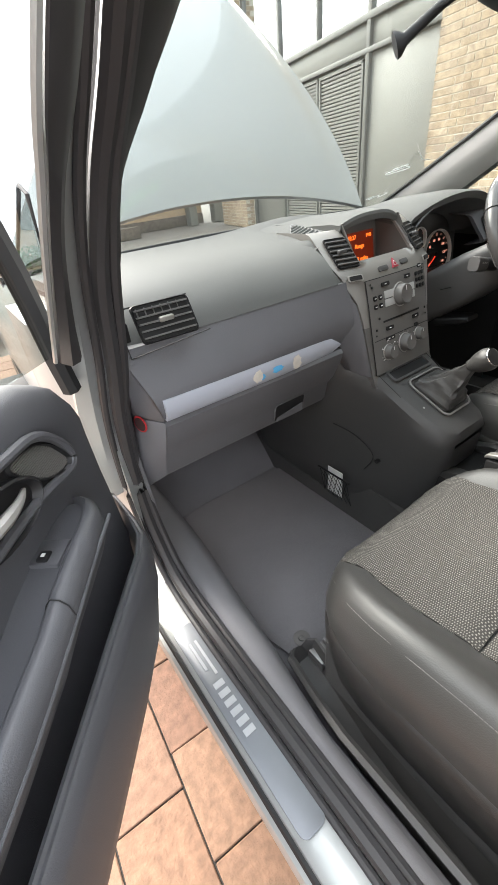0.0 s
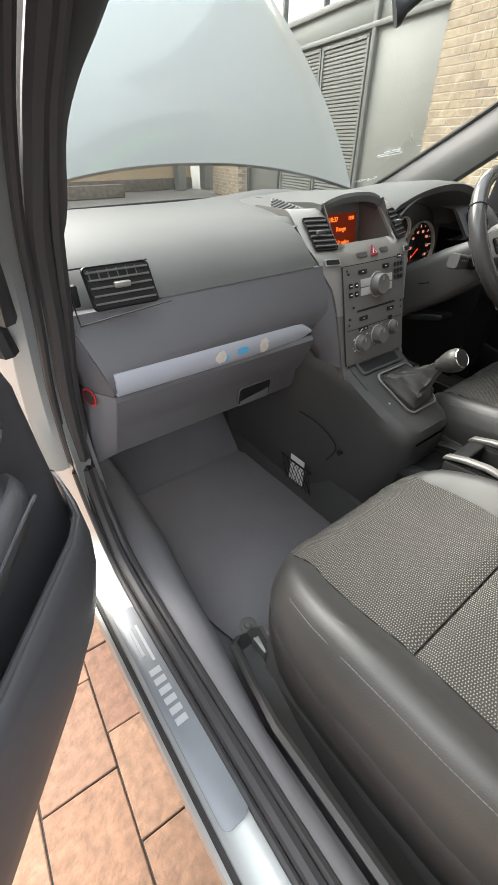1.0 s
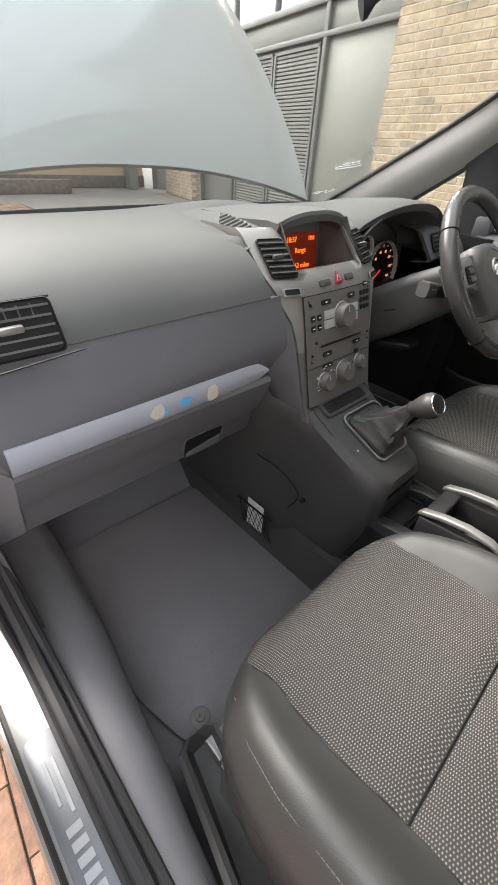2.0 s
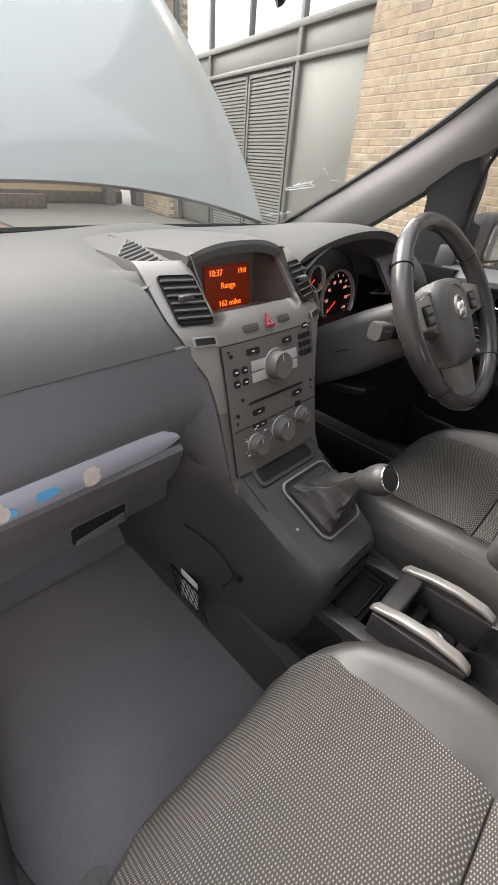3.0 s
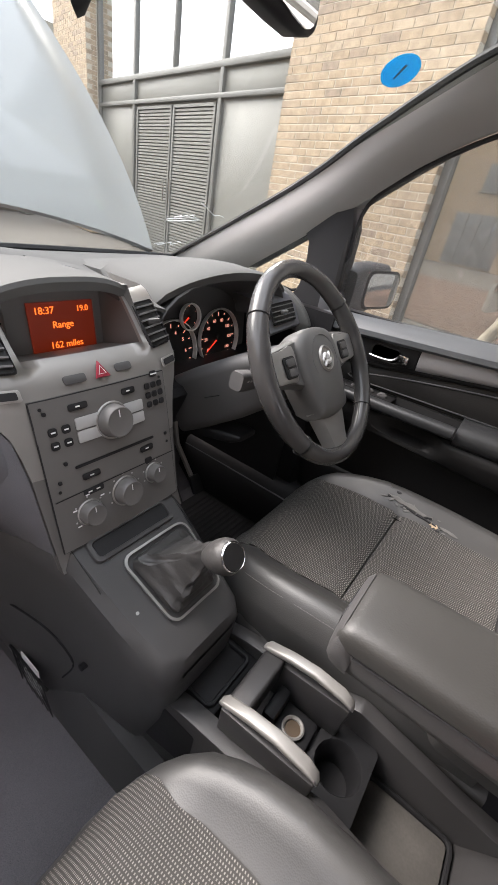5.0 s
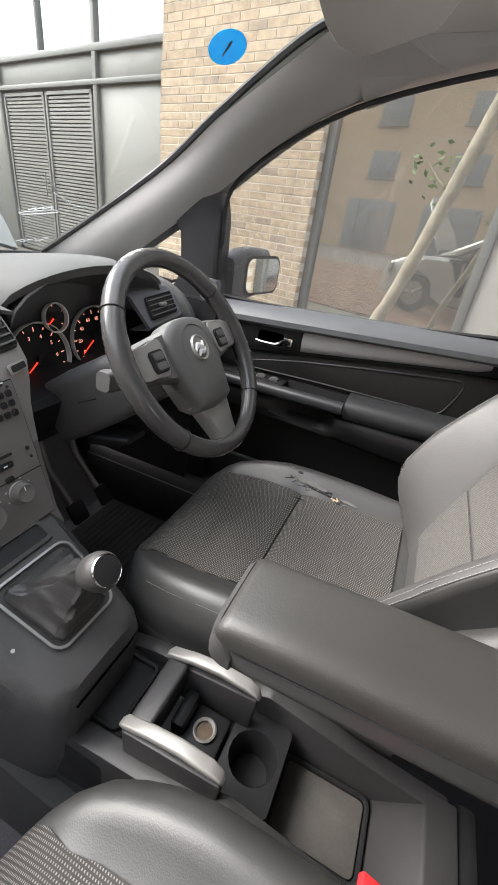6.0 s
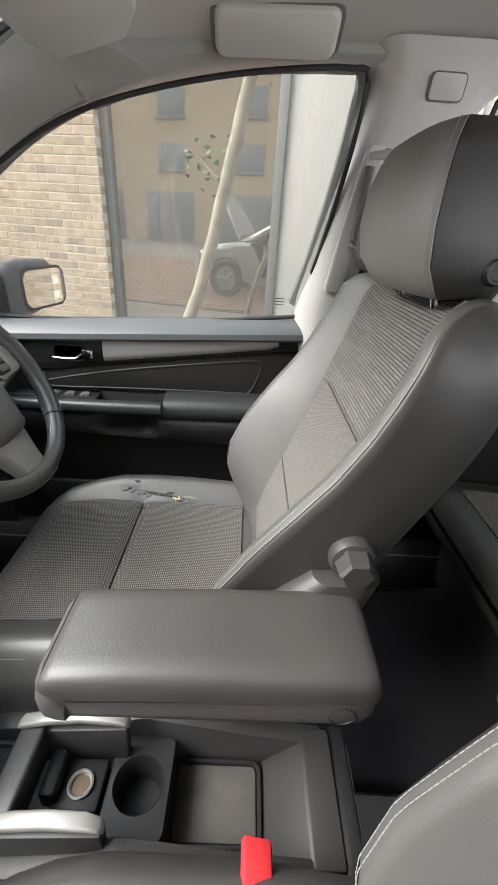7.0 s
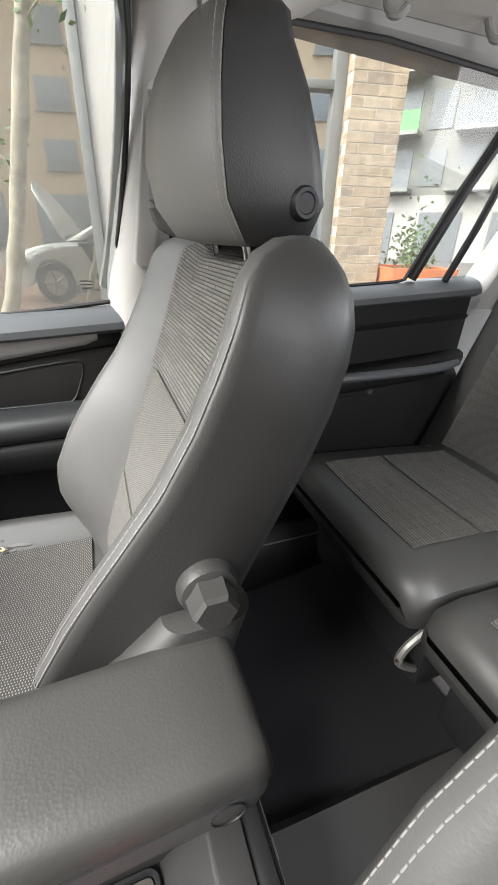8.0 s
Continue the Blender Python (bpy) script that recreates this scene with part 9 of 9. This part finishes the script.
part("wall", bm, BEIGE_TAN, far, "tan rendered wall")
bm = bmesh.new()
box(bm, (-9, 11.95, 0), (6.6, 12.0, 0.28), 0.01)
part("plinth", bm, DARK_BRICK, far, "dark brick plinth")
for x0, x1 in ((0.2, 2.2), (-3.0, -1.2), (-6, -4)):
    bm = bmesh.new()
    box(bm, (x0, 11.96, 0.9), (x1, 12.02, 2.3), 0.01)
    part("window", bm, DARK_WINDOW, far)
bm = bmesh.new()
box(bm, (4.3, 11.92, 0.62), (5.0, 11.96, 0.95), 0.01)
part("red_sign", bm, RED, far, "plain red sign board")
for x, w in ((6.0, 0.25), (6.9, 0.3), (7.5, 0.3)):
    c = thing("column", (x, 11.6, 0), "grey square column by the entrance", "column", "entrance columns")
    bm = bmesh.new()
    box(bm, (x - w / 2, 11.45, 0), (x + w / 2, 11.75, 4), 0.02)
    part("shaft", bm, GREY_PANEL, c)
wall_low = thing("garden_wall", (1.5, 10.8, 0), "low dark brick garden wall", "wall")
bm = bmesh.new()
box(bm, (-3.5, 10.7, 0), (3.9, 10.95, 0.27), 0.01)
part("wall_body", bm, DARK_BRICK, wall_low)
hedge = thing("hedge", (-1.5, 10.2, 0), "low bright green hedge", "hedge")
rng = random.Random(8)
bm = bmesh.new()
pts = [V(rng.uniform(-5, -0.4), rng.uniform(9.9, 10.5), rng.uniform(0.05, 0.55)) for _ in range(300)]
leaves(bm, pts, 2600, 0.06, 0.05, rng)
part("foliage", bm, LEAF, hedge, kind="stuff")

# building across the street, behind the open door
opp = thing("opposite_building", (-20, 0, 0), "tan building with dark shopfronts across the street", "building")
bm = bmesh.new()
box(bm, (-29, -30, 0), (-20, 34, 13.0), 0)
part("wall", bm, BEIGE_TAN, opp, "tan wall")
for k in range(11):
    y = -26 + 5.2 * k
    bm = bmesh.new()
    box(bm, (-20.06, y, 0.1), (-19.94, y + 3.4, 3.0), 0.02)
    w = part("shopfront", bm, HAZY_WINDOW, opp, "dark shopfront")
    bm = bmesh.new()
    for j in range(1, 4):
        box(bm, (-19.95, y + 3.4 * j / 4 - 0.03, 0.1), (-19.90, y + 3.4 * j / 4 + 0.03, 3.0), 0)
    box(bm, (-19.95, y, 2.2), (-19.89, y + 3.4, 2.28), 0)
    part("glazing_bars", bm, GREY_FRAME, w)
    for z in (4.2, 6.9, 9.6):
        bm = bmesh.new()
        box(bm, (-20.04, y + 0.6, z), (-19.96, y + 2.4, z + 1.4), 0.02)
        w = part("window", bm, HAZY_WINDOW, opp)
        bm = bmesh.new()
        box(bm, (-19.98, y + 0.5, z - 0.1), (-19.85, y + 2.5, z), 0.01)
        part("sill", bm, CONCRETE, w)
bm = bmesh.new()
box(bm, (-29.2, -30.2, 13.0), (-19.7, 34.2, 13.3), 0.05)
part("roof", bm, GREY_FRAME, opp)

# apartment block far behind, with balconies
flats = thing("apartment_building", (16, -26, 0), "tall pale apartment building with stacked balconies", "building")
FM = Matrix.Translation((19, -24, 0)) @ Matrix.Rotation(radians(38), 4, "Z")


def flat_box(name, lo, hi, mat, parent, label="", bevel=0.0):
    bm = bmesh.new()
    box(bm, lo, hi, bevel)
    bmesh.ops.transform(bm, matrix=FM, verts=bm.verts)
    return part(name, bm, mat, parent, label)


flat_box("wall", (-14, -8, 3.6), (14, 0, 24), CONCRETE, flats, "pale concrete wall")
flat_box("podium", (-14, -7.5, 0), (14, 0.3, 3.6), BEIGE_PANEL, flats, "cream ground-floor arcade")
flat_box("roof", (-14.3, -8.3, 24), (14.3, 0.3, 24.4), GREY_FRAME, flats)
for k in range(7):
    x = -13 + 4 * k
    flat_box("arch", (x, 0.28, 0), (x + 2.4, 0.4, 2.7), HAZY_WINDOW, flats, "dark arcade opening")
rng = random.Random(5)
for f in range(7):
    z = 4.1 + 2.8 * f
    for k in range(6):
        x = -13 + 4.4 * k
        w = flat_box("window", (x, -0.05, z), (x + 1.3, 0.06, z + 1.8), HAZY_WINDOW, flats)
        b_ = flat_box("balcony", (x + 1.6, 0, z - 0.35), (x + 4.0, 1.3, z - 0.15), GREY_PANEL, flats, "cantilevered balcony")
        flat_box("balcony_panel", (x + 1.6, 1.22, z - 0.15), (x + 4.0, 1.28, z + 0.75), rng.choice((HAZY_WINDOW, CONCRETE, GREEN_PANEL, YELLOW_PANEL, CONCRETE)), b_)
        flat_box("balcony_door", (x + 1.9, -0.05, z - 0.1), (x + 3.6, 0.06, z + 1.9), HAZY_WINDOW, b_)
shrub = thing("shrub", (4.2, -4.6, 0), "small green shrub in a terracotta planter", "shrub")
bm = bmesh.new()
rng = random.Random(2)
pts = [wall_at(-4.95, 0.85, -0.1) + V(rng.gauss(0, 0.09), rng.gauss(0, 0.09), abs(rng.gauss(0, 0.22))) for _ in range(150)]
leaves(bm, pts, 420, 0.05, 0.026, rng)
part("foliage", bm, LEAF, shrub, "bright green leaves")
bm = bmesh.new()
c = wall_at(-4.95, 0, -0.1)
loft(bm, [[c + BU * a + BN * b + V(0, 0, z) for a, b in rounded(2 * w, 2 * w, 0.03)] for z, w in ((0, 0.26), (0.80, 0.32), (0.88, 0.33), (0.88, 0.29), (0.8, 0.28))])
part("planter", bm, TERRACOTTA, shrub, "terracotta planter")

# ---- paving blocks ----
PW, PL = 0.158, 0.2145
PM = Matrix.Rotation(radians(-3.9), 4, "Z")
paver_mesh = {}


def paver(w, l, h):
    bm = bmesh.new()
    box(bm, (-w / 2, -l / 2, -0.05), (w / 2, l / 2, h), 0.002, 1)
    me = bpy.data.meshes.new("paver")
    bm.to_mesh(me)
    bm.free()
    me.materials.append(PAVER)
    return me


kinds = [paver(PW - 0.0025, PL - 0.003, 0.0), paver(PW - 0.004, PL - 0.003, 0.0), paver(PW - 0.003, PL - 0.005, 0.0)]
rng = random.Random(12)
rest = bmesh.new()
n_parts = 0
for i in range(-42, 24):
    for j in range(-20, 50):
        # one joint corner lies at (-0.831, -0.128)
        c = PM @ V(i * PW + PW / 2, j * PL + PL / 2 + (PL * 0.34 if i % 2 == 0 else 0) + 0.0, 0)
        c = V(-0.831, -0.128, 0) + c
        if not (-6.9 < c.x < 2.1 and -3.7 < c.y < 9.1):
            continue
        z = rng.uniform(-0.0025, 0.0015)
        m = Matrix.Translation((c.x, c.y, z)) @ PM @ Matrix.Rotation(rng.uniform(-0.01, 0.01), 4, "Z")
        if -1.6 < c.x < -0.6 and -1.1 < c.y < 1.0 and n_parts < 300:
            ob = new("paver", rng.choice(kinds))
            ob.parent = pavement
            ob.matrix_basis = m
            n_parts += 1
        else:
            v = [rest.verts.new(m @ V(x * (PW - 0.007) / 2, y * (PL - 0.007) / 2, zz)) for zz in (-0.05, 0.0) for x, y in ((-1, -1), (1, -1), (1, 1), (-1, 1))]
            for f in ((4, 5, 6, 7), (0, 1, 5, 4), (1, 2, 6, 5), (2, 3, 7, 6), (3, 0, 4, 7)):
                rest.faces.new([v[k] for k in f])
me = bpy.data.meshes.new("pavers_beyond")
rest.to_mesh(me)
rest.free()
me.materials.append(PAVER)
ob = new("pavers_beyond", me)
ob.parent = pavement
tagged(ob, kind="stuff")

# ---- bricks ----
def brick_mesh(w, h, d):
    bm = bmesh.new()
    box(bm, (-w / 2, -d, -h / 2), (w / 2, 0.0, h / 2), 0.003, 1)
    me = bpy.data.meshes.new("brick")
    bm.to_mesh(me)
    bm.free()
    me.materials.append(BRICK)
    return me


long_, short_ = brick_mesh(0.215, 0.065, 0.03), brick_mesh(0.1025, 0.065, 0.03)
FACE = Matrix((BU, BN, V(0, 0, 1))).transposed().to_4x4()
rng = random.Random(21)
joined = {}
n_parts = 0


def lay(s, z, w, d=0.0, turn=0.0):
    """One brick of the face, an object of its own near the car, else joined with the rest."""
    global n_parts
    m = Matrix.Translation(wall_at(s, z, d + rng.uniform(-0.001, 0.0015))) @ FACE @ Matrix.Rotation(turn, 4, "Z")
    if 0.45 < z < 2.45 and -0.42 < s < 1.8 and n_parts < 300 and turn == 0.0:
        ob = new("brick", long_ if w > 0.15 else short_)
        ob.parent = building
        ob.matrix_parent_inverse = Matrix.Translation(-building.location)
        ob.matrix_basis = m
        n_parts += 1
        return
    b_ = joined.setdefault("bricks", bmesh.new())
    v = [b_.verts.new(m @ V(x * w / 2, y, zz * 0.0325)) for zz in (-1, 1) for x, y in ((-1, 0), (1, 0), (1, -0.03), (-1, -0.03))]
    for f in ((0, 1, 2, 3), (4, 5, 6, 7), (0, 1, 5, 4), (1, 2, 6, 5), (2, 3, 7, 6), (3, 0, 4, 7)):
        b_.faces.new([v[k] for k in f])


for s0, s1, zmax in ((-0.415, 1.80, 4.6), (7.65, 9.4, 5.0), (-4.60, -4.15, 4.2)):
    row = 0
    z = 0.0375
    while z < zmax:
        s = s0 if row % 2 == 0 else s0 - 0.1125
        while s < s1 - 0.01:
            a, b2 = max(s, s0), min(s + 0.225, s1)
            if b2 - a > 0.03:
                w = b2 - a - 0.010
                lay((a + b2) / 2, z, 0.215 if w > 0.18 else (0.1025 if abs(w - 0.1025) < 0.02 else w))
            s += 0.225
        # returns of the pier
        for k in range(2):
            o = 0.055 + 0.225 * k + (0.05 if row % 2 else 0)
            lay(s0, z, 0.1025 if row % 2 and k == 0 else 0.2, -o - 0.05, math.pi / 2)
            lay(s1, z, 0.1025 if row % 2 and k == 0 else 0.2, -o - 0.05, -math.pi / 2)
        row += 1
        z += 0.075
me = bpy.data.meshes.new("bricks_beyond")
joined["bricks"].to_mesh(me)
me.materials.append(BRICK)
ob = new("bricks_beyond", me)
ob.parent = building
ob.matrix_parent_inverse = Matrix.Translation(-building.location)
tagged(ob, kind="stuff")
